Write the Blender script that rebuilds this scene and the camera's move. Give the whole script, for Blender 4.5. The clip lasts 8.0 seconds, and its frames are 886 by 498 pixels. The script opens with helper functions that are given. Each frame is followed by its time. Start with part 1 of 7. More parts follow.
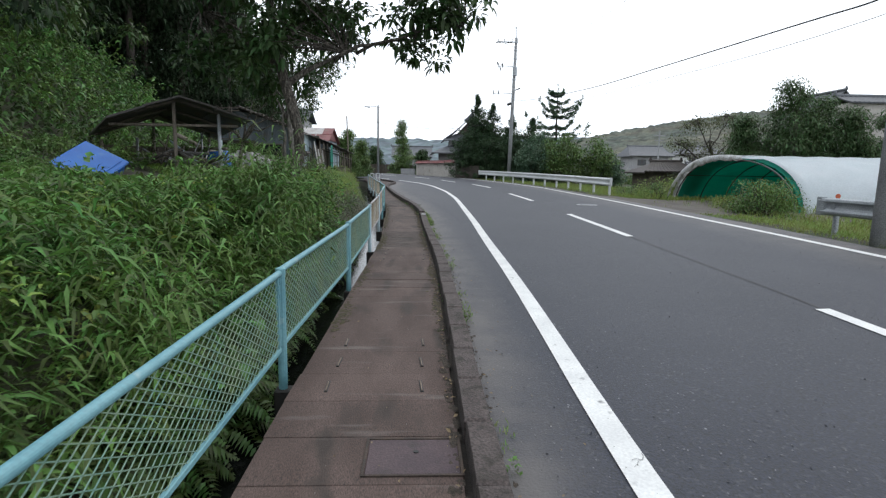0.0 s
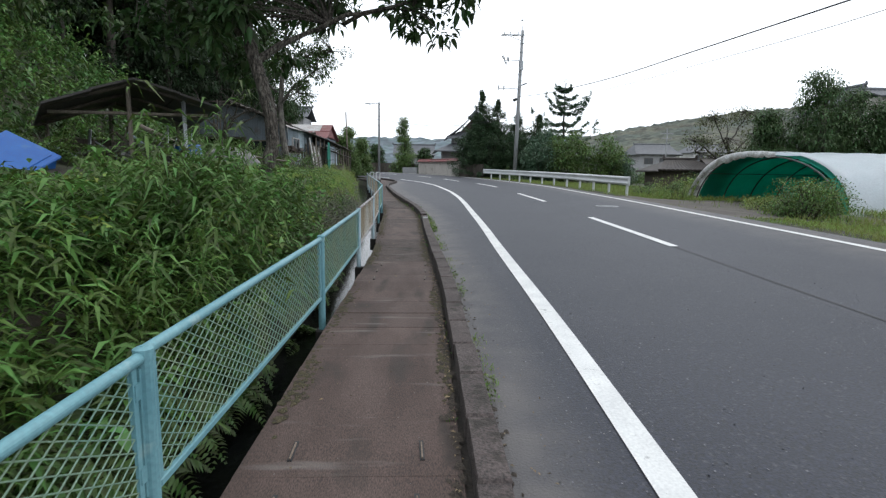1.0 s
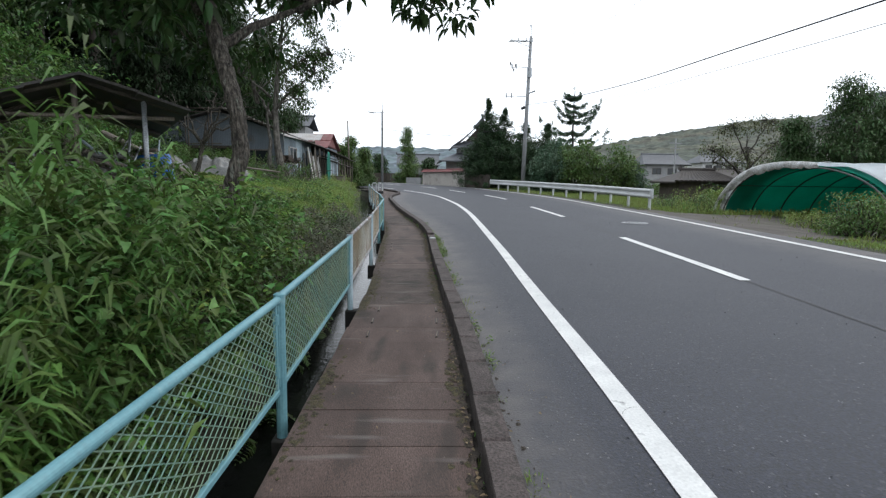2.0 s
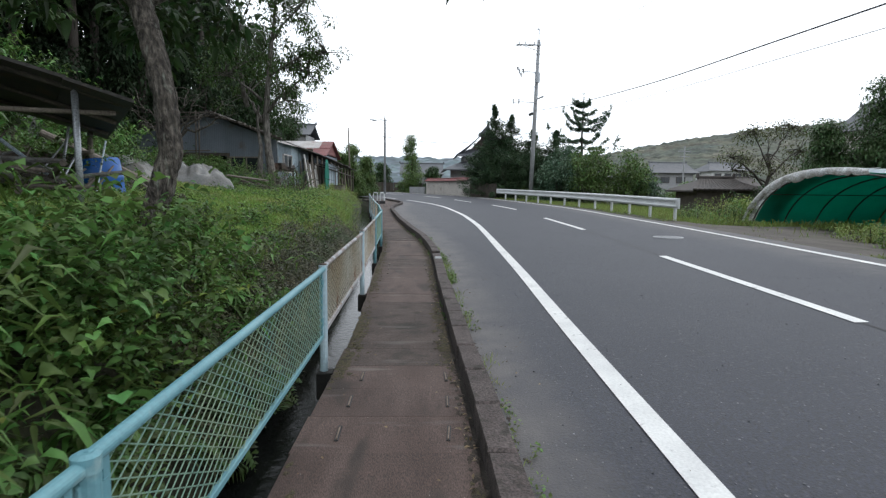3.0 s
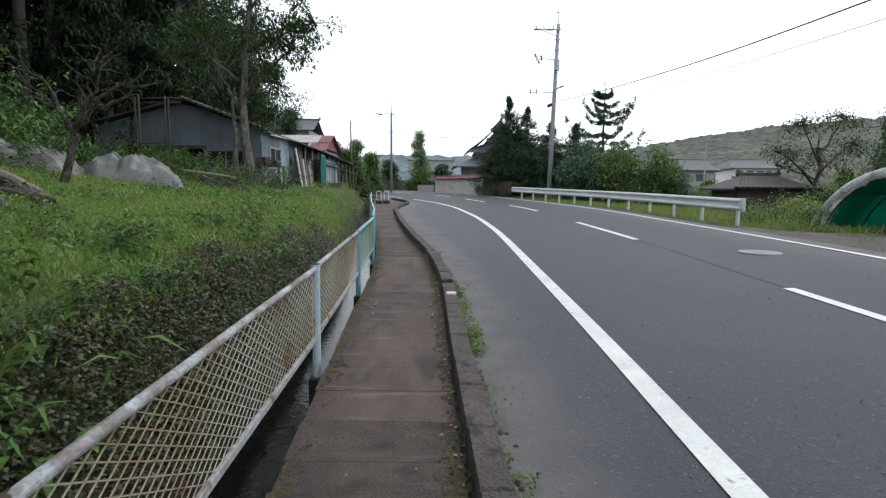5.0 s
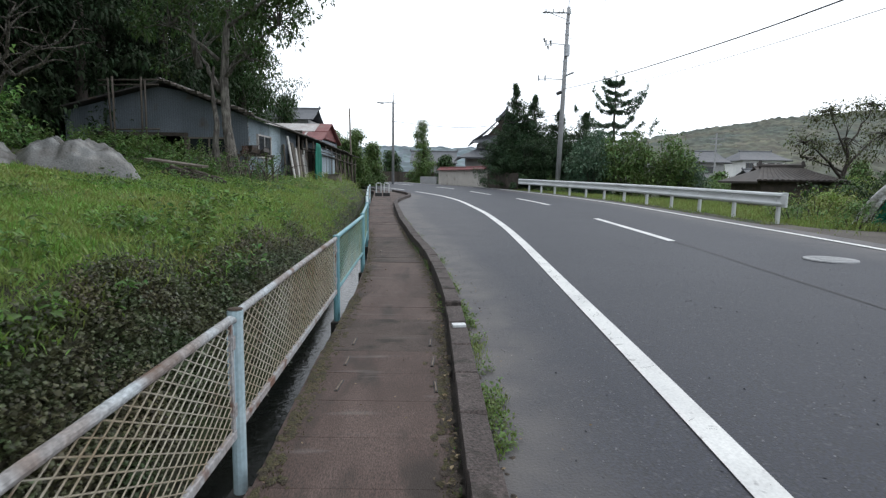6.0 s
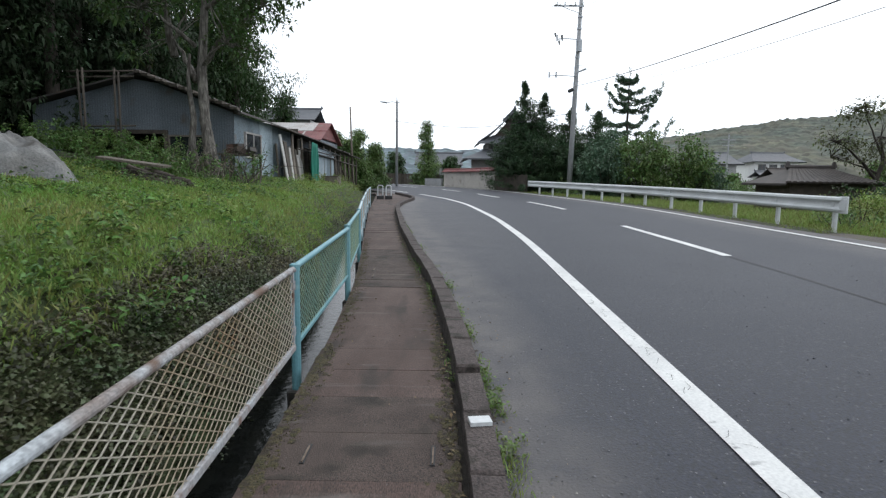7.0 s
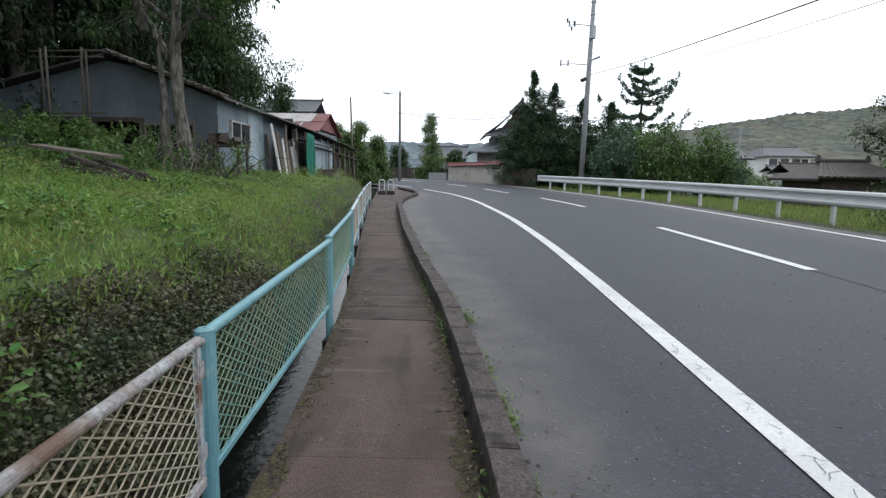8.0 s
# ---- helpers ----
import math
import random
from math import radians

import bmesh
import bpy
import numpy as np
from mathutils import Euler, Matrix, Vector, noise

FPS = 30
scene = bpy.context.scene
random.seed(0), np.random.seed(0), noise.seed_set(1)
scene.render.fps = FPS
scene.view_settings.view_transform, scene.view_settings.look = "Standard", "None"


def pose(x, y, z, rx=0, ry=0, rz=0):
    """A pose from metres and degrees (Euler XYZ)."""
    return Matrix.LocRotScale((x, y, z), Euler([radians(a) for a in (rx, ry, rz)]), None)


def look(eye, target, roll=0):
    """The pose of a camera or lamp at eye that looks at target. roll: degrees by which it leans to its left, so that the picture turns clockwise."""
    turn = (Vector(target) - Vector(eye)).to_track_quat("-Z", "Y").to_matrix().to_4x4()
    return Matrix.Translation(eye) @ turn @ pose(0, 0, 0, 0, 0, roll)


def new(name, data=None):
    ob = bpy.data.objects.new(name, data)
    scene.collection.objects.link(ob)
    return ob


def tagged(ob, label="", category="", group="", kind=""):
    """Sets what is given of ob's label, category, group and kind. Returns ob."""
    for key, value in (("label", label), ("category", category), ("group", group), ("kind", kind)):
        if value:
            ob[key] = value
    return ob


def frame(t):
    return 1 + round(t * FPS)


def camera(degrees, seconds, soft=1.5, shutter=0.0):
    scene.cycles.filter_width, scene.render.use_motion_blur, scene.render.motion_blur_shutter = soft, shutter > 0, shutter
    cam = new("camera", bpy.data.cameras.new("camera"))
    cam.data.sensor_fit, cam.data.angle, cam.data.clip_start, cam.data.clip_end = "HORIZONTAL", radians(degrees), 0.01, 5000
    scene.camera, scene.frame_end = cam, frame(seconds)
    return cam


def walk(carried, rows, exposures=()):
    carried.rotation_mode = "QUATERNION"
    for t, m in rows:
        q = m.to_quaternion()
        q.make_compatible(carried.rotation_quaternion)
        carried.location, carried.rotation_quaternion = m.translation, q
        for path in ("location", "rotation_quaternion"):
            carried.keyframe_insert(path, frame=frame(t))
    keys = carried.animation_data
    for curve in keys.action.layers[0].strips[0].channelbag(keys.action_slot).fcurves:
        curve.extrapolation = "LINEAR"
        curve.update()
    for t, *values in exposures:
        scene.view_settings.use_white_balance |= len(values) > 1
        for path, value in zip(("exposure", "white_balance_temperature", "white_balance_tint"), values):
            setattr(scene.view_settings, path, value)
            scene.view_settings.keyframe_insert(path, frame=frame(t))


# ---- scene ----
cam = camera(76.4, 8.0, 1.3, 0.12)
METRES, EYE, TILT, LEAN, TURN = 14.4, 1.35, 3.55, 0.0, -2.6
ROWS = [
    (0.0, 0.0, 0.0, 0.0, 0.17, -11.54, -0.82),
    (0.5, -0.0035, 0.0661, -0.0054, 0.35, -11.42, -0.88),
    (1.0, -0.0037, 0.1319, -0.0114, 0.42, -11.63, -0.76),
    (1.5, -0.0093, 0.1933, -0.0112, 0.49, -11.57, -0.9),
    (2.0, -0.014, 0.26, -0.0149, 0.78, -10.66, -0.78),
    (3.5, -0.0232, 0.454, -0.0286, 1.42, -9.68, -0.73),
    (4.0, -0.029, 0.516, -0.0323, 1.79, -9.75, -0.78),
    (4.5, -0.0272, 0.5725, -0.0357, 1.96, -9.61, -0.51),
    (6.0, -0.035, 0.7482, -0.0461, 2.43, -10.76, -0.67),
    (6.5, -0.0389, 0.8132, -0.0509, 2.61, -10.4, -0.57),
    (7.0, -0.0424, 0.8746, -0.0544, 2.94, -10.56, -0.61),
    (7.5, -0.0496, 0.9367, -0.0591, 3.13, -10.88, -0.63),
    (8.0, -0.0567, 0.9953, -0.0622, 3.27, -11.14, -0.7),
]
walk(cam, [(t, pose(0, 0, EYE, TILT, LEAN, TURN) @ pose(METRES * x, METRES * y, METRES * z, 90 + pitch, roll, yaw)) for t, x, y, z, yaw, pitch, roll in ROWS])

# ---- world and light: bright overcast late afternoon ----
world = bpy.data.worlds.new("overcast_sky")
scene.world = world
world.use_nodes = True
wn, wl = world.node_tree.nodes, world.node_tree.links
sky = wn.new("ShaderNodeTexSky")
sky.sky_type, sky.sun_disc = "NISHITA", False
sky.sun_elevation, sky.sun_rotation = radians(48), radians(35)
sky.air_density, sky.dust_density, sky.ozone_density = 1.0, 1.0, 1.0
grey = wn.new("ShaderNodeHueSaturation")
grey.inputs["Saturation"].default_value = 0.10
wl.new(sky.outputs["Color"], grey.inputs["Color"])
cover = wn.new("ShaderNodeMix")  # cloud cover over the clear sky
cover.data_type = "RGBA"
cover.inputs[0].default_value = 0.8
cover.inputs[7].default_value = (6.75, 7.3, 8.0, 1)
wl.new(grey.outputs["Color"], cover.inputs[6])
wl.new(cover.outputs[2], wn["Background"].inputs["Color"])
wn["Background"].inputs["Strength"].default_value = 0.21
sun = new("sun", bpy.data.lights.new("sun", "SUN"))
sun.data.energy, sun.data.angle, sun.data.color = 0.5, radians(25), (1.0, 0.96, 0.9)
sun.matrix_world = look((20, 30, 45), (0, 10, 0))

# ---- the lines of the place: along the road (y), across it (x) ----
YS = np.arange(-40.0, 160.0, 0.1)


def line_of(ys, xs, soft=3.0):
    v = np.interp(YS, ys, xs)
    n = int(soft / 0.1)
    pad = np.concatenate([np.full(n, v[0]), v, np.full(n, v[-1])])
    v = np.convolve(pad, np.ones(n) / n, "same")[n:-n]
    return lambda y: np.interp(y, YS, v)


foot_left = line_of([-40, 0, 3, 5, 8.5, 10.7, 13, 15, 17, 19, 21, 24, 32, 47, 55, 65, 80, 160],
                    [-0.8, -0.8, -0.82, -0.78, -0.74, -0.71, -0.81, -0.9, -0.96, -1.1, -1.32, -1.7, -2.7, -4.25, -6.3, -10.5, -19, -90], 1.6)
kerb_x = line_of([-40, 2, 5, 8, 10, 12, 13.5, 14.7, 16, 17, 18.3, 19.6, 21.5, 25.7, 29, 31.5, 35, 38, 40.5, 43, 48, 54, 60, 70, 80, 160],
                 [0.38, 0.405, 0.43, 0.43, 0.36, 0.295, 0.255, 0.24, 0.205, 0.14, 0.03, -0.11, -0.4, -0.95, -1.3, -1.57, -1.85, -1.8, -1.55, -1.75, -3.1, -5.0, -7.4, -12.6, -19, -90], 1.6)
centre = line_of([-40, 0, 5, 10.8, 16, 21.3, 26.5, 32.2, 37.4, 42.3, 47, 51.3, 55.2, 60, 66, 74, 85, 160],
                 [3.7, 3.9, 4.02, 4.2, 4.28, 4.36, 4.24, 4.16, 3.6, 2.77, 1.88, 0.95, -0.25, -2.2, -5.2, -9.8, -17, -80], 4.0)
edge_left = line_of([-40, 2.3, 3.7, 7, 10.6, 14.3, 17.4, 21, 24, 28.7, 34.6, 37, 39.8, 42, 47.6, 52, 56, 160],
                    [0.9, 1.05, 1.12, 1.25, 1.32, 1.43, 1.48, 1.54, 1.55, 1.42, 0.97, 0.72, 0.3, -0.05, -1.63, -3.1, -4.6, -80], 3.0)


def edge_right(y):
    return centre(y) + 2.93


def road_right(y):
    return centre(y) + 3.55


def level(y):
    """Top of the kerb."""
    return 0.05 + 0.011 * (np.minimum(np.maximum(y, -5), 70) - 4)


def foot_z(y):
    return level(y) - 0.12


def road_z(x, y):
    return level(y) - 0.13 + 0.026 * np.clip(x - kerb_x(y), 0, 7.2)


def ease(a, b, v):
    q = np.clip((np.asarray(v, float) - a) / (b - a), 0, 1)
    return q * q * (3 - 2 * q)


def wob(x, y, s, seed=0.0):
    x, y = np.asarray(x, float) * s + seed, np.asarray(y, float) * s - seed
    return (np.sin(x * 1.3 + 1.7 * np.sin(y * 0.9)) + np.sin(y * 1.7 + 1.3 * np.sin(x * 1.1 + 2)) + 0.5 * np.sin(2.3 * x + 2.9 * y)) / 2.5


def bank_z(u, y):
    """Height left of the ditch; u: metres from the footway's left edge."""
    h = np.interp(u, [0.6, 0.66, 1.0, 1.3, 1.6, 2.2, 3.2, 4.5, 6, 8, 30], [-0.95, -0.42, 0.05, 0.42, 0.62, 0.76, 0.92, 1.12, 1.36, 1.6, 2.4])
    start = np.interp(y, [-20, 8, 22, 27, 40, 60, 90], [6.2, 6.6, 7.2, 12.0, 13.0, 16, 30])
    hill = np.maximum(0, u - start)
    hill = 26 * (1 - np.exp(-hill * 0.85 / 26)) * (1 - 0.85 * ease(50, 100, y))
    flat = 1 - 0.75 * ease(42, 60, y)
    return level(y) - 0.0 + np.where(h > 0, h * flat, h) + hill + np.where(u > 1.6, 0.06 * wob(u, y, 1.1), 0)


def field_z(v, y):
    """Height right of the road; v: metres from its right edge."""
    base = road_z(road_right(y), y) - 0.03
    drop = np.interp(v, [0, 0.6, 1.5, 3, 6, 12, 40], [0, 0.02, -0.1, -0.22, -0.4, -0.5, -0.6])
    return base + drop * np.where((y > 15) & (y < 25), 0.5, 1.0) + 0.05 * wob(v, y, 0.9) * ease(0.4, 1.5, v)


def ground_z(x, y):
    x, y = np.asarray(x, float), np.asarray(y, float)
    left, right = foot_left(y), road_right(y)
    return np.where(x < left - 0.3, bank_z(left - x, y), np.where(x > right, field_z(x - right, y), level(y) - 0.3))


# ---- materials ----
def material(name, base, alt, size=1.0, grain=40.0, rough=0.8, bump=0.3, metal=0.0, piece=0.0, island=0.0, stain=None, stain_size=0.6, stain_at=0.6, leaf=0.0, grain_mix=0.35, spec=0.5, stretch=None, dust=None, streak=None, relief=0.01):
    """A surface: two colours in patches of that size (metres), fine grain, stains, and variation by piece or by island."""
    m = bpy.data.materials.new(name)
    m.use_nodes = True
    n, l = m.node_tree.nodes, m.node_tree.links
    shader = n["Principled BSDF"]
    geo = n.new("ShaderNodeNewGeometry")
    where = geo.outputs["Position"]
    if stretch:
        mapping = n.new("ShaderNodeMapping")
        mapping.inputs["Scale"].default_value = stretch
        l.new(where, mapping.inputs["Vector"])
        where = mapping.outputs["Vector"]

    def cloud(scale, detail=4.0):
        t = n.new("ShaderNodeTexNoise")
        t.inputs["Scale"].default_value, t.inputs["Detail"].default_value = scale, detail
        l.new(where, t.inputs["Vector"])
        return t.outputs["Fac"]

    def mixed(kind, fac, a, b):
        x = n.new("ShaderNodeMix")
        x.data_type, x.blend_type = "RGBA", kind
        for socket, value in ((x.inputs[0], fac), (x.inputs[6], a), (x.inputs[7], b)):
            if isinstance(value, bpy.types.NodeSocket):
                l.new(value, socket)
            elif isinstance(value, tuple):
                socket.default_value = (*value, 1)
            else:
                socket.default_value = value
        return x.outputs[2]

    def span(v, a, b, lo=0.0, hi=1.0):
        r = n.new("ShaderNodeMapRange")
        for key, value in (("From Min", a), ("From Max", b), ("To Min", lo), ("To Max", hi)):
            r.inputs[key].default_value = value
        l.new(v, r.inputs["Value"])
        return r.outputs["Result"]

    colour = mixed("MIX", span(cloud(1 / size), 0.35, 0.65), base, alt)
    fine = cloud(grain, 3.0)
    value = n.new("ShaderNodeHueSaturation")
    l.new(colour, value.inputs["Color"])
    l.new(span(fine, 0.3, 0.7, 1 - grain_mix, 1 + grain_mix), value.inputs["Value"])
    colour = value.outputs["Color"]
    for amount, source in ((piece, "o"), (island, "i")):
        if amount:
            out = n.new("ShaderNodeObjectInfo").outputs["Random"] if source == "o" else geo.outputs["Random Per Island"]
            v = n.new("ShaderNodeHueSaturation")
            l.new(colour, v.inputs["Color"])
            l.new(span(out, 0, 1, 1 - amount, 1 + amount), v.inputs["Value"])
            if leaf:
                l.new(span(out, 0, 1, 0.465, 0.525), v.inputs["Hue"])
            colour = v.outputs["Color"]
    if stain:
        colour = mixed("MIX", span(cloud(1 / stain_size, 6.0), stain_at, stain_at + 0.12), colour, stain)
    if streak:
        lay = n.new("ShaderNodeMapping")
        lay.inputs["Scale"].default_value = (1.6, 9.0, 1.0)
        l.new(geo.outputs["Position"], lay.inputs["Vector"])
        run = n.new("ShaderNodeTexNoise")
        run.inputs["Scale"].default_value, run.inputs["Detail"].default_value = 0.8, 5.0
        l.new(lay.outputs["Vector"], run.inputs["Vector"])
        colour = mixed("MIX", span(run.outputs["Fac"], 0.6, 0.78, 0.0, 0.7), colour, streak)
    if dust:
        lies = n.new("ShaderNodeAttribute")
        lies.attribute_name = "dust"
        patch = n.new("ShaderNodeMath")
        patch.operation, patch.use_clamp = "MULTIPLY", True
        l.new(lies.outputs["Fac"], patch.inputs[0])
        l.new(span(cloud(2.2, 6.0), 0.25, 0.6, 0.25, 1.15), patch.inputs[1])
        colour = mixed("MIX", patch.outputs["Value"], colour, dust)
    l.new(colour, shader.inputs["Base Color"])
    shader.inputs["Metallic"].default_value = metal
    shader.inputs["Specular IOR Level"].default_value = spec
    l.new(span(fine, 0.3, 0.7, max(0.02, rough - 0.08), min(1, rough + 0.08)), shader.inputs["Roughness"])
    if bump:
        b = n.new("ShaderNodeBump")
        b.inputs["Strength"].default_value, b.inputs["Distance"].default_value = bump, relief
        l.new(fine, b.inputs["Height"])
        l.new(b.outputs["Normal"], shader.inputs["Normal"])
    if leaf:
        glow = n.new("ShaderNodeBsdfTranslucent")
        l.new(colour, glow.inputs["Color"])
        mix = n.new("ShaderNodeMixShader")
        mix.inputs[0].default_value = leaf
        l.new(shader.outputs["BSDF"], mix.inputs[1])
        l.new(glow.outputs["BSDF"], mix.inputs[2])
        l.new(mix.outputs["Shader"], n["Material Output"].inputs["Surface"])
    return m


def foliage(name, base, alt, size=0.8, island=0.45, rough=0.5):
    return material(name, base, alt, size, 30, rough, 0, island=island, leaf=0.3, grain_mix=0.15, spec=0.35)


def crowned(m, size):
    """Far woodland: each tree crown a shade of its own."""
    n, l = m.node_tree.nodes, m.node_tree.links
    shader = n["Principled BSDF"]
    cells = n.new("ShaderNodeTexVoronoi")
    cells.inputs["Scale"].default_value = 1 / size
    l.new(n.new("ShaderNodeNewGeometry").outputs["Position"], cells.inputs["Vector"])
    shade = n.new("ShaderNodeHueSaturation")
    r = n.new("ShaderNodeMapRange")
    r.inputs["To Min"].default_value, r.inputs["To Max"].default_value = 0.62, 1.38
    split = n.new("ShaderNodeSeparateColor")
    l.new(cells.outputs["Color"], split.inputs["Color"])
    l.new(split.outputs[0], r.inputs["Value"])
    l.new(r.outputs["Result"], shade.inputs["Value"])
    hue = n.new("ShaderNodeMapRange")
    hue.inputs["To Min"].default_value, hue.inputs["To Max"].default_value = 0.47, 0.54
    l.new(split.outputs[1], hue.inputs["Value"])
    l.new(hue.outputs["Result"], shade.inputs["Hue"])
    l.new(shader.inputs["Base Color"].links[0].from_socket, shade.inputs["Color"])
    l.new(shade.outputs["Color"], shader.inputs["Base Color"])
    return m


ASPHALT = material("asphalt", (0.0205, 0.023, 0.034), (0.027, 0.0295, 0.041), 1.6, 70, 0.68, 0.5, grain_mix=0.9, stain=(0.062, 0.065, 0.075), stain_size=0.03, stain_at=0.58, dust=(0.1, 0.092, 0.09))
PAINT = material("road_paint", (0.72, 0.72, 0.7), (0.6, 0.6, 0.59), 0.4, 60, 0.7, 0.2, stain=(0.2, 0.2, 0.2), stain_size=0.09, stain_at=0.64, grain_mix=0.12)
TAR = material("tar_seam", (0.02, 0.02, 0.022), (0.03, 0.03, 0.03), 0.3, 80, 0.7, 0.2)
SLAB = material("footway_concrete", (0.061, 0.039, 0.032), (0.097, 0.066, 0.056), 0.3, 190, 0.85, 0.4, piece=0.1, stain=(0.04, 0.029, 0.024), stain_size=0.25, stain_at=0.55, grain_mix=0.62, stretch=(1, 0.3, 1), streak=(0.2, 0.18, 0.165))
SLAB_GREY = material("footway_aggregate", (0.048, 0.034, 0.029), (0.076, 0.056, 0.047), 0.25, 150, 0.88, 0.6, piece=0.08, stain=(0.026, 0.021, 0.016), stain_size=0.35, stain_at=0.55, grain_mix=0.85, streak=(0.15, 0.135, 0.12))
KERB = material("kerb_concrete", (0.058, 0.045, 0.042), (0.088, 0.071, 0.066), 0.2, 70, 0.9, 0.9, piece=0.1, stain=(0.03, 0.025, 0.02), stain_size=0.12, stain_at=0.54, grain_mix=0.65)
GROUT = material("dark_joint", (0.024, 0.02, 0.016), (0.05, 0.042, 0.034), 0.2, 60, 0.95, 0.5)
IRON = material("rusty_iron", (0.09, 0.065, 0.05), (0.05, 0.04, 0.035), 0.1, 80, 0.7, 0.3, metal=0.5)
COVER = material("cover_plate", (0.06, 0.042, 0.048), (0.08, 0.056, 0.06), 0.2, 90, 0.8, 0.4, stain=(0.05, 0.04, 0.04), stain_size=0.15)
TEAL = material("teal_paint", (0.115, 0.27, 0.31), (0.16, 0.33, 0.365), 0.3, 60, 0.5, 0.1, stain=(0.3, 0.42, 0.42), stain_size=0.12, stain_at=0.64, grain_mix=0.12)
TEAL_MESH = material("pale_teal_mesh", (0.14, 0.27, 0.22), (0.22, 0.3, 0.2), 0.3, 60, 0.55, 0.1, grain_mix=0.15)
PALE = material("pale_blue_paint", (0.36, 0.48, 0.53), (0.45, 0.54, 0.57), 0.25, 50, 0.5, 0.1, stain=(0.28, 0.19, 0.13), stain_size=0.1, stain_at=0.68, grain_mix=0.12)
RUSTY = material("white_paint_with_rust", (0.36, 0.38, 0.4), (0.3, 0.27, 0.26), 0.2, 50, 0.7, 0.5, stain=(0.16, 0.085, 0.06), stain_size=0.14, stain_at=0.56, grain_mix=0.3)
RUST_RAIL = material("rust_browned_rail", (0.4, 0.43, 0.45), (0.22, 0.18, 0.16), 0.22, 60, 0.7, 0.5, stain=(0.13, 0.08, 0.055), stain_size=0.3, stain_at=0.54, grain_mix=0.35)
RUST_MESH = material("cream_mesh_with_rust", (0.44, 0.42, 0.35), (0.3, 0.23, 0.145), 0.7, 50, 0.6, 0.1, stain=(0.22, 0.12, 0.06), stain_size=0.25, stain_at=0.6, grain_mix=0.2)
WHITE = material("white_rail_paint", (0.62, 0.64, 0.65), (0.54, 0.56, 0.56), 0.8, 40, 0.45, 0.1, grain_mix=0.1)
GALV = material("galvanised_steel", (0.38, 0.4, 0.42), (0.3, 0.32, 0.34), 0.4, 50, 0.45, 0.1, metal=0.6)
CONCRETE = material("grey_concrete", (0.26, 0.265, 0.275), (0.32, 0.325, 0.33), 0.6, 60, 0.85, 0.3)
# wet concrete, its colour taken near black to carry the deep ditch's shade
SHADED_CHANNEL = material("wet_shaded_channel", (0.014, 0.013, 0.011), (0.028, 0.025, 0.021), 0.4, 40, 0.75, 0.6, stain=(0.016, 0.018, 0.01), stain_size=0.3)
WATER = material("ditch_water", (0.006, 0.007, 0.007), (0.01, 0.011, 0.01), 0.5, 14, 0.05, 0.35, grain_mix=0.2, spec=0.12, relief=0.012)
SOIL = material("soil_and_litter", (0.035, 0.028, 0.018), (0.032, 0.04, 0.015), 0.6, 40, 0.95, 0.9, stain=(0.035, 0.05, 0.015), stain_size=1.2, stain_at=0.5)
DIRT = material("dry_dirt", (0.066, 0.056, 0.048), (0.095, 0.082, 0.07), 0.9, 50, 0.95, 0.8, stain=(0.08, 0.085, 0.04), stain_size=0.8, stain_at=0.58)
BARK = material("grey_brown_bark", (0.04, 0.033, 0.027), (0.115, 0.1, 0.083), 0.05, 40, 0.95, 1.0, stretch=(1, 1, 0.35), stain=(0.19, 0.2, 0.165), stain_size=0.06, stain_at=0.6, relief=0.08, grain_mix=0.6)
PALE_BARK = material("pale_grey_bark", (0.07, 0.062, 0.054), (0.19, 0.175, 0.155), 0.06, 25, 0.9, 1.0, stretch=(1, 1, 0.25), stain=(0.05, 0.04, 0.034), stain_size=0.2, stain_at=0.56, relief=0.05)
DARK_BARK = material("dark_bark", (0.045, 0.036, 0.03), (0.07, 0.06, 0.05), 0.2, 25, 0.9, 1.0, stretch=(1, 1, 0.25))
WOOD = material("weathered_timber", (0.12, 0.1, 0.08), (0.18, 0.155, 0.13), 0.3, 40, 0.9, 0.5, piece=0.3, stretch=(1, 1, 0.3))
OLD_WOOD = material("dark_timber", (0.06, 0.05, 0.042), (0.09, 0.075, 0.06), 0.3, 40, 0.9, 0.5, piece=0.25)
TIN = material("blue_grey_tin", (0.13, 0.155, 0.185), (0.17, 0.195, 0.225), 0.8, 30, 0.55, 0.15, metal=0.2, stain=(0.12, 0.1, 0.085), stain_size=0.7, stain_at=0.62, piece=0.15)
FADED_TIN = material("faded_blue_tin", (0.4, 0.48, 0.53), (0.3, 0.37, 0.42), 0.4, 30, 0.5, 0.15, stain=(0.2, 0.15, 0.12), stain_size=0.5, stain_at=0.66, piece=0.15)
PALE_TIN = material("pale_blue_tin", (0.14, 0.185, 0.215), (0.19, 0.235, 0.265), 0.7, 30, 0.5, 0.15, metal=0.1, stain=(0.2, 0.15, 0.12), stain_size=0.5, stain_at=0.64, piece=0.15)
DARK_TIN = material("dark_roof_tin", (0.055, 0.05, 0.048), (0.085, 0.075, 0.07), 0.7, 30, 0.7, 0.2, stain=(0.1, 0.06, 0.04), stain_size=0.4, stain_at=0.6)
RUST_SCRAP = material("rusty_scrap_sheet", (0.1, 0.05, 0.035), (0.065, 0.04, 0.032), 0.2, 40, 0.85, 0.4)
RED_TIN = material("red_roof_tin", (0.16, 0.04, 0.04), (0.21, 0.065, 0.06), 0.7, 30, 0.6, 0.2, stain=(0.16, 0.1, 0.08), stain_size=0.5)
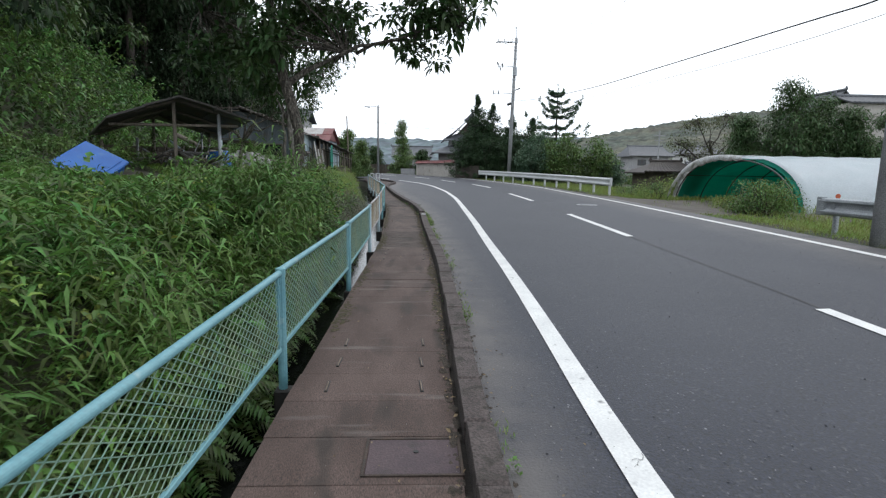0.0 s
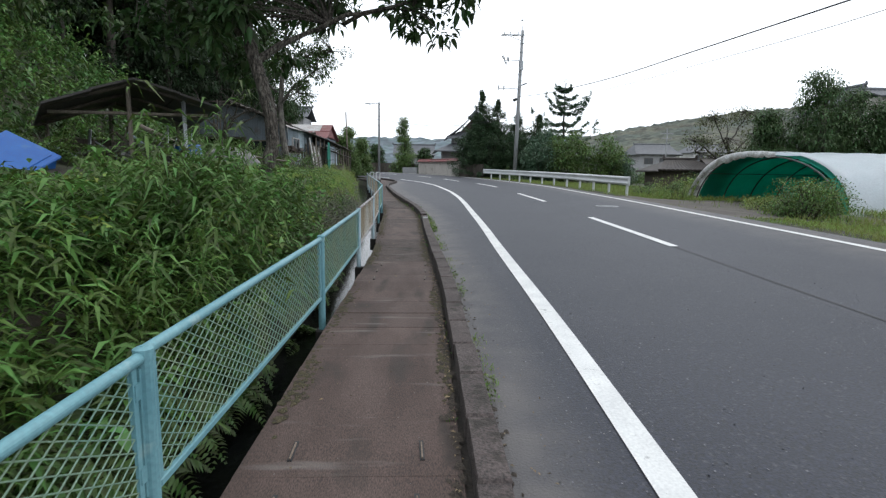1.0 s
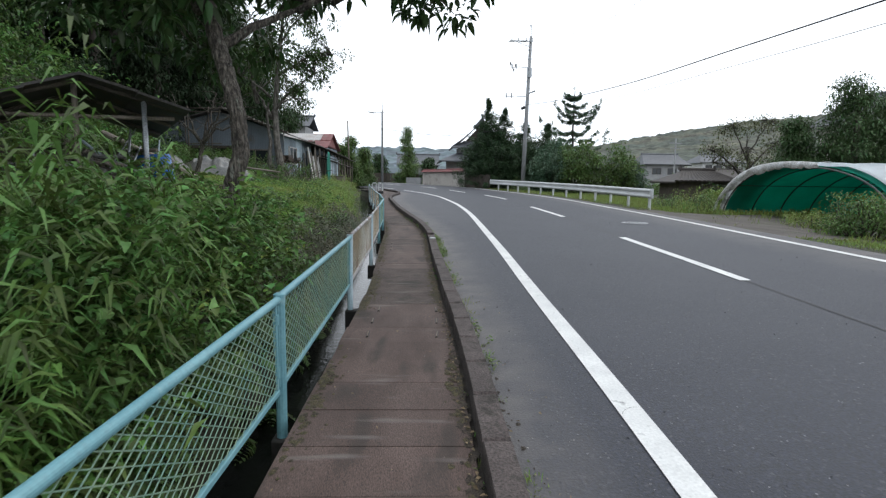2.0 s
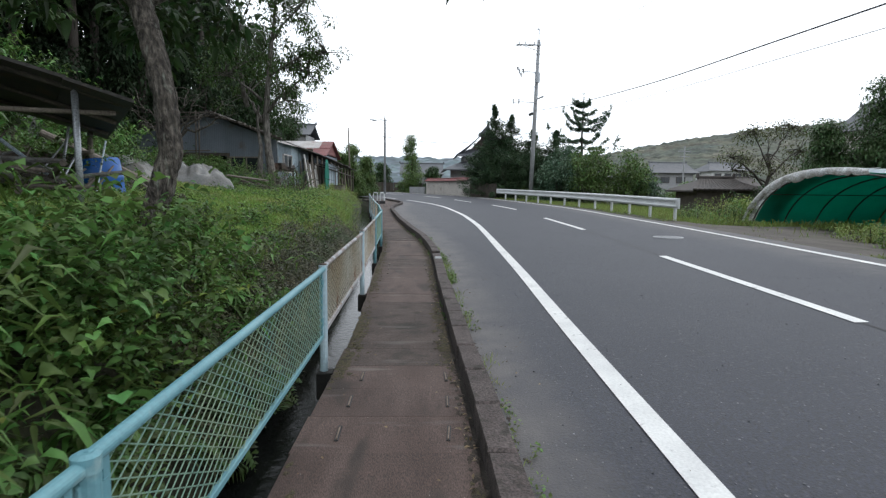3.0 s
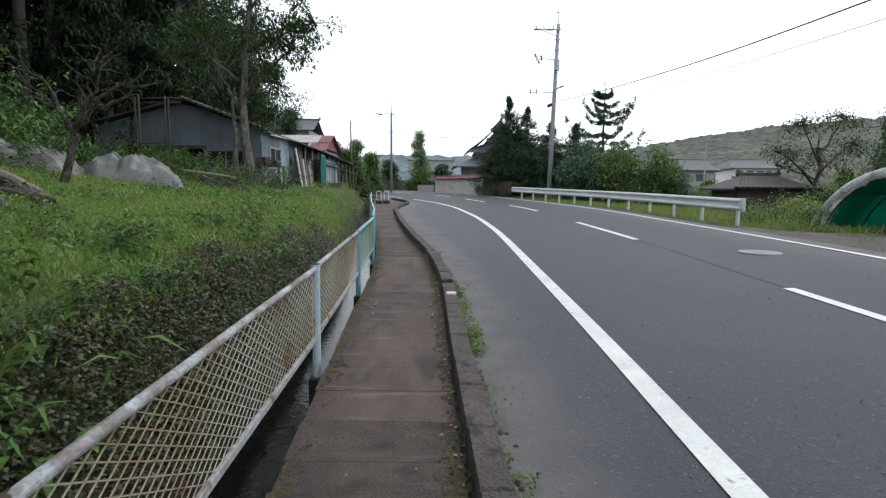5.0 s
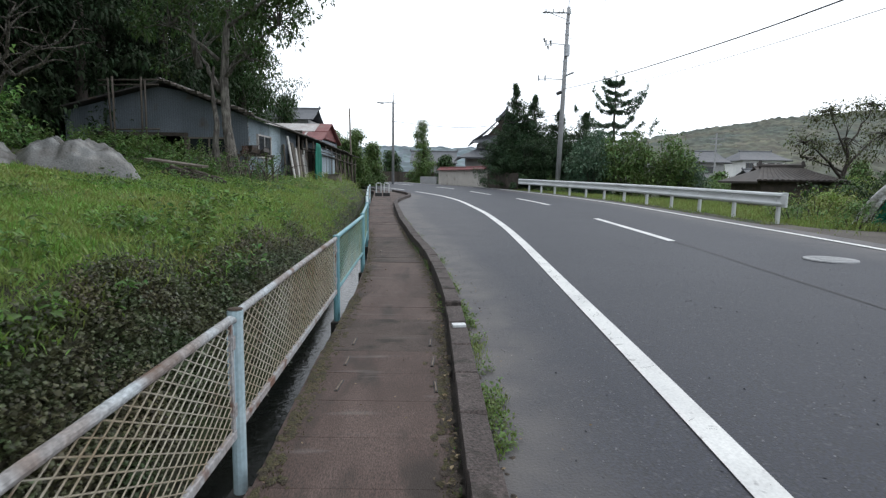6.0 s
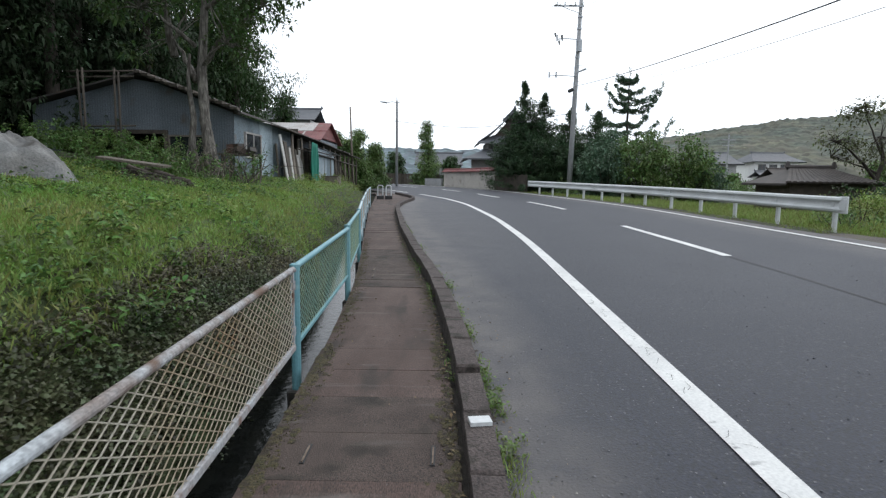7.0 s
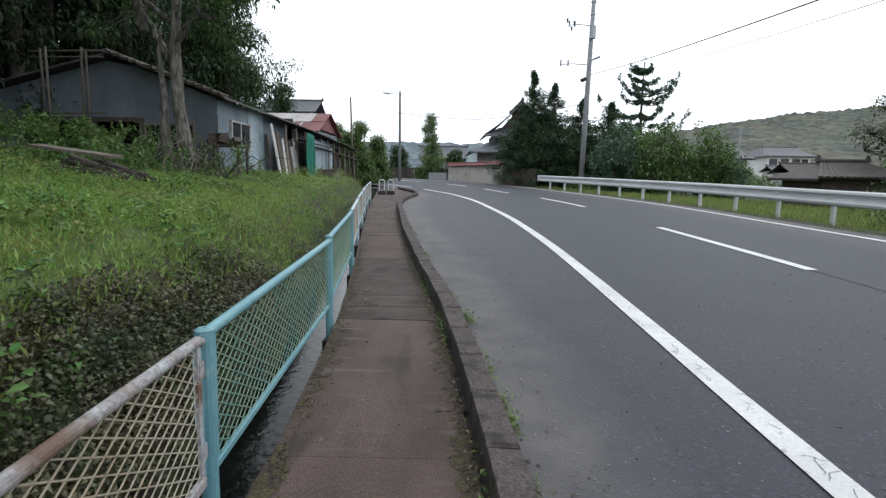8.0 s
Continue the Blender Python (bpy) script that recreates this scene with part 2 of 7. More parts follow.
WHITE_TIN = material("weathered_pale_roof_tin", (0.5, 0.49, 0.48), (0.4, 0.36, 0.34), 0.9, 30, 0.6, 0.2, stain=(0.25, 0.14, 0.12), stain_size=0.8, stain_at=0.6)
TILE = material("grey_roof_tile", (0.075, 0.08, 0.09), (0.1, 0.105, 0.115), 0.6, 20, 0.65, 0.3)
RED_TILE = material("red_coping_tile", (0.2, 0.05, 0.05), (0.14, 0.045, 0.042), 0.5, 20, 0.7, 0.3)
BROWN_TILE = material("brown_roof_tile", (0.034, 0.028, 0.026), (0.055, 0.045, 0.04), 0.6, 20, 0.7, 0.3)
PLASTER = material("cream_plaster", (0.5, 0.47, 0.43), (0.42, 0.39, 0.36), 0.9, 30, 0.9, 0.2, stain=(0.3, 0.27, 0.24), stain_size=0.7, stain_at=0.6)
WHITE_WALL = material("white_house_wall", (0.74, 0.74, 0.72), (0.66, 0.66, 0.65), 0.9, 30, 0.85, 0.1, grain_mix=0.1)
GREY_PLASTER = material("grey_plaster", (0.3, 0.3, 0.31), (0.36, 0.36, 0.36), 0.9, 30, 0.9, 0.2)
GLASS = material("dark_window_glass", (0.02, 0.024, 0.028), (0.03, 0.034, 0.038), 1.0, 5, 0.08, 0, grain_mix=0.05)
BLUE = material("blue_plastic", (0.008, 0.095, 0.36), (0.012, 0.12, 0.41), 0.3, 40, 0.45, 0.05, grain_mix=0.1, stain=(0.05, 0.15, 0.35), stain_size=0.25)
NET_GREY = material("grey_netting", (0.15, 0.153, 0.15), (0.085, 0.08, 0.072), 0.35, 40, 0.35, 0.5, stain=(0.085, 0.075, 0.06), stain_size=0.4, stain_at=0.56)
FILM = material("white_greenhouse_film", (0.88, 0.9, 0.93), (0.82, 0.85, 0.88), 0.8, 20, 0.35, 0.1, grain_mix=0.06, leaf=0.65)
TORN = material("torn_grey_film", (0.74, 0.75, 0.76), (0.58, 0.57, 0.55), 0.25, 20, 0.5, 0.4, stain=(0.34, 0.32, 0.29), stain_size=0.2, stain_at=0.62, leaf=0.5)
GREEN_NET = material("green_shade_net", (0.025, 0.4, 0.29), (0.035, 0.47, 0.35), 0.6, 60, 0.8, 0.1, leaf=0.7, grain_mix=0.15)
DARK_NET = material("dark_green_net", (0.02, 0.22, 0.16), (0.03, 0.28, 0.2), 0.4, 60, 0.8, 0.1, leaf=0.4, grain_mix=0.15)
HOOP = material("dark_steel_hoop", (0.04, 0.05, 0.05), (0.06, 0.065, 0.06), 0.3, 40, 0.6, 0.1)
BLACK = material("black_rubber", (0.015, 0.015, 0.016), (0.02, 0.02, 0.02), 0.3, 40, 0.6, 0.1)
ORANGE = material("orange_reflector", (0.5, 0.1, 0.03), (0.45, 0.08, 0.03), 0.3, 40, 0.4, 0)
SASA = foliage("bamboo_grass_leaf", (0.055, 0.13, 0.028), (0.12, 0.205, 0.045), 0.9, 0.6)
DEEP_SASA = foliage("tall_bamboo_leaf", (0.06, 0.125, 0.03), (0.105, 0.175, 0.042), 0.7, 0.6)
BUSH = foliage("shrub_leaf", (0.064, 0.135, 0.037), (0.125, 0.2, 0.05), 0.7, 0.6)
KUDZU = foliage("broad_vine_leaf", (0.08, 0.18, 0.05), (0.14, 0.25, 0.06), 0.8)
FERN = foliage("fern_leaf", (0.05, 0.1, 0.022), (0.075, 0.12, 0.03), 0.5)
IVY = foliage("dark_creeper_leaf", (0.055, 0.085, 0.036), (0.12, 0.105, 0.062), 0.5, 0.75, 0.4)
TURF = foliage("mown_grass_blade", (0.16, 0.32, 0.06), (0.25, 0.28, 0.085), 1.2, 0.28)
LAWN_FINE = foliage("fine_lawn_blade", (0.17, 0.31, 0.06), (0.24, 0.31, 0.09), 0.5, 0.4)
MOSS_TIP = foliage("moss_tip", (0.06, 0.065, 0.02), (0.085, 0.075, 0.03), 0.2, 0.5, 0.9)
LEAFY = foliage("kerb_weed_leaf", (0.085, 0.15, 0.035), (0.14, 0.19, 0.05), 0.4, 0.5)
HEDGE = foliage("barn_shrub_leaf", (0.075, 0.145, 0.04), (0.125, 0.2, 0.055), 0.9)
WEED = foliage("verge_grass_blade", (0.155, 0.245, 0.05), (0.22, 0.25, 0.075), 0.7, 0.4)
HILL_LEAF = foliage("hillside_leaf", (0.037, 0.077, 0.025), (0.069, 0.115, 0.034), 1.6, 0.5)
CEDAR = foliage("dark_conifer_foliage", (0.02, 0.038, 0.018), (0.033, 0.057, 0.024), 1.2, 0.5, 0.75)
GARDEN_CEDAR = foliage("garden_cedar_foliage", (0.035, 0.072, 0.034), (0.055, 0.098, 0.042), 0.8, 0.5)
PINE = foliage("pine_foliage", (0.058, 0.115, 0.07), (0.085, 0.145, 0.08), 1.0, 0.4)
TREE_LEAF = foliage("tree_leaf", (0.03, 0.062, 0.02), (0.045, 0.085, 0.026), 0.9, 0.45)
AIRY_LEAF = foliage("airy_tree_leaf", (0.045, 0.085, 0.026), (0.075, 0.125, 0.036), 0.6, 0.5)
LIGHT_LEAF = foliage("light_tree_leaf", (0.08, 0.145, 0.042), (0.12, 0.185, 0.052), 0.9, 0.45)
FAR_HILL = crowned(material("far_wooded_hill", (0.054, 0.068, 0.055), (0.09, 0.088, 0.062), 26.0, 0.22, 0.95, 0, grain_mix=0.3), 4.0)
# farthest woodland: the blue of the air's haze is mixed into the base colour
HAZE_HILL = crowned(material("haze_tinted_hill", (0.095, 0.13, 0.145), (0.115, 0.15, 0.16), 40.0, 0.12, 0.95, 0, grain_mix=0.15), 12.0)


# ---- mesh helpers ----
def mesh_of(name, verts, faces, mat, smooth=False):
    me = bpy.data.meshes.new(name)
    if isinstance(faces, np.ndarray):
        k = faces.shape[1]
        me.vertices.add(len(verts))
        me.vertices.foreach_set("co", np.asarray(verts, np.float32).ravel())
        me.loops.add(faces.size)
        me.loops.foreach_set("vertex_index", faces.astype(np.int32).ravel())
        me.polygons.add(len(faces))
        me.polygons.foreach_set("loop_start", np.arange(0, faces.size, k, dtype=np.int32))
        me.update(calc_edges=True)
    else:
        me.from_pydata([tuple(v) for v in verts], [], faces)
    me.materials.append(mat)
    if smooth:
        me.polygons.foreach_set("use_smooth", np.ones(len(me.polygons), bool))
    return me


def hang(name, data, parent=None, label="", m=None):
    ob = new(name, data)
    if parent is not None:
        ob.parent = parent
    if m is not None:
        ob.matrix_basis = m
    return tagged(ob, label)


def part(name, bm, mat, parent=None, label="", m=None, smooth=False):
    me = bpy.data.meshes.new(name)
    bmesh.ops.recalc_face_normals(bm, faces=bm.faces)
    bm.to_mesh(me)
    bm.free()
    me.materials.append(mat)
    if smooth:
        me.polygons.foreach_set("use_smooth", np.ones(len(me.polygons), bool))
    return hang(name, me, parent, label, m)


def thing(name, label, category, m=None, group="", kind=""):
    ob = new(name)
    ob.empty_display_size = 0.1
    if m is not None:
        ob.matrix_basis = m
    return tagged(ob, label, category, group, kind)


def add_box(bm, lo, hi, m=None, bevel=0.0):
    lo, hi = Vector(lo), Vector(hi)
    t = Matrix.Translation((lo + hi) / 2) @ Matrix.Diagonal((*(hi - lo), 1))
    made = bmesh.ops.create_cube(bm, size=1, matrix=(m @ t) if m else t)
    if bevel:
        edges = {e for v in made["verts"] for e in v.link_edges}
        bmesh.ops.bevel(bm, geom=list(edges), offset=bevel, segments=1, affect="EDGES")


def box(name, lo, hi, mat, parent=None, label="", m=None, bevel=0.0):
    bm = bmesh.new()
    add_box(bm, lo, hi, bevel=bevel)
    return part(name, bm, mat, parent, label, m)


def add_tube(bm, pts, radii, sides=8, caps=True):
    pts = [Vector(p) for p in pts]
    rings = []
    for i, p in enumerate(pts):
        d = (pts[min(i + 1, len(pts) - 1)] - pts[max(i - 1, 0)]).normalized()
        a = d.cross(Vector((0, 0, 1)) if abs(d.z) < 0.9 else Vector((1, 0, 0))).normalized()
        b = d.cross(a)
        r = radii[i] if isinstance(radii, (list, tuple)) else radii
        rings.append([bm.verts.new(p + r * (math.cos(q) * a + math.sin(q) * b)) for q in [2 * math.pi * k / sides for k in range(sides)]])
    for r0, r1 in zip(rings, rings[1:]):
        for k in range(sides):
            bm.faces.new((r0[k], r0[(k + 1) % sides], r1[(k + 1) % sides], r1[k]))
    if caps:
        bm.faces.new(rings[0][::-1])
        bm.faces.new(rings[-1])


def tube(name, pts, radii, mat, parent=None, label="", sides=8, m=None):
    bm = bmesh.new()
    add_tube(bm, pts, radii, sides)
    return part(name, bm, mat, parent, label, m, smooth=sides > 6)


def sheet(name, cols, ys, zs, mat, smooth=True):
    """A sheet over rows of y: cols(y) gives the x of each column, zs(x, y) the height."""
    ys = np.asarray(ys, float)
    X = np.array([cols(y) for y in ys])
    Y = np.repeat(ys[:, None], X.shape[1], 1)
    Z = zs(X, Y)
    r, c = X.shape
    i = np.arange(r * c).reshape(r, c)
    f = np.stack([i[:-1, :-1], i[:-1, 1:], i[1:, 1:], i[1:, :-1]], -1).reshape(-1, 4)
    return mesh_of(name, np.stack([X, Y, Z], -1).reshape(-1, 3), f, mat, smooth)


rng = np.random.default_rng(7)


def unit(v):
    return v / np.maximum(1e-6, np.linalg.norm(v, axis=-1, keepdims=True))


def leaf_arrays(pos, way, size, wide, fold=0.18, droop=0.25, plain=False, broad=False):
    """Pointed leaves: each starts at pos and grows along way; two halves folded at the midrib."""
    n = len(pos)
    way = unit(way)
    side = unit(np.cross(way, rng.normal(0, 0.35, (n, 3)) + (0, 0, 1)))
    up = np.cross(side, way)
    size, wide = np.broadcast_to(size, n)[:, None], np.broadcast_to(wide, n)[:, None]
    mid = pos + way * size * 0.45 + up * size * 0.02
    left = mid + side * wide * 0.5 + up * wide * fold
    right = mid - side * wide * 0.5 + up * wide * fold
    tip = pos + way * size - np.array((0, 0, 1)) * size * droop
    if plain:
        v = np.stack([pos, left, right, tip], 1).reshape(-1, 3)
        f = (np.arange(n)[:, None, None] * 4 + np.array([[0, 2, 1], [1, 2, 3]])[None]).reshape(-1, 3)
        return v, f
    if broad:
        low, high = pos + way * size * 0.28, pos + way * size * 0.66 - np.array((0, 0, 1)) * size * droop * 0.35
        parts = [pos, low + side * wide * 0.44 + up * wide * fold, low, low - side * wide * 0.44 + up * wide * fold, high + side * wide * 0.36 + up * wide * fold, high, high - side * wide * 0.36 + up * wide * fold, tip]
        v = np.stack(parts, 1).reshape(-1, 3)
        f = (np.arange(n)[:, None, None] * 8 + np.array([[0, 2, 1], [0, 3, 2], [1, 2, 5], [1, 5, 4], [2, 3, 6], [2, 6, 5], [4, 5, 7], [5, 6, 7]])[None]).reshape(-1, 3)
        return v, f
    v = np.stack([pos, left, mid, right, tip], 1).reshape(-1, 3)
    k = np.arange(n)[:, None, None] * 5
    f = (k + np.array([[0, 2, 1], [0, 3, 2], [1, 2, 4], [2, 3, 4]])[None]).reshape(-1, 3)
    return v, f


def leaves(name, groups, mat, parent=None, label=""):
    vs, fs, n = [], [], 0
    for v, f in groups:
        vs.append(v)
        fs.append(f + n)
        n += len(v)
    return hang(name, mesh_of(name, np.concatenate(vs), np.concatenate(fs), mat), parent, label)


def ball(n, r):
    """Random points in a ball, denser towards its shell."""
    d = unit(rng.normal(size=(n, 3)))
    return d, d * (rng.random(n) ** 0.4)[:, None] * np.asarray(r)


def clump(centre_at, radius, n, size, wide, up=0.2, droop=0.3, plain=False, broad=False):
    d, p = ball(n, radius)
    way = d + rng.normal(0, 0.6, (n, 3)) + (0, 0, up)
    s = size * rng.uniform(0.6, 1.25, n)
    return leaf_arrays(np.asarray(centre_at) + p, way, s, s * wide / size, droop=droop, plain=plain, broad=broad)


# ---- ground, road, footway, ditch ----
G_YS = np.concatenate([np.arange(-14, 30, 0.35), np.arange(30, 70, 0.8), np.arange(70, 160, 5)])
LEFT_U = [60, 48, 38, 30, 24, 20, 17, 15, 13.5, 12, 11, 10, 9, 8, 7.2, 6.5, 5.8, 5.1, 4.5, 3.9, 3.3, 2.8, 2.4, 2.0, 1.75, 1.5, 1.3, 1.15, 1.0, 0.85, 0.72, 0.66, 0.62, 0.02]
RIGHT_V = [0.0, 0.3, 0.6, 1.0, 1.5, 2.2, 3, 4, 5, 6.5, 8, 10, 13, 17, 22, 30, 40, 60, 90]


def ground_cols(y):
    left, right = float(foot_left(y)), float(road_right(y))
    return [left - u for u in LEFT_U] + [left + 0.0, left + 0.4] + [right - 0.4] + [right + v for v in RIGHT_V]


def ground_heights(X, Y):
    left, right = foot_left(Y), road_right(Y)
    u, v = left - X, X - right
    z = np.where(u > 0.01, bank_z(np.maximum(u, 0.6), Y), level(Y) - 0.3)
    return np.where(v >= -0.01, field_z(np.maximum(v, 0), Y), z)


ground = hang("ground", sheet("ground", ground_cols, G_YS, ground_heights, SOIL))
tagged(ground, "brown soil bank, verge and field with leaf litter", "ground", kind="structure")

plain_v, plain_f = [], []
for a in range(64):
    for r in (120, 900):
        q = 2 * math.pi * a / 64
        plain_v.append((r * math.sin(q), 40 + r * math.cos(q), -0.8 if r == 120 else -2))
for a in range(64):
    b = (a + 1) % 64
    plain_f.append((2 * a, 2 * b, 2 * b + 1, 2 * a + 1))
plain_v.append((0, 40, -0.8))
plain_f += [(2 * a, len(plain_v) - 1, 2 * ((a + 1) % 64)) for a in range(64)]
FIELD = material("distant_fields", (0.07, 0.11, 0.03), (0.1, 0.13, 0.045), 6.0, 2, 0.95, 0.2)
tagged(hang("distant_ground", mesh_of("distant_ground", plain_v, plain_f, FIELD)), "flat green farmland out to the horizon", "ground", kind="structure")


def road_cols(y):
    a, b, l, c = float(kerb_x(y)) - 0.05, float(road_right(y)), float(edge_left(y)), float(centre(y))
    return [a, a + 0.12, a + 0.25, a + 0.4, a + 0.6, a + 0.85, max(a + 1.1, l), max(a + 1.3, l + 0.3), (l + c) / 2, c, (c + b) / 2, b - 0.5, b]


ROAD_YS = np.concatenate([np.arange(-14, 60, 0.5), np.arange(60, 120, 2)])
road_mesh = sheet("road", road_cols, ROAD_YS, road_z, ASPHALT)
co = np.empty(len(road_mesh.vertices) * 3, np.float32)
road_mesh.vertices.foreach_get("co", co)
co = co.reshape(-1, 3)
off = co[:, 0] - kerb_x(co[:, 1])
swept = 0.25 + 0.42 * np.clip(edge_left(co[:, 1]) - kerb_x(co[:, 1]), 0.4, 2.2)
lies = np.maximum(0.85 * (1 - ease(0.25, 1.0, off / swept)), 0.8 * ease(0.75, 0.1, road_right(co[:, 1]) - co[:, 0] - 0.3))
road_mesh.attributes.new("dust", "FLOAT", "POINT").data.foreach_set("value", lies.astype(np.float32))
tagged(hang("road", road_mesh), "worn grey asphalt two-lane road curving left", "road", kind="structure")


def strip(name, inner, outer, ys, mat, lift, label, category):
    return tagged(hang(name, sheet(name, lambda y: [float(inner(y)), float(outer(y))], ys, lambda X, Y: road_z(X, Y) + lift, mat)), label, category, kind="structure")


strip("edge_line_left", lambda y: edge_left(y) - 0.08, lambda y: edge_left(y) + 0.08, np.arange(-14, 47.8, 0.4), PAINT, 0.008, "solid white painted edge line on the asphalt", "road marking")
strip("edge_line_left_far", lambda y: edge_left(y) - 0.08, lambda y: edge_left(y) + 0.08, np.arange(50.5, 56.5, 0.4), PAINT, 0.008, "white painted edge line past the side opening", "road marking")
strip("edge_line_right", lambda y: edge_right(y) - 0.075, lambda y: edge_right(y) + 0.075, np.arange(-14, 110, 0.5), PAINT, 0.008, "solid white painted far edge line", "road marking")
for a, b in ((-10.0, -5.2), (0.4, 5.3), (10.9, 15.8), (21.3, 26.2), (32.2, 37.4), (42.3, 47.0), (51.2, 55.3), (60.5, 64.8)):
    strip("centre_dash", lambda y: centre(y) - 0.075, lambda y: centre(y) + 0.075, np.linspace(a, b, 9), PAINT, 0.008, "white painted centre line dash", "road marking")
strip("tar_seam", lambda y: centre(y) - 0.012 + 0.03 * wob(y, 1, 0.8), lambda y: centre(y) + 0.012 + 0.03 * wob(y, 1, 0.8) + 0.006 * wob(y, 3, 5), np.arange(-14, 58, 0.25), TAR, 0.004, "thin dark seam along the middle of the road", "road seam")

# footway bed and ditch
bed = sheet("footway_bed", lambda y: [float(foot_left(y)) + 0.03, float(kerb_x(y)) + 0.02], np.arange(-14, 52, 0.5), lambda X, Y: foot_z(Y) - 0.03, GROUT)
tagged(hang("footway_bed", bed), "dark bed under the concrete footway slabs", "footway bed", kind="structure")
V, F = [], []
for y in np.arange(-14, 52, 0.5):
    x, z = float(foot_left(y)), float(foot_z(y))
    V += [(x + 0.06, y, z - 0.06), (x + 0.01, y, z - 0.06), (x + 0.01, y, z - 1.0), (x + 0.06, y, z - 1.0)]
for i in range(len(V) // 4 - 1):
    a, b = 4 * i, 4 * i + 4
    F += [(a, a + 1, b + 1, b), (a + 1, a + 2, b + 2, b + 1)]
tagged(hang("channel_wall", mesh_of("channel_wall", V, F, SHADED_CHANNEL)), "wet concrete side wall of the ditch, darkened in colour for the shade", "ditch wall", kind="structure")
tagged(hang("water", sheet("water", lambda y: [float(foot_left(y)) - 0.66, float(foot_left(y)) - 0.3, float(foot_left(y)) + 0.03], np.arange(-14, 60, 0.5), lambda X, Y: level(Y) - 0.66 + 0 * X, WATER)), "shallow dark water reflecting the pale sky in the ditch", "water", kind="structure")

# ---- fence along the ditch ----
POST_Y = [-2.15, 0.85, 3.87, 6.97, 10.1, 13.27, 16.35, 18.95, 21.75, 24.6, 27.4, 30.2, 33.0, 35.8]
FENCE_TOP, FENCE_LOW = 0.72, 0.17
fence = thing("fence", "low steel guard fence with expanded-mesh panels along the ditch", "fence")


def fence_at(y):
    x = np.interp(y, [-2.15, 0.85, 3.87, 6.97, 10.1, 13.27, 16.35, 18.95, 21.75], [-1.02, -0.98, -0.945, -0.86, -0.865, -0.925, -1.04, -1.14, -1.44]) if y < 21.8 else float(foot_left(y)) - 0.05
    return Vector((float(x), y, float(foot_z(y) - np.interp(y, [10.1, 13.27, 16.35, 18.95], [0, 0.012, 0.025, 0]))))


def fence_panel(a, b, rail, infill, cell=0.1):
    d = b - a
    n = d.normalized()
    side = n.cross(Vector((0, 0, 1))).normalized()
    up = Vector((0, 0, 1))
    m = Matrix((n, side, up)).transposed().to_4x4()
    m.translation = a
    long = d.length
    s, e = 0.055, long - 0.055
    bm = bmesh.new()
    if rail is not RUSTY:
        add_tube(bm, [(0.0, 0, FENCE_TOP), (long, 0, FENCE_TOP)], 0.022, 18)
    add_box(bm, (s, -0.012, FENCE_LOW), (e, 0.012, FENCE_LOW + (0.042 if rail is RUSTY else 0.032)), bevel=0.004)
    for x in (s, e - 0.03):
        add_box(bm, (x, -0.006, FENCE_LOW), (x + 0.03, 0.006, FENCE_TOP - 0.01))
    for x, q in ((s, -1), (e - 0.03, 1)):
        for z in (FENCE_LOW + 0.1, FENCE_TOP - 0.14):
            add_box(bm, (x - 0.02 if q < 0 else x + 0.01, -0.009, z), (x + 0.02 if q < 0 else x + 0.05, 0.009, z + 0.06))
    panel = part("panel", bm, rail, fence, "", m)
    if rail is RUSTY:
        bm = bmesh.new()
        add_tube(bm, [(0.03, 0, FENCE_TOP - 0.012), (0.07, 0, FENCE_TOP), (long * 0.5, 0, FENCE_TOP + 0.003), (long - 0.07, 0, FENCE_TOP), (long - 0.03, 0, FENCE_TOP - 0.012)], [0.015, 0.019, 0.019, 0.019, 0.015], 14)
        part("top_rail", bm, RUST_RAIL, panel, "rust-browned round top rail")
    for x in (s + 0.002, e - 0.032):
        bm = bmesh.new()
        add_box(bm, (x, -0.012, FENCE_LOW + 0.24), (x + 0.03, -0.0065, FENCE_TOP - 0.03), bevel=0.002)
        plate = part("joint_plate", bm, PALE if rail is RUSTY else rail, fence, "flat bolt plate at the panel's end", m)
        for k in range(3):
            tube("bolt_hole", [(x + 0.015, -0.0145, FENCE_TOP - 0.075 - 0.042 * k), (x + 0.015, -0.0118, FENCE_TOP - 0.075 - 0.042 * k)], 0.0055, BLACK, plate)
    V, F = [], []
    lo, hi = FENCE_LOW + 0.02, FENCE_TOP - 0.01
    tall = hi - lo
    slope = 0.5
    run = tall / slope
    t = 0.0017
    for way in (1, -1):
        x0 = s - run
        while x0 < e:
            p, q = max(x0, s), min(x0 + run, e)
            if q - p > 0.01:
                z0, z1 = (p - x0) * slope, (q - x0) * slope
                if way < 0:
                    z0, z1 = tall - z0, tall - z1
                k = len(V)
                for x, z in ((p, lo + z0), (q, lo + z1)):
                    V += [(x, -t, z - t * 1.4), (x, t, z - t * 1.4), (x, t, z + t * 1.4), (x, -t, z + t * 1.4)]
                F += [(k + i, k + (i + 1) % 4, k + 4 + (i + 1) % 4, k + 4 + i) for i in range(4)]
            x0 += cell
    hang("mesh_infill", mesh_of("mesh_infill", V, F, infill), panel)
    return panel


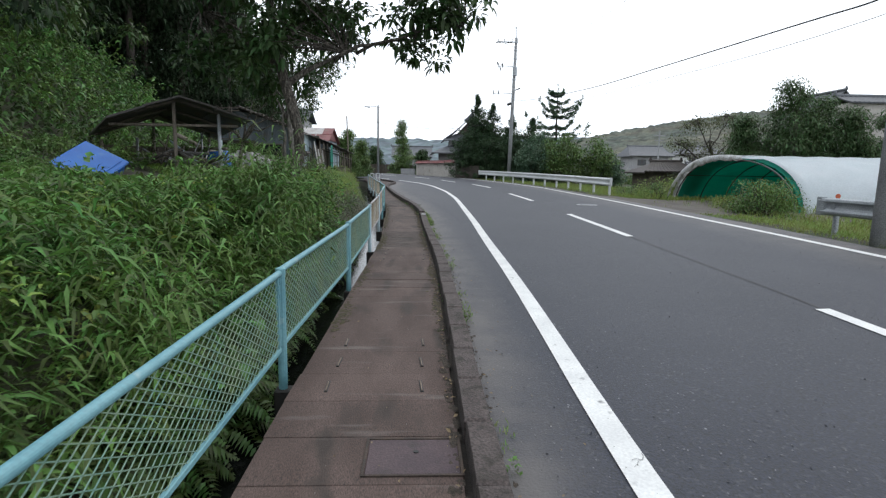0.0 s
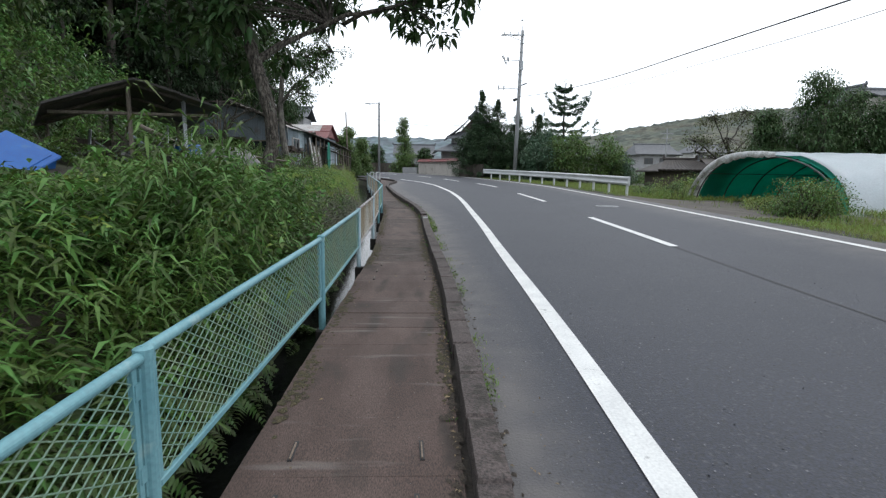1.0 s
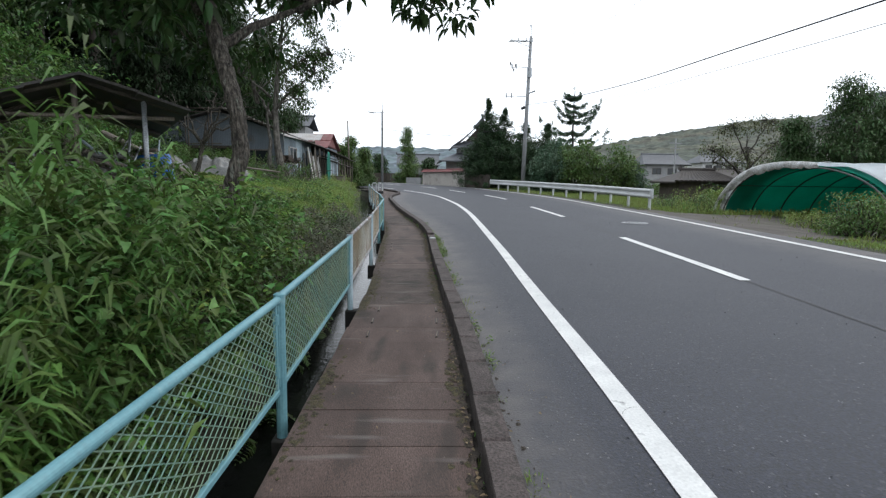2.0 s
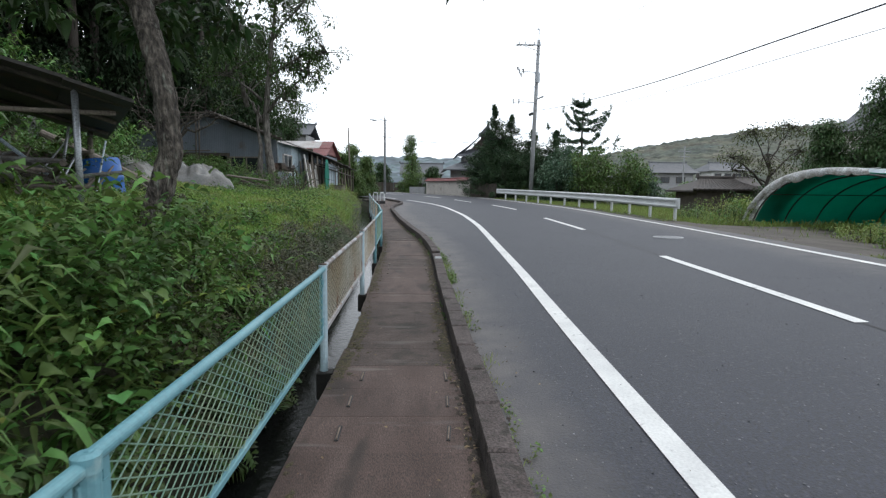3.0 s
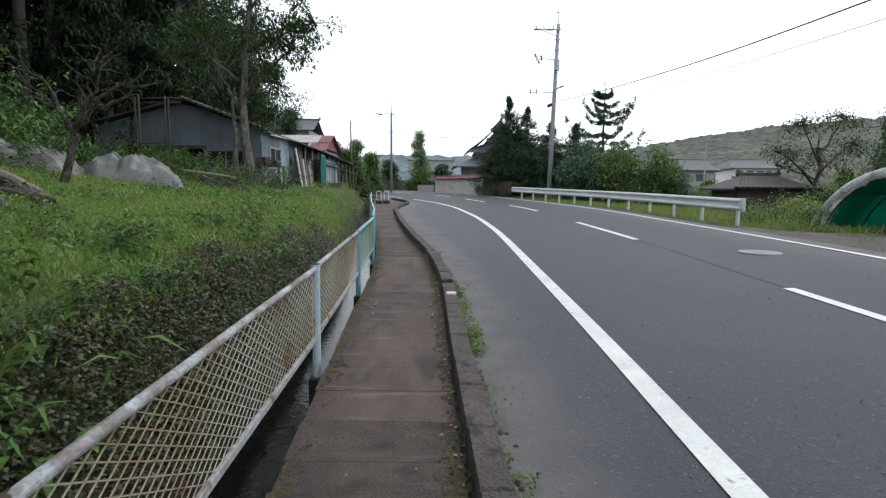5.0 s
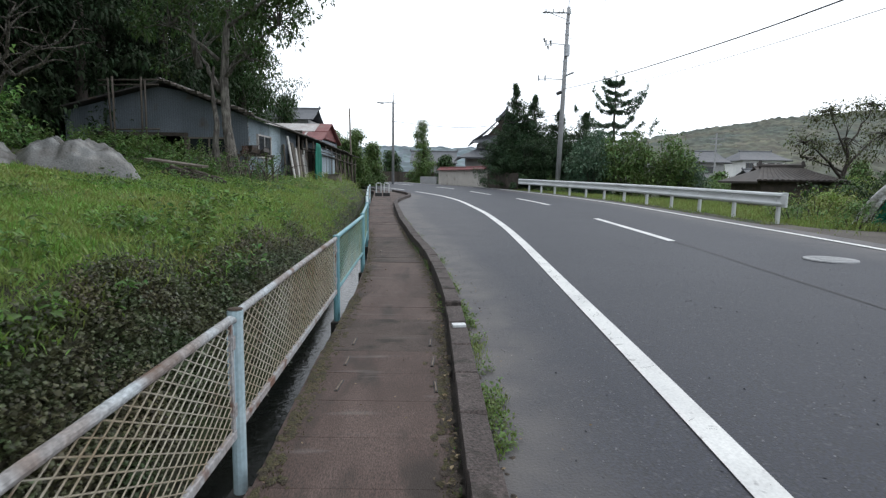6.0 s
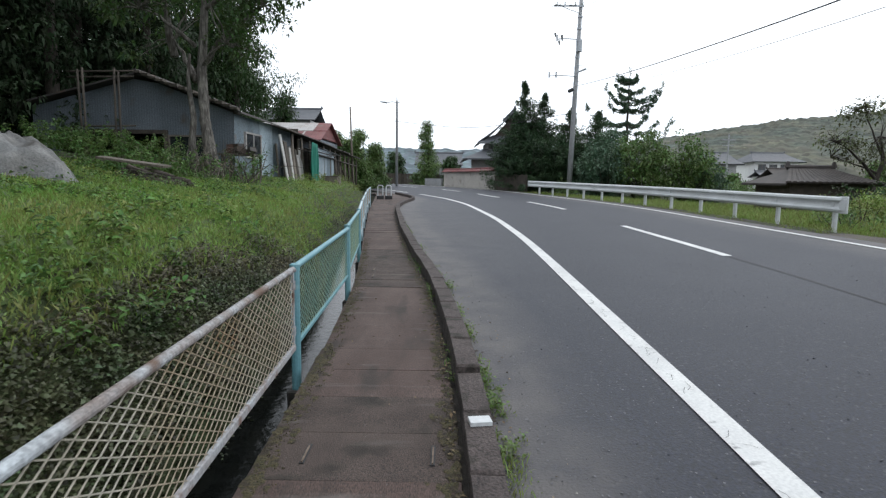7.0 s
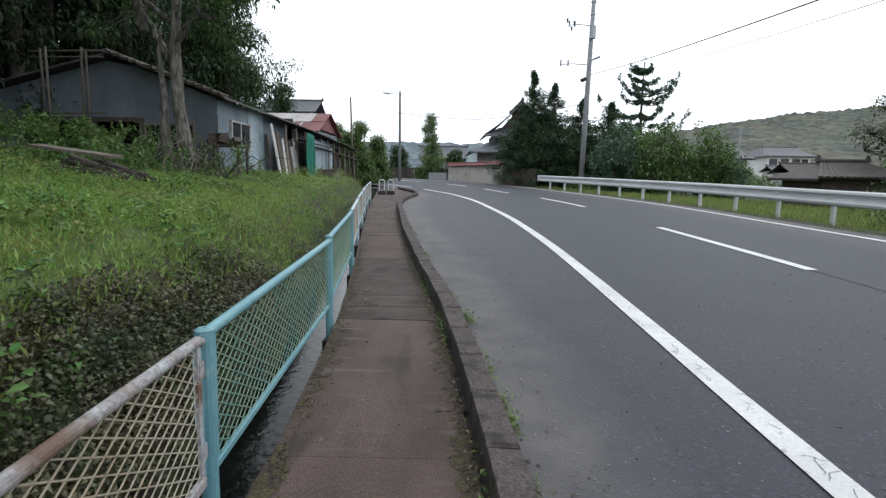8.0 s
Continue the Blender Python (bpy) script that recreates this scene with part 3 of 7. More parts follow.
for i, (ya, yb) in enumerate(zip(POST_Y, POST_Y[1:])):
    if ya < 10:
        kinds = (TEAL, TEAL_MESH)
    elif ya < 16:
        kinds = (RUSTY, RUST_MESH)
    elif ya < 21.5:
        kinds = (TEAL, TEAL_MESH)
    else:
        kinds = (PALE, RUST_MESH)
    panel = fence_panel(fence_at(ya), fence_at(yb), *kinds)
    tagged(panel, {TEAL: "teal painted panel frame", RUSTY: "rust-streaked white panel frame", PALE: "pale painted panel frame"}[kinds[0]])
for y in POST_Y:
    p = fence_at(y)
    paint = PALE if 10 < y < 15 or y > 22 else TEAL
    bm = bmesh.new()
    add_tube(bm, [(0, 0, -0.16), (0, 0, FENCE_TOP - 0.015)], 0.032, 12)
    for q in (-1, 1):
        add_box(bm, (-0.004, q * 0.032 - 0.012, FENCE_LOW + 0.02), (0.004, q * 0.032 + 0.012, FENCE_TOP - 0.05))
    add_tube(bm, [(0, 0, FENCE_TOP - 0.03), (0, 0, FENCE_TOP + 0.012), (0, 0, FENCE_TOP + 0.02)], [0.035, 0.035, 0.02], 12)
    post = part("post", bm, paint, fence, "", Matrix.Translation(p), smooth=False)
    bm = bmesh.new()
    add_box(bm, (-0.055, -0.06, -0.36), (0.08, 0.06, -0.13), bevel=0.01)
    # foot block shares the channel's shade-darkened colour
    part("bracket", bm, SHADED_CHANNEL, post, "dark concrete foot block")
    if paint is PALE:
        bm = bmesh.new()
        add_tube(bm, [(0, 0, FENCE_TOP + 0.018), (0, 0, FENCE_TOP + 0.024), (0, 0, FENCE_TOP + 0.028)], [0.034, 0.03, 0.012], 12)
        part("cap", bm, IRON, post, "rusty brown post cap")

# ---- guard rails ----
W_BEAM = [(0.0, 0.0), (0.035, 0.03), (0.045, 0.075), (0.0, 0.115), (-0.012, 0.155), (-0.012, 0.195), (0.0, 0.235), (0.045, 0.275), (0.035, 0.32), (0.0, 0.35)]


def guard_rail(pts, top, paint, label, step, ends):
    rail = thing("guard_rail", label, "guard rail")
    pts = [Vector(p) for p in pts]
    V, F = [], []
    k = len(W_BEAM)
    for i, p in enumerate(pts):
        d = (pts[min(i + 1, len(pts) - 1)] - pts[max(i - 1, 0)]).normalized()
        s = Vector((-abs(d.y), d.x * (1 if d.y > 0 else -1), 0)).normalized()
        for layer in (0, 0.006):
            V += [p + s * (o - layer) + Vector((0, 0, top - 0.35 + h)) for o, h in W_BEAM]
    for i in range(len(pts) - 1):
        a, b = 2 * k * i, 2 * k * (i + 1)
        for j in range(k - 1):
            F += [(a + j, a + j + 1, b + j + 1, b + j), (a + k + j, b + k + j, b + k + j + 1, a + k + j + 1)]
        F += [(a + k - 1, a + 2 * k - 1, b + 2 * k - 1, b + k - 1), (a, b, b + k, a + k)]
    hang("beam", mesh_of("beam", V, F, paint, False), rail)
    run, total = 0.3, sum((b - a).length for a, b in zip(pts, pts[1:]))
    while run < total:
        left = run
        for a, b in zip(pts, pts[1:]):
            if left <= (b - a).length:
                p = a + (b - a).normalized() * left
                break
            left -= (b - a).length
        bm = bmesh.new()
        add_tube(bm, [p + Vector((0.09, 0, -0.5)), p + Vector((0.09, 0, top - 0.07))], 0.057, 10)
        add_tube(bm, [p + Vector((0.09, 0, top - 0.07)), p + Vector((0.09, 0, top - 0.05))], [0.057, 0.02], 10)
        post = part("post", bm, paint, rail, smooth=False)
        box("spacer", p + Vector((0.0, -0.05, top - 0.24)), p + Vector((0.06, 0.05, top - 0.1)), paint, post)
        run += step
    for p, d in ends:
        p = Vector(p)
        bm = bmesh.new()
        add_box(bm, (-0.02, -0.12, top - 0.36), (0.02, 0.14, top + 0.01), bevel=0.01)
        add_box(bm, (-0.035, -0.1, top - 0.3), (-0.02, 0.1, top - 0.05), bevel=0.005)
        part("end_plate", bm, paint, rail, "", Matrix.Translation(p) @ pose(0, 0, 0, 0, 0, d))
    return rail


def rail_line(y):
    x = float(centre(y)) + np.interp(y, [24.9, 36, 48.5], [4.28, 3.95, 3.62])
    return (x, y, float(road_z(np.array(x), np.array(y))) - 0.02)


guard_rail([rail_line(y) for y in np.linspace(24.9, 48.5, 15)], 0.78, WHITE, "white-painted corrugated beam guard rail beside the road", 2.0, [(rail_line(24.85), 0), (rail_line(48.5), 0)])
near_rail = [(8.28 - 0.01 * (11.2 - y), y, 0.19) for y in (11.2, 8, 4, 0, -6, -12)]
guard_rail(near_rail, 0.72, GALV, "grey galvanised guard rail end beside the verge", 2.0, [((8.28, 11.22, 0.19), 0)])

# ---- overhead line ----
def utility_pole(x, y, base, top, lean, label, arms):
    pole = thing("utility_pole", label, "utility pole", pose(x, y, base))
    bm = bmesh.new()
    add_tube(bm, [(0, 0, -0.6), (lean[0] * 0.5, lean[1] * 0.5, top / 2), (lean[0], lean[1], top)], [0.17, 0.145, 0.11], 14)
    part("shaft", bm, CONCRETE, pole, smooth=True)
    for h, half, off in arms:
        q = h / top
        c = Vector((lean[0] * q, lean[1] * q, h))
        bm = bmesh.new()
        add_box(bm, c + Vector((off - half, -0.2, -0.04)), c + Vector((off + half, -0.12, 0.04)))
        add_tube(bm, [c + Vector((off - half * 0.7, -0.16, 0)), c + Vector((0, -0.12, -0.45))], 0.02, 6)
        arm = part("crossarm", bm, GALV, pole)
        for s in (-0.92, -0.35, 0.4, 0.92):
            bm = bmesh.new()
            p = c + Vector((off + half * s, -0.16, 0.03))
            add_tube(bm, [p, p + Vector((0, 0, 0.07)), p + Vector((0, 0, 0.1)), p + Vector((0, 0, 0.2))], [0.02, 0.055, 0.035, 0.05], 8)
            part("insulator", bm, WHITE, arm)
    return pole


pole_far = utility_pole(7.75, 48.6, 0.5, 11.9, (0.35, 0.2), "tall grey concrete utility pole with crossarms", [(11.5, 0.85, -0.7)])
bm = bmesh.new()
add_tube(bm, [(0.24, -0.22, 8.75), (0.24, -0.22, 9.45)], 0.19, 12)
part("transformer", bm, GALV, pole_far, "small grey cylinder on the pole")
for h, out in ((9.5, -1.3), (7.3, -1.7)):
    bm = bmesh.new()
    add_tube(bm, [(0.2, -0.1, h), (out * 0.6 + 0.2, -0.1, h + 0.04), (out + 0.2, -0.1, h)], 0.03, 6)
    for k in (-1.0, -0.75):
        add_tube(bm, [(0.2 - k * out, -0.1, h - 0.1), (0.2 - k * out, -0.1, h + 0.25)], 0.05, 6)
    part("bracket_arm", bm, GALV, pole_far)
for x in (-1.45, -1.2, -0.55, -0.3):  # strain insulators on the top arm
    bm = bmesh.new()
    p, d = Vector((x + 0.33, -0.16, 11.5)), Vector((-0.5, -0.75, -0.32))
    add_tube(bm, [p, p + d * 0.25, p + d * 0.3, p + d * 0.55, p + d * 0.6, p + d], [0.02, 0.02, 0.06, 0.06, 0.02, 0.015], 7)
    part("strain_insulator", bm, HOOP, pole_far, "dark strain insulator")
for k, (x, z) in enumerate(((-1.2, 9.75), (-0.95, 9.3), (-0.8, 9.62))):
    tube("pin_insulator", [(x, -0.15, z - 0.15), (x - 0.05, -0.2, z + 0.1)], [0.03, 0.075], HOOP, pole_far, "", 7)
for i in range(14):  # climbing steps
    h = 4.6 + 0.48 * i
    c = 0.35 * h / 11.9
    tube("climbing_step", [(c, -0.05, h), (c + (0.3 if i % 2 else -0.3), -0.12, h)], 0.013, GALV, pole_far, "", 5)
bm = bmesh.new()
add_tube(bm, [(-0.02, -0.2, 6.5), (-0.3, -0.25, 6.36)], 0.11, 8)
part("junction_box", bm, BLACK, pole_far, "small black cable box")

bm = bmesh.new()
add_tube(bm, [(0.35, 0.2, 11.8), (0.36, 0.2, 12.75)], 0.03, 6)
add_tube(bm, [(0.36, 0.2, 12.7), (0.22, 0.2, 12.68)], 0.05, 6)
part("top_rod", bm, GALV, pole_far)
bm = bmesh.new()
add_tube(bm, [(0.25, -0.1, 7.55), (0.75, -0.2, 7.75)], [0.05, 0.07], 6)
part("bracket_arm", bm, GALV, pole_far)
for h in (10.9, 10.2, 8.5, 7.9, 6.9):
    bm = bmesh.new()
    add_tube(bm, [(0.35 * h / 11.9, 0.2 * h / 11.9, h - 0.05), (0.35 * h / 11.9, 0.2 * h / 11.9, h + 0.05)], 0.15, 12)
    part("steel_band", bm, GALV, pole_far)

lamp = thing("lamp_pole", "slim grey lamp pole at the bend", "utility pole", pose(-4.5, 64, 0.9))
bm = bmesh.new()
add_tube(bm, [(0, 0, -0.5), (0, 0, 7.2), (0, 0, 7.5), (0, 0, 8.3)], [0.13, 0.1, 0.04, 0.025], 10)
part("shaft", bm, CONCRETE, lamp, smooth=True)
bm = bmesh.new()
add_tube(bm, [(0.25, 0, 7.2), (-0.4, 0, 7.28), (-0.9, 0, 7.22)], 0.04, 6)
add_tube(bm, [(-0.9, 0, 7.2), (-1.5, 0, 7.28)], [0.09, 0.05], 8)
part("lamp_arm", bm, GALV, lamp)

pole_near = thing("utility_pole", "thick grey concrete utility pole beside the guard rail", "utility pole", pose(8.02, 9.35, 0.1))
bm = bmesh.new()
add_tube(bm, [(0, 0, -0.5), (0.1, 0.03, 4.5), (0.2, 0.06, 9.5)], [0.17, 0.15, 0.12], 16)
part("shaft", bm, CONCRETE, pole_near, smooth=True)
wood_pole = thing("timber_pole", "thin weathered timber pole beside the lean-to", "pole", pose(-5.75, 47.5, 0.9))
bm = bmesh.new()
add_tube(bm, [(0, 0, -0.3), (-0.15, 0, 4.75)], [0.07, 0.045], 8)
part("shaft", bm, WOOD, wood_pole, smooth=True)


def cable(pts, r, label):
    pts = [Vector(p) for p in pts]
    fine = []
    for i in range(len(pts) - 1):
        p0, p1, p2, p3 = pts[max(i - 1, 0)], pts[i], pts[i + 1], pts[min(i + 2, len(pts) - 1)]
        for k in range(8):
            t = k / 8
            fine.append(0.5 * (2 * p1 + (p2 - p0) * t + (2 * p0 - 5 * p1 + 4 * p2 - p3) * t * t + (3 * p1 - p0 - 3 * p2 + p3) * t ** 3))
    fine.append(pts[-1])
    bm = bmesh.new()
    add_tube(bm, fine, r, 5)
    return tagged(part("cable", bm, BLACK), label, "cable")


cable([(8.1, 9.3, 4.6), (8.03, 10.0, 4.42), (8.0, 12, 4.5), (7.9, 18.3, 4.77), (7.85, 26.3, 5.17), (7.8, 38, 6.1), (7.9, 48.5, 7.2)], 0.018, "thick black overhead cable between the utility poles")
cable([(8.4, -4, 5.0), (8.5, 9.3, 4.3), (8.3, 20, 4.55), (8.1, 32, 5.2), (7.9, 48.5, 6.7)], 0.008, "thin grey overhead wire")
cable([(9.0, 9.3, 9.0), (8.2, 28, 8.4), (7.0, 48.4, 11.4)], 0.007, "thin overhead wire to the crossarm")
cable([(7.8, 48.6, 5.6), (2.0, 56, 5.3), (-4.8, 64, 6.5)], 0.02, "black overhead cable across the bend")

# ---- manhole and reflector ----
bm = bmesh.new()
z = float(road_z(np.array(5.75), np.array(19.0)))
bmesh.ops.create_cone(bm, cap_ends=True, segments=32, radius1=0.36, radius2=0.35, depth=0.016, matrix=Matrix.Translation((5.75, 19.0, z + 0.006)))
for i in range(-2, 3):
    add_box(bm, (5.75 - 0.22, 19 + i * 0.1 - 0.02, z + 0.013), (5.75 + 0.22, 19 + i * 0.1 + 0.02, z + 0.018))
tagged(part("manhole_cover", bm, CONCRETE), "round pale manhole cover in the asphalt", "manhole cover")
marker = thing("delineator", "small round orange reflector on a thin post by the rail", "reflector", pose(8.42, 11.0, 0.1))
tube("post", [(0, 0, -0.1), (0, 0, 0.8)], 0.015, GALV, marker)
bm = bmesh.new()
bmesh.ops.create_cone(bm, cap_ends=True, segments=16, radius1=0.05, radius2=0.05, depth=0.02, matrix=pose(0, -0.02, 0.84, 90))
part("reflector", bm, ORANGE, marker)


# ---- trees and undergrowth ----
def limb_points(a, b, sag, n=6, jitter=0.06):
    a, b = Vector(a), Vector(b)
    out = []
    for i in range(n + 1):
        t = i / n
        j = Vector((random.uniform(-1, 1), random.uniform(-1, 1), random.uniform(-1, 1))) * jitter * (b - a).length * t * (1 - t) * 2
        out.append(a + (b - a) * t + Vector((0, 0, sag * 4 * t * (1 - t))) + j)
    return out


def tree(label, base, trunk, limbs, crowns, bark, leaf_mat, leaf, wide, name="tree", twigs=True, droop=0.3, dense=1.0, broad=False):
    """trunk: (points, radii); limbs: (start, end, radius, sag); crowns: (centre, radii, clumps, leaves a clump, clump size)."""
    ob = thing(name, label, "tree", Matrix.Translation(base))
    b = Vector(base)
    bm = bmesh.new()
    pts, radii = trunk
    fine, rad = [], []
    for i in range(len(pts) - 1):
        rings = 14 if twigs else 4
        for k in range(rings):
            t = k / rings
            fine.append(Vector(pts[i]).lerp(Vector(pts[i + 1]), t) - b + Vector((random.uniform(-1, 1), random.uniform(-1, 1), 0)) * radii[i] * 0.06)
            rad.append((radii[i] * (1 - t) + radii[i + 1] * t) * random.uniform(0.97, 1.03))
    fine.append(Vector(pts[-1]) - b)
    rad.append(radii[-1])
    add_tube(bm, fine, rad, 26 if twigs else 10)
    if twigs:  # ridged bark
        for v in bm.verts:
            k = min(range(len(fine)), key=lambda i: abs(fine[i].z - v.co.z))
            d = (v.co - fine[k]).normalized()
            v.co += d * rad[k] * (0.12 * noise.noise((d.x * 4, d.y * 4, v.co.z * 1.2)) + 0.16 * abs(noise.noise((d.x * 9, d.y * 9, v.co.z * 5 + 7))) + 0.2 * max(0, noise.noise((d.x * 2.2, d.y * 2.2, v.co.z * 3.2 + 3)) - 0.15))
    for s, e, r, sag in limbs:
        p = limb_points(Vector(s) - b, Vector(e) - b, sag)
        add_tube(bm, p, [r * (1 - 0.75 * i / (len(p) - 1)) for i in range(len(p))], 7)
    groups = []
    top = fine[-1]
    forks = [Vector(e) - b for _, e, _, _ in limbs] + [top]
    for c, r, clumps, n, size in crowns:
        _, p = ball(clumps, r)
        p = p + np.asarray(c) - np.asarray(base)
        for q in p:
            q = Vector(q)
            if twigs:
                near = min(forks, key=lambda f: (f - q).length)
                if (near - q).length < 2.6 * max(r):
                    w = limb_points(near, q, 0.05, 3, 0.12)
                    add_tube(bm, w, [0.022, 0.016, 0.011, 0.006], 4, False)
            groups.append(clump(q, (size, size, size * 0.7), int(n * dense), leaf, wide, up=0.05, droop=droop, plain=not twigs, broad=broad))
    part("trunk", bm, bark, ob, "", None, smooth=True)
    leaves("crown", groups, leaf_mat, ob)
    return ob


# broad-leaved tree on the bank, its branch over the footway
tree("broad-leaved tree with lichen-marked leaning trunk on the bank", (-2.25, 10.3, 0.6),
     ([(-2.46, 10.25, 0.35), (-2.27, 10.3, 1.1), (-2.12, 10.3, 1.6), (-2.14, 10.3, 2.05), (-2.28, 10.38, 2.55), (-2.42, 10.45, 2.95), (-2.62, 10.7, 3.8), (-2.75, 10.8, 4.6), (-2.9, 11, 6.4), (-3, 11.2, 8)], [0.15, 0.098, 0.086, 0.086, 0.09, 0.086, 0.066, 0.06, 0.05, 0.03]),
     [((-2.4, 10.42, 2.78), (-1.4, 11.1, 3.5), 0.068, 0.05), ((-1.6, 10.95, 3.36), (-0.1, 11.2, 3.75), 0.045, 0.12), ((-1.2, 11.1, 3.5), (0.8, 10.9, 4.0), 0.035, 0.1),
      ((-2.6, 10.6, 3.5), (-1.6, 12.4, 4.6), 0.05, 0.1), ((-2.7, 10.8, 4.4), (-4.4, 10.0, 5.4), 0.06, 0.1), ((-2.7, 10.8, 4.5), (-0.8, 10.2, 5.6), 0.06, 0.2), ((-2.8, 11, 5.4), (-3.6, 12.6, 6.6), 0.05, 0.1), ((-2.6, 10.5, 3.2), (-4.2, 11.5, 4.3), 0.05, 0.1)],
     [((-1.5, 11.6, 4.2), (0.9, 0.9, 0.55), 22, 34, 0.3), ((0.1, 11.1, 4.0), (0.75, 0.7, 0.6), 20, 34, 0.27), ((0.75, 10.9, 4.3), (0.5, 0.5, 0.5), 11, 30, 0.25), ((-0.9, 10.6, 5.4), (1.5, 1.2, 0.9), 30, 34, 0.35), ((-3.0, 10.8, 5.2), (1.5, 1.2, 1.0), 32, 34, 0.36), ((-3.2, 11.8, 4.2), (1.1, 0.9, 0.7), 18, 30, 0.3), ((-2.9, 12.7, 3.3), (0.9, 0.7, 0.5), 15, 30, 0.3), ((-2.75, 10.2, 3.5), (0.65, 0.6, 0.5), 14, 30, 0.28), ((-3.6, 10.8, 3.3), (0.7, 0.6, 0.6), 14, 30, 0.28), ((-2.6, 11.2, 7.2), (2.2, 1.8, 1.3), 40, 34, 0.4)],
     BARK, TREE_LEAF, 0.17, 0.09, droop=0.4, dense=1.2, broad=True)

# tree before the barn, twin trunk, airy crown
tree("twin-trunked airy tree standing before the tin barn", (-5.85, 26.3, 1.3),
     ([(-5.5, 26.3, 1.0), (-5.66, 26.3, 1.7), (-5.8, 26.3, 2.6), (-5.88, 26.4, 3.8), (-5.75, 26.4, 5.4), (-5.55, 26.5, 7.2), (-5.4, 26.5, 8.8)], [0.2, 0.14, 0.115, 0.105, 0.075, 0.05, 0.03]),
     [((-6.1, 26.2, 1.1), (-6.1, 26.3, 4.2), 0.115, 0.0), ((-6.2, 26.1, 1.6), (-6.0, 26.2, 3.0), 0.02, 0.05), ((-6.0, 26.4, 3.6), (-6.6, 26.6, 4.6), 0.09, 0.0), ((-6.6, 26.6, 4.2), (-7.3, 26.8, 7.0), 0.1, 0.1), ((-6.0, 26.4, 3.8), (-4.3, 26.2, 5.3), 0.08, 0.15), ((-5.8, 26.4, 5.2), (-3.6, 26.0, 6.0), 0.06, 0.2), ((-5.7, 26.5, 6.4), (-4.2, 26.2, 7.9), 0.05, 0.1), ((-6.0, 26.4, 4.4), (-7.2, 26.2, 5.2), 0.06, 0.1), ((-5.9, 26.4, 3.9), (-5.0, 25.7, 4.3), 0.05, 0.1)],
     [((-3.9, 26.1, 5.6), (1.1, 1.0, 0.75), 28, 30, 0.3), ((-4.6, 26.2, 4.5), (0.8, 0.8, 0.5), 15, 26, 0.28), ((-4.7, 26.2, 7.2), (1.4, 1.1, 0.9), 28, 28, 0.32), ((-6.0, 26.4, 6.0), (1.5, 1.2, 1.2), 30, 28, 0.34), ((-7.2, 26.4, 5.4), (1.2, 1.1, 1.3), 26, 28, 0.34), ((-5.5, 26.4, 8.6), (1.6, 1.3, 0.9), 28, 28, 0.34)],
     PALE_BARK, AIRY_LEAF, 0.125, 0.065, dense=2.2)

# small bare tree on the lawn
bare = thing("bare_tree", "small leafless grey tree leaning over the lawn", "tree", pose(-5.5, 17.3, 1.1))
bm = bmesh.new()
add_tube(bm, limb_points((0, 0, -0.1), (0.25, 0.1, 1.1), 0, 5), [0.075, 0.07, 0.06, 0.055, 0.05, 0.045], 8)
ends = []
for e in [(1.2, 0.3, 1.9), (0.9, -0.2, 2.1), (-0.5, 0.2, 1.7), (0.5, 0.4, 2.2), (1.35, -0.1, 1.6), (-0.2, -0.3, 1.9)]:
    p = limb_points((0.25, 0.1, random.uniform(0.8, 1.1)), e, 0.08, 6, 0.15)
    add_tube(bm, p, [0.04, 0.034, 0.028, 0.022, 0.016, 0.011, 0.006], 6)
    for k in (2, 3, 4, 5, 6):
        for _ in range(2):
            d = Vector((random.uniform(-1, 1), random.uniform(-1, 1), random.uniform(-0.2, 1))) * 0.35
            add_tube(bm, limb_points(p[k], p[k] + d, 0.02, 3, 0.2), [0.011, 0.008, 0.006, 0.003], 4, False)
part("trunk", bm, BARK, bare, smooth=True)


def stems_in(x0, x1, y0, y1, n, keep=None):
    x, y = rng.uniform(x0, x1, n), rng.uniform(y0, y1, n)
    if keep is not None:
        k = keep(x, y)
        x, y = x[k], y[k]
    return x, y


def undergrowth(name, label, category, mat, x, y, tall, per, size, wide, spread=0.25, up=0.25, droop=0.35, lift=0.0, plain=False, broad=False):
    """Leaves along stems that stand on the ground at x, y."""
    n = len(x)
    z = ground_z(x, y)
    tall = np.asarray(tall) * np.clip(np.hypot(x + 4.7, y - 8.3) / 3.0, 0.25, 1)  # trodden round the container
    h = np.broadcast_to(tall, n) * rng.uniform(0.6, 1.1, n)
    lean = rng.normal(0, spread, (n, 2))
    t = rng.uniform(0.12, 1.0, (n, per)) ** 0.7
    pos = np.stack([x[:, None] + lean[:, :1] * t ** 2, y[:, None] + lean[:, 1:] * t ** 2, (z + lift)[:, None] + h[:, None] * t], -1).reshape(-1, 3)
    pos += rng.normal(0, 0.03, pos.shape)
    way = unit(rng.normal(0, 1, (n * per, 3)) * (1, 1, 0.35) + (0, 0, up))
    s = size * rng.uniform(0.55, 1.25, n * per)
    ob = leaves(name, [leaf_arrays(pos, way, s, s * wide / size, droop=droop, plain=plain, broad=broad)], mat)
    return tagged(ob, label, category, kind="stuff")


def off_left(x, y):
    return foot_left(y) - x


# thick undergrowth on the near bank
def thick(x, y):
    u = off_left(x, y)
    edge = np.interp(y, [-6, 6, 9, 10.5, 12], [6.0, 6.0, 4.5, 2.0, 0.6])
    return (u > 0.75) & (u < edge) & (np.hypot(x + 5.2, y - 9.1) > 0.95)


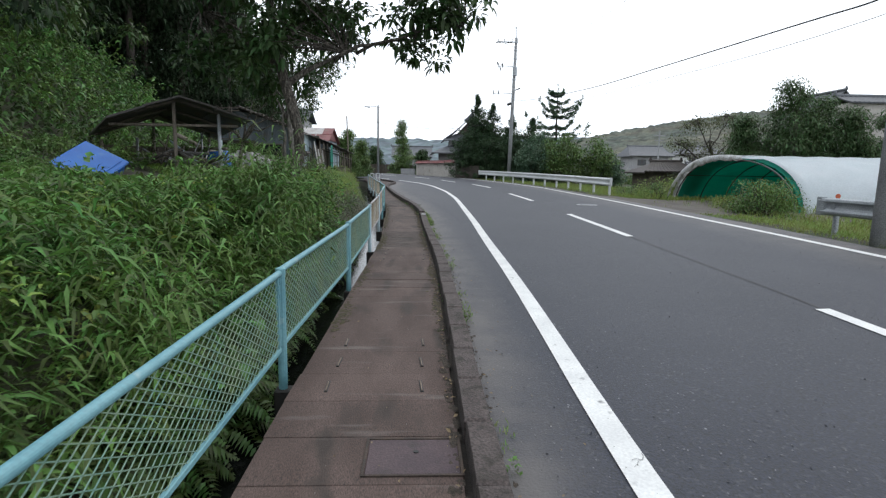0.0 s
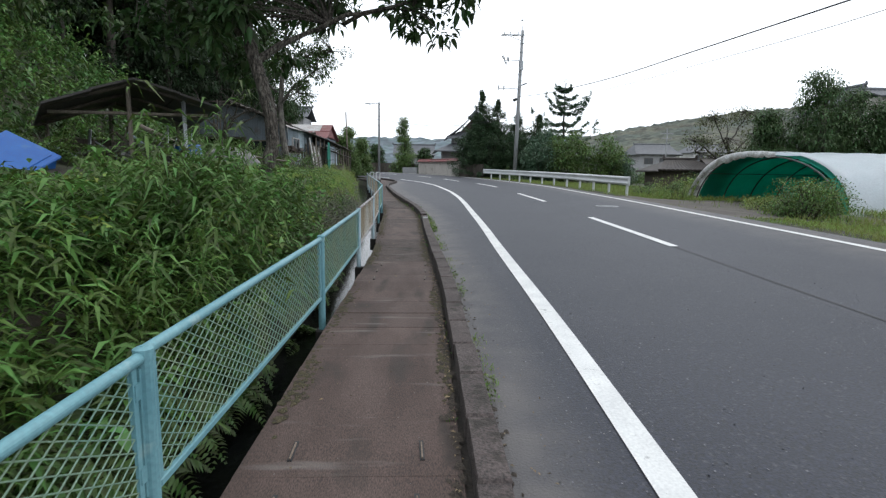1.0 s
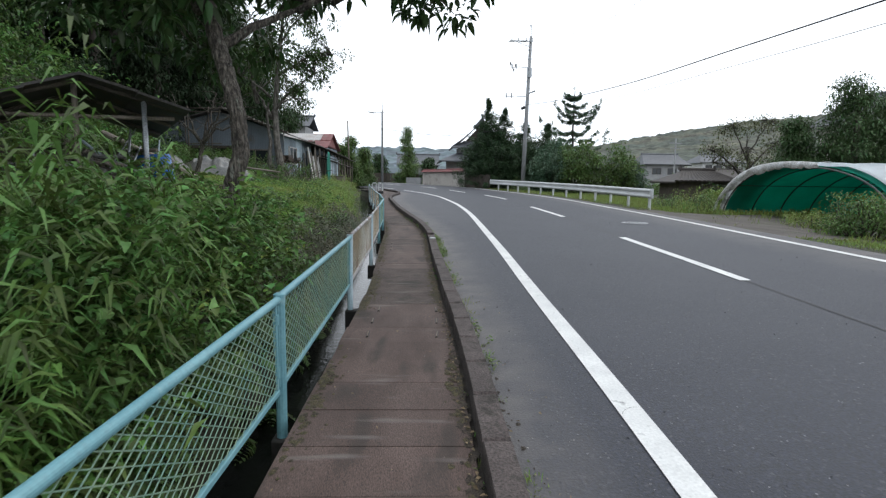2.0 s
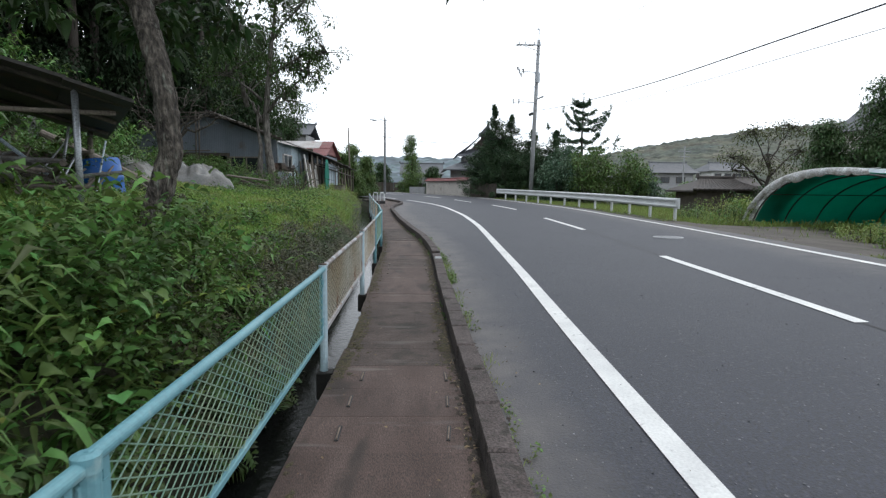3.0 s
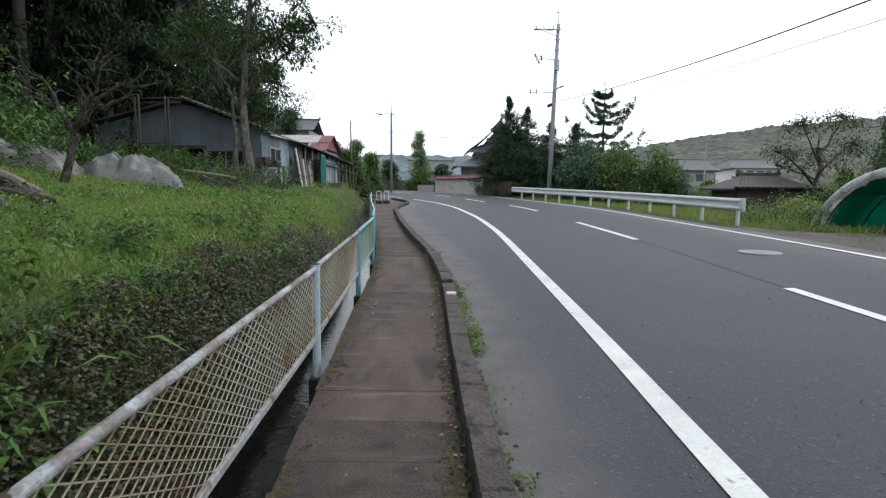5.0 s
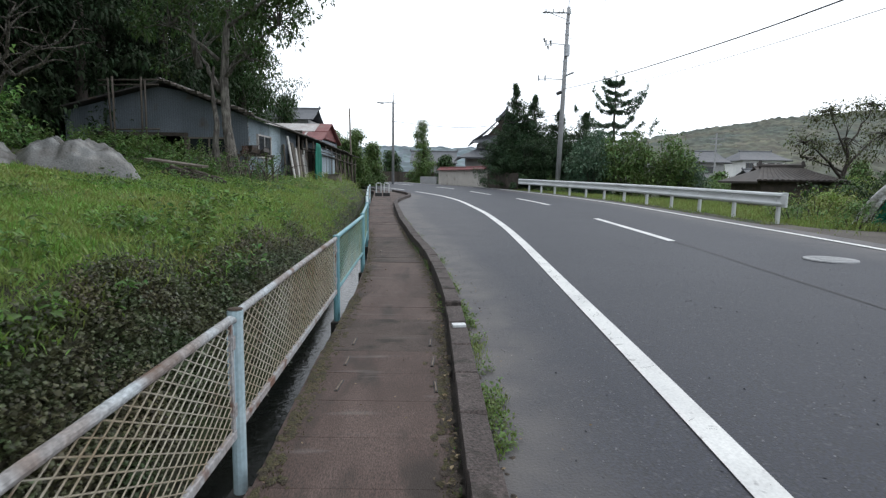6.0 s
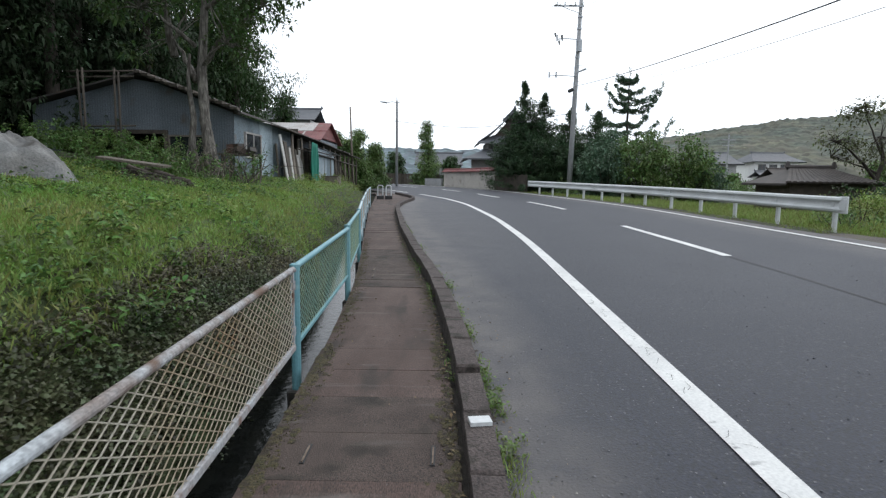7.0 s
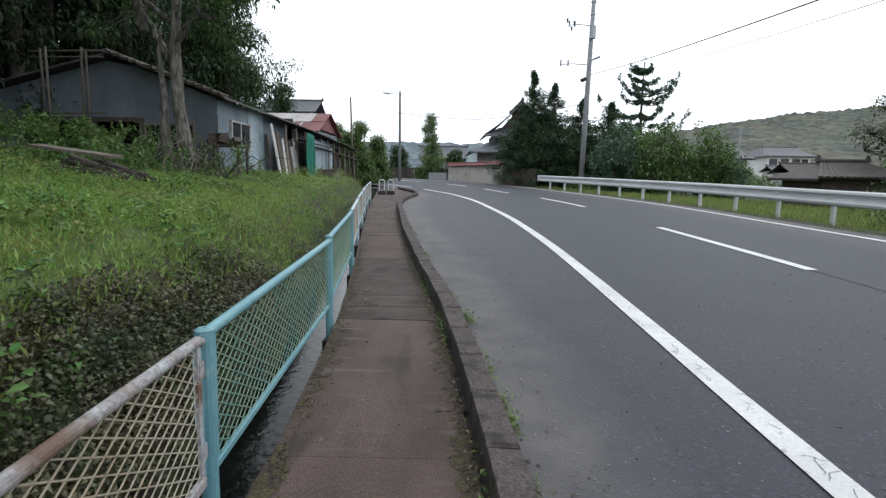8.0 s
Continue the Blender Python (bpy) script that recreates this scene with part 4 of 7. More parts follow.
x, y = stems_in(-7.5, -1.4, -3, 11, 3900, lambda x, y: thick(x, y) & (wob(x, y, 1.1) > -0.5))
undergrowth("bamboo_grass", "dense light green bamboo grass on the bank", "undergrowth", SASA, x, y, np.interp(off_left(x, y), [0.7, 1.4, 2.2, 3, 4.5, 6], [0.5, 0.7, 0.5, 0.28, 0.2, 0.2]) * np.interp(y, [-3, 2, 5, 7, 8.5, 10], [0.8, 0.58, 0.58, 0.9, 0.95, 0.7]), 18, 0.2, 0.028, 0.3)
x, y = stems_in(-7.5, -1.4, -3, 11, 1750, lambda x, y: thick(x, y) & (wob(x, y, 1.1) < 0.3))
undergrowth("shrubbery", "dark green leafy shrubs among the bamboo grass", "undergrowth", BUSH, x, y, np.interp(off_left(x, y), [0.7, 1.4, 2.2, 3, 4.5, 6], [0.42, 0.6, 0.42, 0.24, 0.16, 0.18]) * np.interp(y, [2, 5, 7, 9], [0.62, 0.62, 1.05, 1.1]), 34, 0.075, 0.04, 0.3, broad=True)
x, y = stems_in(-3.2, -1.5, 3, 11.2, 260, lambda x, y: thick(x, y) & (wob(x, y, 1.6, 3) > 0.1))
undergrowth("vine_leaves", "broad-leaved climbing vines over the bushes", "undergrowth", KUDZU, x, y, np.interp(y, [3, 5, 7, 9, 11], [0.4, 0.5, 0.85, 0.75, 0.5]), 14, 0.085, 0.07, 0.35, 0.4, 0.55, broad=True)
x, y = stems_in(-3.6, -1.6, 0.3, 6.5, 900, thick)
undergrowth("bamboo_grass", "fresh green bamboo grass close to the fence", "undergrowth", SASA, x, y, np.interp(off_left(x, y), [0.7, 1.4, 2.5], [0.5, 0.5, 0.32]) * np.interp(y, [2, 5, 6.5], [0.8, 0.85, 1.1]), 22, 0.18, 0.024, 0.3)
x, y = rng.normal(3.1, 0.35, 26), rng.normal(3.1, 0.3, 26)
x = foot_left(y) - rng.uniform(0.68, 0.85, 26)
undergrowth("bamboo_grass", "bamboo grass leaning over the fence rail", "undergrowth", SASA, x, y, 0.98 - ground_z(x, y), 24, 0.17, 0.022, 0.24, 0.1, 0.5)
x, y = stems_in(-3.4, -1.6, 0.5, 9.5, 150, thick)
undergrowth("young_leaves", "fresh yellow-green shoots among the undergrowth", "undergrowth", foliage("young_leaf", (0.17, 0.26, 0.05), (0.24, 0.29, 0.06), 0.8), x, y, np.interp(off_left(x, y), [0.7, 1.4, 2.5], [0.45, 0.6, 0.42]) * np.interp(y, [2, 5, 7], [0.65, 0.7, 1.1]), 14, 0.075, 0.036, 0.3, broad=True)
# head-high bamboo and leafy bushes close to the fence
x, y = stems_in(-2.5, -1.4, 4.5, 7.4, 130, lambda x, y: (off_left(x, y) > 0.64) & (x > -0.33 * y + 0.1))
undergrowth("tall_bamboo", "tall arching bamboo sprays leaning over the bank", "undergrowth", DEEP_SASA, x, y, np.interp(y, [4.5, 5.0, 6.3, 7.4], [1.35, 1.68, 1.68, 1.5]) - ground_z(x, y), 50, 0.17, 0.022, 0.22, 0.15, 0.5)
x, y = stems_in(-2.9, -1.5, 6.2, 9.3, 330, lambda x, y: (off_left(x, y) > 0.66) & (x > -0.36 * y + 0.2) & (wob(x, y, 2.0, 1) > -0.35))
undergrowth("leafy_bush", "dense broad-leaved bush on the bank", "undergrowth", BUSH, x, y, np.interp(y, [6.2, 7.2, 8.4, 9.3], [1.25, 1.38, 1.3, 0.9]) - ground_z(x, y), 60, 0.075, 0.045, 0.22, broad=True)
x, y = stems_in(-2.6, -1.5, 6.6, 8.6, 60, lambda x, y: off_left(x, y) > 0.66)
undergrowth("vine_leaves", "large pale vine leaves over the bush", "undergrowth", KUDZU, x, y, 1.36 - ground_z(x, y), 12, 0.088, 0.072, 0.25, 0.4, 0.6, broad=True)
x, y = stems_in(-9.5, -5.4, 6.5, 12.4, 900, lambda x, y: (np.hypot(x + 5.45, y - 9.7) > 0.85) & ((x + 6.6) * -0.594 + (y - 11.2) * 0.804 < -0.1))
undergrowth("slope_weeds", "mixed green weeds round the container and the shed", "undergrowth", BUSH, x, y, 0.42, 30, 0.09, 0.04, 0.25)
# tall bamboo sprays beside the shed
x, y = stems_in(-3.4, -2.3, 7.4, 9.6, 34)
undergrowth("bamboo_sprays", "taller bamboo stems with long drooping leaves by the shed", "undergrowth", SASA, x, y, 0.95, 34, 0.22, 0.026, 0.45, 0.1, 0.5)


def fern_mesh(n_fronds=7, size=0.42):
    vs, fs, n = [], [], 0
    for k in range(n_fronds):
        a = 2 * math.pi * k / n_fronds + random.uniform(-0.3, 0.3)
        t = np.linspace(0.12, 1, 15)
        out = size * t
        h = size * (0.75 * t - 0.85 * t ** 2)
        p = np.stack([out * math.cos(a), out * math.sin(a), h], -1)
        side = np.array((-math.sin(a), math.cos(a), 0))
        w = 0.32 * size * np.sin(np.pi * (0.12 + 0.86 * t)) ** 0.8
        for s in (-1, 1):
            v, f = leaf_arrays(p, side[None] * s + np.array((math.cos(a), math.sin(a), 0)) * 0.35, w, np.full(15, 0.028 * size / 0.42))
            vs.append(v)
            fs.append(f + n)
            n += len(v)
    return mesh_of("fern", np.concatenate(vs), np.concatenate(fs), FERN)


fern_kinds = [fern_mesh(random.randint(6, 9), random.uniform(0.34, 0.5)) for _ in range(5)]
for i in range(90):
    yy = random.uniform(-1.5, 10.2)
    uu = random.uniform(0.6, 1.0)
    xx = float(foot_left(yy)) - uu
    f = hang("fern", fern_kinds[i % 5], None, "green fern growing out of the ditch bank", Matrix.Translation((xx, yy, float(ground_z(xx, yy)) - 0.02 + random.uniform(0, 0.12))) @ pose(0, 0, 0, random.uniform(-15, 10), random.uniform(15, 50), random.uniform(-40, 40)))
    tagged(f, "", "fern", "ferns on the ditch bank")


# creeper on the bank beside the lawn
def bank_top(y):
    return np.interp(y, [8, 10.5, 11.5, 17, 19, 20, 21.5, 26, 34], [2.0, 1.7, 1.32, 1.26, 1.16, 1.04, 0.86, 0.82, 0.8])


def bank_band(x, y):
    u = off_left(x, y)
    return (u > 0.6) & (u < bank_top(y) + 0.12 * wob(x, y, 1.4))


x, y = stems_in(-6, -1.2, 9, 36, 150000, bank_band)
keep = rng.random(len(x)) < np.interp(y, [9, 22, 36], [1, 0.8, 0.4])
undergrowth("creeper", "dark small-leaved creeper covering the ditch bank", "creeper", IVY, x[keep], y[keep], 0.15, 10, 0.034, 0.027, 0.05, 0.3, plain=True)
for lo, hi, n in ((10.4, 12.4, 60), (13.3, 14.4, 34), (15.6, 17.2, 60), (18.6, 19.6, 16)):
    x, y = stems_in(-3.6, -1.9, lo, hi, n, lambda x, y: (off_left(x, y) > 0.9) & (off_left(x, y) < 1.9))
    undergrowth("bank_shrub", "mixed green weeds growing on the bank", "weeds", BUSH, x, y, 0.3, 26, 0.07, 0.035, 0.2, broad=True)
x, y = stems_in(-3.2, -1.6, 9.6, 11.4, 260, lambda x, y: (off_left(x, y) > 0.7) & (off_left(x, y) < 2.0))
undergrowth("bank_weeds", "leafy weeds at the foot of the tree", "weeds", BUSH, x, y, 0.36, 26, 0.07, 0.04, 0.2, broad=True)


# lawn
def lawn(x, y):
    u = off_left(x, y)
    return (u > bank_top(y) - 0.08 + 0.1 * wob(x, y, 1.4)) & (u < np.interp(y, [8, 11, 14, 20, 26, 30, 50], [2.2, 3.6, 6.5, 6.5, 5.2, 4.2, 2.2]))


turf = sheet("terrace_turf", lambda y: [float(foot_left(y)) - u for u in np.linspace(float(np.interp(y, [8, 11, 14, 20, 26, 30, 50], [2.2, 3.6, 6.5, 6.5, 5.2, 4.2, 2.2])), 1.4, 16)], np.arange(9.5, 50, 0.4), lambda X, Y: ground_z(X, Y) + 0.012, material("turf_soil", (0.06, 0.11, 0.025), (0.075, 0.1, 0.028), 0.15, 60, 0.95, 0.8, stain=(0.07, 0.06, 0.03), stain_size=0.8, stain_at=0.62))
tagged(hang("terrace_turf", turf), "short green turf on the terrace above the ditch", "turf", kind="structure")


def blades(name, label, category, mat, x, y, tall, per, wide=0.008, spread=0.05, lift=0.0):
    n = len(x)
    z = ground_z(x, y) if not np.ndim(lift) else lift
    z = np.repeat(np.asarray(z), per)
    px = np.repeat(x, per) + rng.normal(0, spread, n * per)
    py = np.repeat(y, per) + rng.normal(0, spread, n * per)
    h = np.repeat(np.broadcast_to(tall, n), per) * rng.uniform(0.5, 1.2, n * per)
    way = rng.normal(0, 0.45, (n * per, 3)) * (1, 1, 0) + (0, 0, 1)
    ob = leaves(name, [leaf_arrays(np.stack([px, py, z - 0.01], -1), way, h, np.maximum(wide, h * 0.06), droop=0.15, plain=True)], mat)
    return tagged(ob, label, category, kind="stuff")


x, y = stems_in(-9.5, -2, 9.5, 50, 46000, lawn)
keep = rng.random(len(x)) < np.interp(y, [9, 20, 30, 50], [1.0, 0.8, 0.45, 0.25])
x, y = x[keep], y[keep]
blades("lawn", "bright green rough-mown grass on the terrace", "grass", TURF, x, y, 0.1 + 0.03 * wob(x, y, 1.2), 6, 0.015, 0.09)
x, y = stems_in(-9.0, -2, 10, 26, 56000, lawn)
keep = rng.random(len(x)) < np.interp(y, [10, 18, 26], [1.0, 0.8, 0.4])
x, y = x[keep], y[keep]
blades("lawn", "fine low grass filling the rough turf", "grass", LAWN_FINE, x, y, 0.08 + 0.02 * wob(x, y, 2.1, 4), 8, 0.009, 0.07)
x, y = stems_in(-4.5, -1.7, 11.5, 34, 5200, lambda x, y: (off_left(x, y) > bank_top(y) - 0.1 + 0.12 * wob(x, y, 1.4)) & (off_left(x, y) < bank_top(y) + 0.4 + 0.25 * wob(x, y, 1.7)))
blades("bank_grass", "longer grass hanging over the top of the bank", "grass", LAWN_FINE, x, y, 0.12, 7, 0.007, 0.07)
x, y = stems_in(-9, -2, 10.5, 30, 5200, lambda x, y: lawn(x, y) & (wob(x, y, 1.5, 8) > 0.2))
undergrowth("lawn_clumps", "darker leafy weed clumps in the grass", "weeds", HEDGE, x, y, 0.17, 11, 0.055, 0.03, 0.1, broad=True)
x, y = stems_in(-8.5, -2, 10, 34, 1500, lambda x, y: lawn(x, y) & (wob(x, y, 0.9, 5) > 0.1))
undergrowth("lawn_weeds", "low clover-like weeds in the grass", "weeds", TURF, x, y, 0.14, 9, 0.05, 0.04, 0.06)
# shrubs before the barn
x, y = stems_in(-9.4, -4.2, 22.5, 28.6, 340, lambda x, y: (wob(x, y, 1.0, 2) > -0.15) & (off_left(x, y) > 2.6))
undergrowth("barn_shrubs", "tangled shrubs and weeds in front of the barn", "shrubs", HEDGE, x, y, np.interp(x, [-9.6, -8.0, -6.9, -6.4, -5.3, -4.9, -4.2], [0.8, 0.6, 0.85, 0.38, 0.38, 0.8, 0.75]), 48, 0.1, 0.045, 0.35)
x, y = stems_in(-9.5, -4.4, 13.5, 22, 420, lambda x, y: (off_left(x, y) > np.interp(y, [13, 16, 22], [3.4, 5.6, 5.6])))
undergrowth("rough_weeds", "rough weeds at the foot of the wooded slope", "weeds", BUSH, x, y, 0.7, 30, 0.12, 0.045, 0.3)
x, y = stems_in(-7, -2.6, 30, 50, 420, lambda x, y: (off_left(x, y) > 1.0) & (off_left(x, y) < 2.4 + 0.5 * wob(x, y, 0.6)))
undergrowth("path_weeds", "weeds along the edge of the terrace", "weeds", WEED, x, y, 0.4, 20, 0.1, 0.03, 0.2)


# wooded slope
def slope(x, y):
    u = off_left(x, y)
    start = np.interp(y, [-20, 8, 22, 27, 40, 60], [5.6, 6.0, 6.8, 11.5, 12.5, 15])
    return (u > start) & (np.hypot(x + 5.5, y - 9.6) > 0.8)


x, y = stems_in(-22, -6, -4, 48, 5200, slope)
keep = rng.random(len(x)) < np.interp(-x, [6, 12, 24], [1.0, 0.75, 0.4])
x, y = x[keep], y[keep]
undergrowth("slope_thicket", "dense mixed green thicket on the hillside", "thicket", HILL_LEAF, x, y, 0.9, 22, 0.2, 0.07, 0.5, 0.1, 0.45, plain=True)
x, y = stems_in(-20, -6.5, -4, 24, 1500, lambda x, y: slope(x, y) & (wob(x, y, 0.7, 9) > 0.2))
undergrowth("slope_bamboo", "light bamboo grass on the hillside", "thicket", SASA, x, y, 0.9, 22, 0.26, 0.04, 0.5, 0.0, 0.6)


x, y = stems_in(-14, -7, 12, 30, 1100, lambda x, y: slope(x, y) & (wob(x, y, 0.8, 4) > -0.3))
undergrowth("slope_shrubs", "light green leafy shrubs at the foot of the slope", "thicket", KUDZU, x, y, 1.3, 26, 0.17, 0.07, 0.6, 0.1, 0.4, plain=True)


def forest_tree(x, y, h, r, mat, label, skirt=0.15, n=1.0, leaf=0.34):
    z = float(ground_z(x, y))
    crowns = []
    k = 7
    for i in range(k):
        t = i / (k - 1)
        rr = r * (1 - 0.75 * t) * random.uniform(0.85, 1.15)
        crowns.append(((x + random.uniform(-0.3, 0.3), y + random.uniform(-0.3, 0.3), z + h * (skirt + (0.97 - skirt) * t)), (rr, rr, h * 0.09), max(6, int(34 * n * (1 - 0.6 * t))), int(40 * min(1.7, 0.34 / leaf)), 0.5))
    return tree(label, (x, y, z - 0.1), ([(x, y, z - 0.2), (x + random.uniform(-0.2, 0.2), y, z + h * 0.5), (x, y, z + h)], [0.22, 0.16, 0.04]), [], crowns, DARK_BARK, mat, leaf, leaf * 0.45, twigs=False, droop=0.5)


for x, y, h, r in [(-11.8, 13, 10, 2.6), (-12.5, 17, 11, 2.8), (-13.6, 21.5, 11, 2.8), (-14.6, 26.5, 11, 2.6), (-15, 30, 11, 3.0), (-15.2, 35, 11, 3.0), (-14.5, 39.5, 9.5, 2.8), (-12.0, 9.0, 9, 2.6), (-10.0, 11.6, 8, 2.6), (-12.2, 39.5, 12.5, 3.0), (-13.5, 36, 13.5, 3.0), (-14.6, 33, 14, 3.2), (-18.5, 33.5, 16, 3.4), (-16.5, 28.5, 15, 3.2), (-21, 27, 16, 3.6), (-22, 33, 15, 3.6), (-21, 40, 13, 3.4), (-24, 18, 15, 3.8), (-14.5, 9.5, 11, 3), (-14.2, 15, 12, 3.2), (-15.5, 24, 13, 3.2), (-13.4, 29.5, 12, 2.8), (-13.2, 33, 10, 2.6), (-18, 31, 13, 3.2), (-18, 37, 12, 3.2), (-16, 41, 11, 3), (-20, 22, 14, 3.4), (-17, 8, 12, 3.2), (-16, 20, 12, 3), (-17, 26, 12, 3), (-17, 44, 9, 3), (-10.9, 33.5, 9.5, 2.4), (-11.6, 36.5, 10.5, 2.6), (-12.3, 30.5, 11, 2.6), (-15.0, 21.5, 14, 3.0)]:
    if x > -14 and 12 < y < 28:
        forest_tree(x, y, h * 0.8, r, HILL_LEAF, "light green broad-leaved tree on the slope", 0.05, 1.1, 0.25)
    else:
        forest_tree(x, y, h, r, CEDAR, "tall dark conifer in the shaded wood", 0.12, 0.88 if x > -17 else 0.5, 0.22 if x > -15 and y < 41 else 0.32)
# extra trees, crowns mostly above the view, added to keep skylight off the wood
for x, y, h, r in [(-14.2, 23.5, 15, 3.2), (-13.5, 28, 16, 3.4), (-12.8, 32.5, 16, 3.0), (-14.5, 37, 16, 3.4), (-17, 30, 18, 3.6), (-13.5, 18.5, 15, 3.2)]:
    forest_tree(x, y, h, r, CEDAR, "tall dark conifer added to shade the wood behind the barn", 0.45, 1.0, 0.36)
for x, y, h, r in [(-7.3, 58.5, 4.6, 1.9), (-6.2, 61, 3.6, 1.3), (-12.5, 42, 6.5, 2.2), (-9.0, 60, 5.0, 2.0)]:
    forest_tree(x, y, h, r, LIGHT_LEAF, "bushy green tree behind the sheds", 0.1, 1.3, 0.19)

for x, y, h, r in [(-9.9, 39.8, 8.2, 3.0), (-13.2, 45.0, 10.5, 2.9), (-11.6, 53.5, 5.6, 2.0), (-13.8, 54.0, 6.8, 2.2), (-13.6, 50.0, 6.5, 2.0)]:
    forest_tree(x, y, h, r, TREE_LEAF, "leafy dark tree standing behind the barn", 0.4 if y < 50 else 0.1, 1.5, 0.17)

# ---- right side: garden trees ----
def conifer(x, y, z, h, r, label, mat=GARDEN_CEDAR, layers=13):
    """Upright conifer with uneven whorls of boughs that turn up at their tips."""
    ob = thing("conifer", label, "tree", pose(x, y, z))
    bm = bmesh.new()
    add_tube(bm, [(0, 0, -0.2), (0.03, 0, h * 0.5), (0, 0.02, h)], [0.16, 0.1, 0.02], 10)
    groups = []
    for i in range(layers):
        t = i / (layers - 1)
        rr = r * (1 - t) ** 1.05 + 0.15
        zz = h * (0.05 + 0.93 * t)
        for k in range(12 if t < 0.75 else 7):
            a = random.uniform(0, 2 * math.pi)
            q = rr * random.uniform(0.5, 1.2)
            low = Vector((0, 0, zz + random.uniform(-0.2, 0.2)))
            tip = low + Vector((q * math.cos(a), q * math.sin(a), random.uniform(-0.1, 0.45) * q))
            add_tube(bm, [low, tip], [0.03, 0.008], 4, False)
            m = max(3, int(q / 0.3))
            for s in range(m):
                w = (s + 1) / m
                size = (0.38 - 0.2 * w) * (0.5 + 0.5 * (1 - t))
                groups.append(clump(low.lerp(tip, w) + Vector((0, 0, 0.12 * w * w)), (size, size, 0.14), 60, 0.16, 0.045, 0.25, 0.15, True))
    groups.append(clump((0, 0, h), (0.04, 0.04, 0.25), 24, 0.13, 0.03, 1.2, 0.0, True))
    part("trunk", bm, DARK_BARK, ob, smooth=True)
    leaves("crown", groups, mat, ob)
    return ob


conifer(5.5, 53.5, 0.5, 7.5, 2.9, "dark pointed cedar beside the house wall", layers=15)
conifer(7.0, 54.2, 0.5, 6.8, 3.7, "dark bushy cedar beside the house wall")
conifer(8.6, 53.0, 0.5, 5.6, 3.5, "dark cedar by the utility pole")
conifer(5.0, 54.6, 0.5, 5.4, 2.0, "dark cedar shading the house wall")
conifer(10.6, 53, 0.4, 5.6, 3.6, "dark green cedar behind the bushes")


def cloud_pine(x, y, z, h, label):
    """Trained garden pine: level boughs with tufted pads."""
    ob = thing("pine_tree", label, "tree", pose(x, y, z))
    bm = bmesh.new()
    spine = limb_points((0, 0, -0.2), (0.2, 0, h), 0, 8, 0.05)
    add_tube(bm, spine, [0.2 - 0.022 * i for i in range(9)], 10)
    groups = []
    for i in range(17):
        t = 0.2 + 0.75 * (i + random.uniform(-0.6, 0.6)) / 16
        p = spine[0].lerp(spine[-1], t)
        for s in (-1, 1):
            a = (0 if s > 0 else math.pi) + random.uniform(-1.1, 1.1)
            q = min(3.4, 7.0 * (1 - t) + 0.4) * random.uniform(0.55, 1.05) * (1.05 if s > 0 else 0.95)
            e = p + Vector((q * math.cos(a), q * math.sin(a), random.uniform(0.18, 0.5) * q))
            w = limb_points(p, e, -0.2 * q, 5, 0.12)
            add_tube(bm, w, [0.05, 0.042, 0.035, 0.026, 0.018, 0.01], 6)
            for k in (1, 2, 3, 4, 5):
                for _ in range(5):
                    groups.append(clump(w[k].lerp(w[k - 1], random.random()) + Vector((random.uniform(-0.1, 0.1), random.uniform(-0.15, 0.15), random.uniform(0.0, 0.1))), (0.06 + 0.12 * (1 - t), 0.06 + 0.12 * (1 - t), 0.06 + 0.07 * (1 - t)), 30, 0.2, 0.055, 0.7, 0.0, True))
            if random.random() < 0.6:
                for z in (0.12, 0.3):
                    groups.append(clump(e + Vector((0, 0, z)), (0.07, 0.07, 0.16), 26, 0.18, 0.05, 0.9, 0.0, True))
    groups.append(clump(spine[-1], (0.14, 0.14, 0.35), 40, 0.2, 0.05, 1.2, 0.0))
    part("trunk", bm, DARK_BARK, ob, smooth=True)
    leaves("crown", groups, PINE, ob)
    return ob


cloud_pine(13.25, 55.5, 0.2, 9.2, "tall garden pine with level tufted boughs")


def shrub(x, y, z, r, mat, label, clumps, n=26, leaf=0.13, wide=0.05, name="bush", category="bush"):
    ob = thing(name, label, category, pose(x, y, z))
    bm = bmesh.new()
    groups = []
    for _ in range(max(6, clumps // 6)):
        d = Vector((random.uniform(-1, 1) * r[0] * 0.7, random.uniform(-1, 1) * r[1] * 0.7, r[2] * random.uniform(0.8, 1.7)))
        add_tube(bm, limb_points((d.x * 0.15, d.y * 0.15, -0.1), d, 0.0, 4, 0.15), [0.03, 0.024, 0.018, 0.012, 0.006], 5, False)
    d, p = ball(clumps, r)
    size = 0.22 * (r[0] * r[1] * r[2]) ** (1 / 3) + 0.08
    for q in p:
        if q[2] + r[2] > 0.05:
            groups.append(clump((q[0] * random.uniform(0.8, 1.15), q[1], q[2] + r[2] * 0.92), (size, size, size * 0.8), n, leaf, wide, 0.2, 0.3))
    part("woody_base", bm, DARK_BARK, ob)
    leaves("leaves", groups, mat, ob)
    return ob


shrub(6.0, 52.4, 0.3, (1.7, 1.4, 2.3), GARDEN_CEDAR, "dense dark clipped conifer beside the house wall", 170, 60, leaf=0.16, wide=0.05)
shrub(8.3, 51.6, 0.3, (1.8, 1.4, 2.2), GARDEN_CEDAR, "dense dark evergreen behind the utility pole", 170, 60, leaf=0.16, wide=0.05)
shrub(9.7, 48.2, 0.1, (1.6, 1.5, 1.9), PINE, "rounded dark garden shrub behind the guard rail", 120, 44, leaf=0.22, wide=0.1)
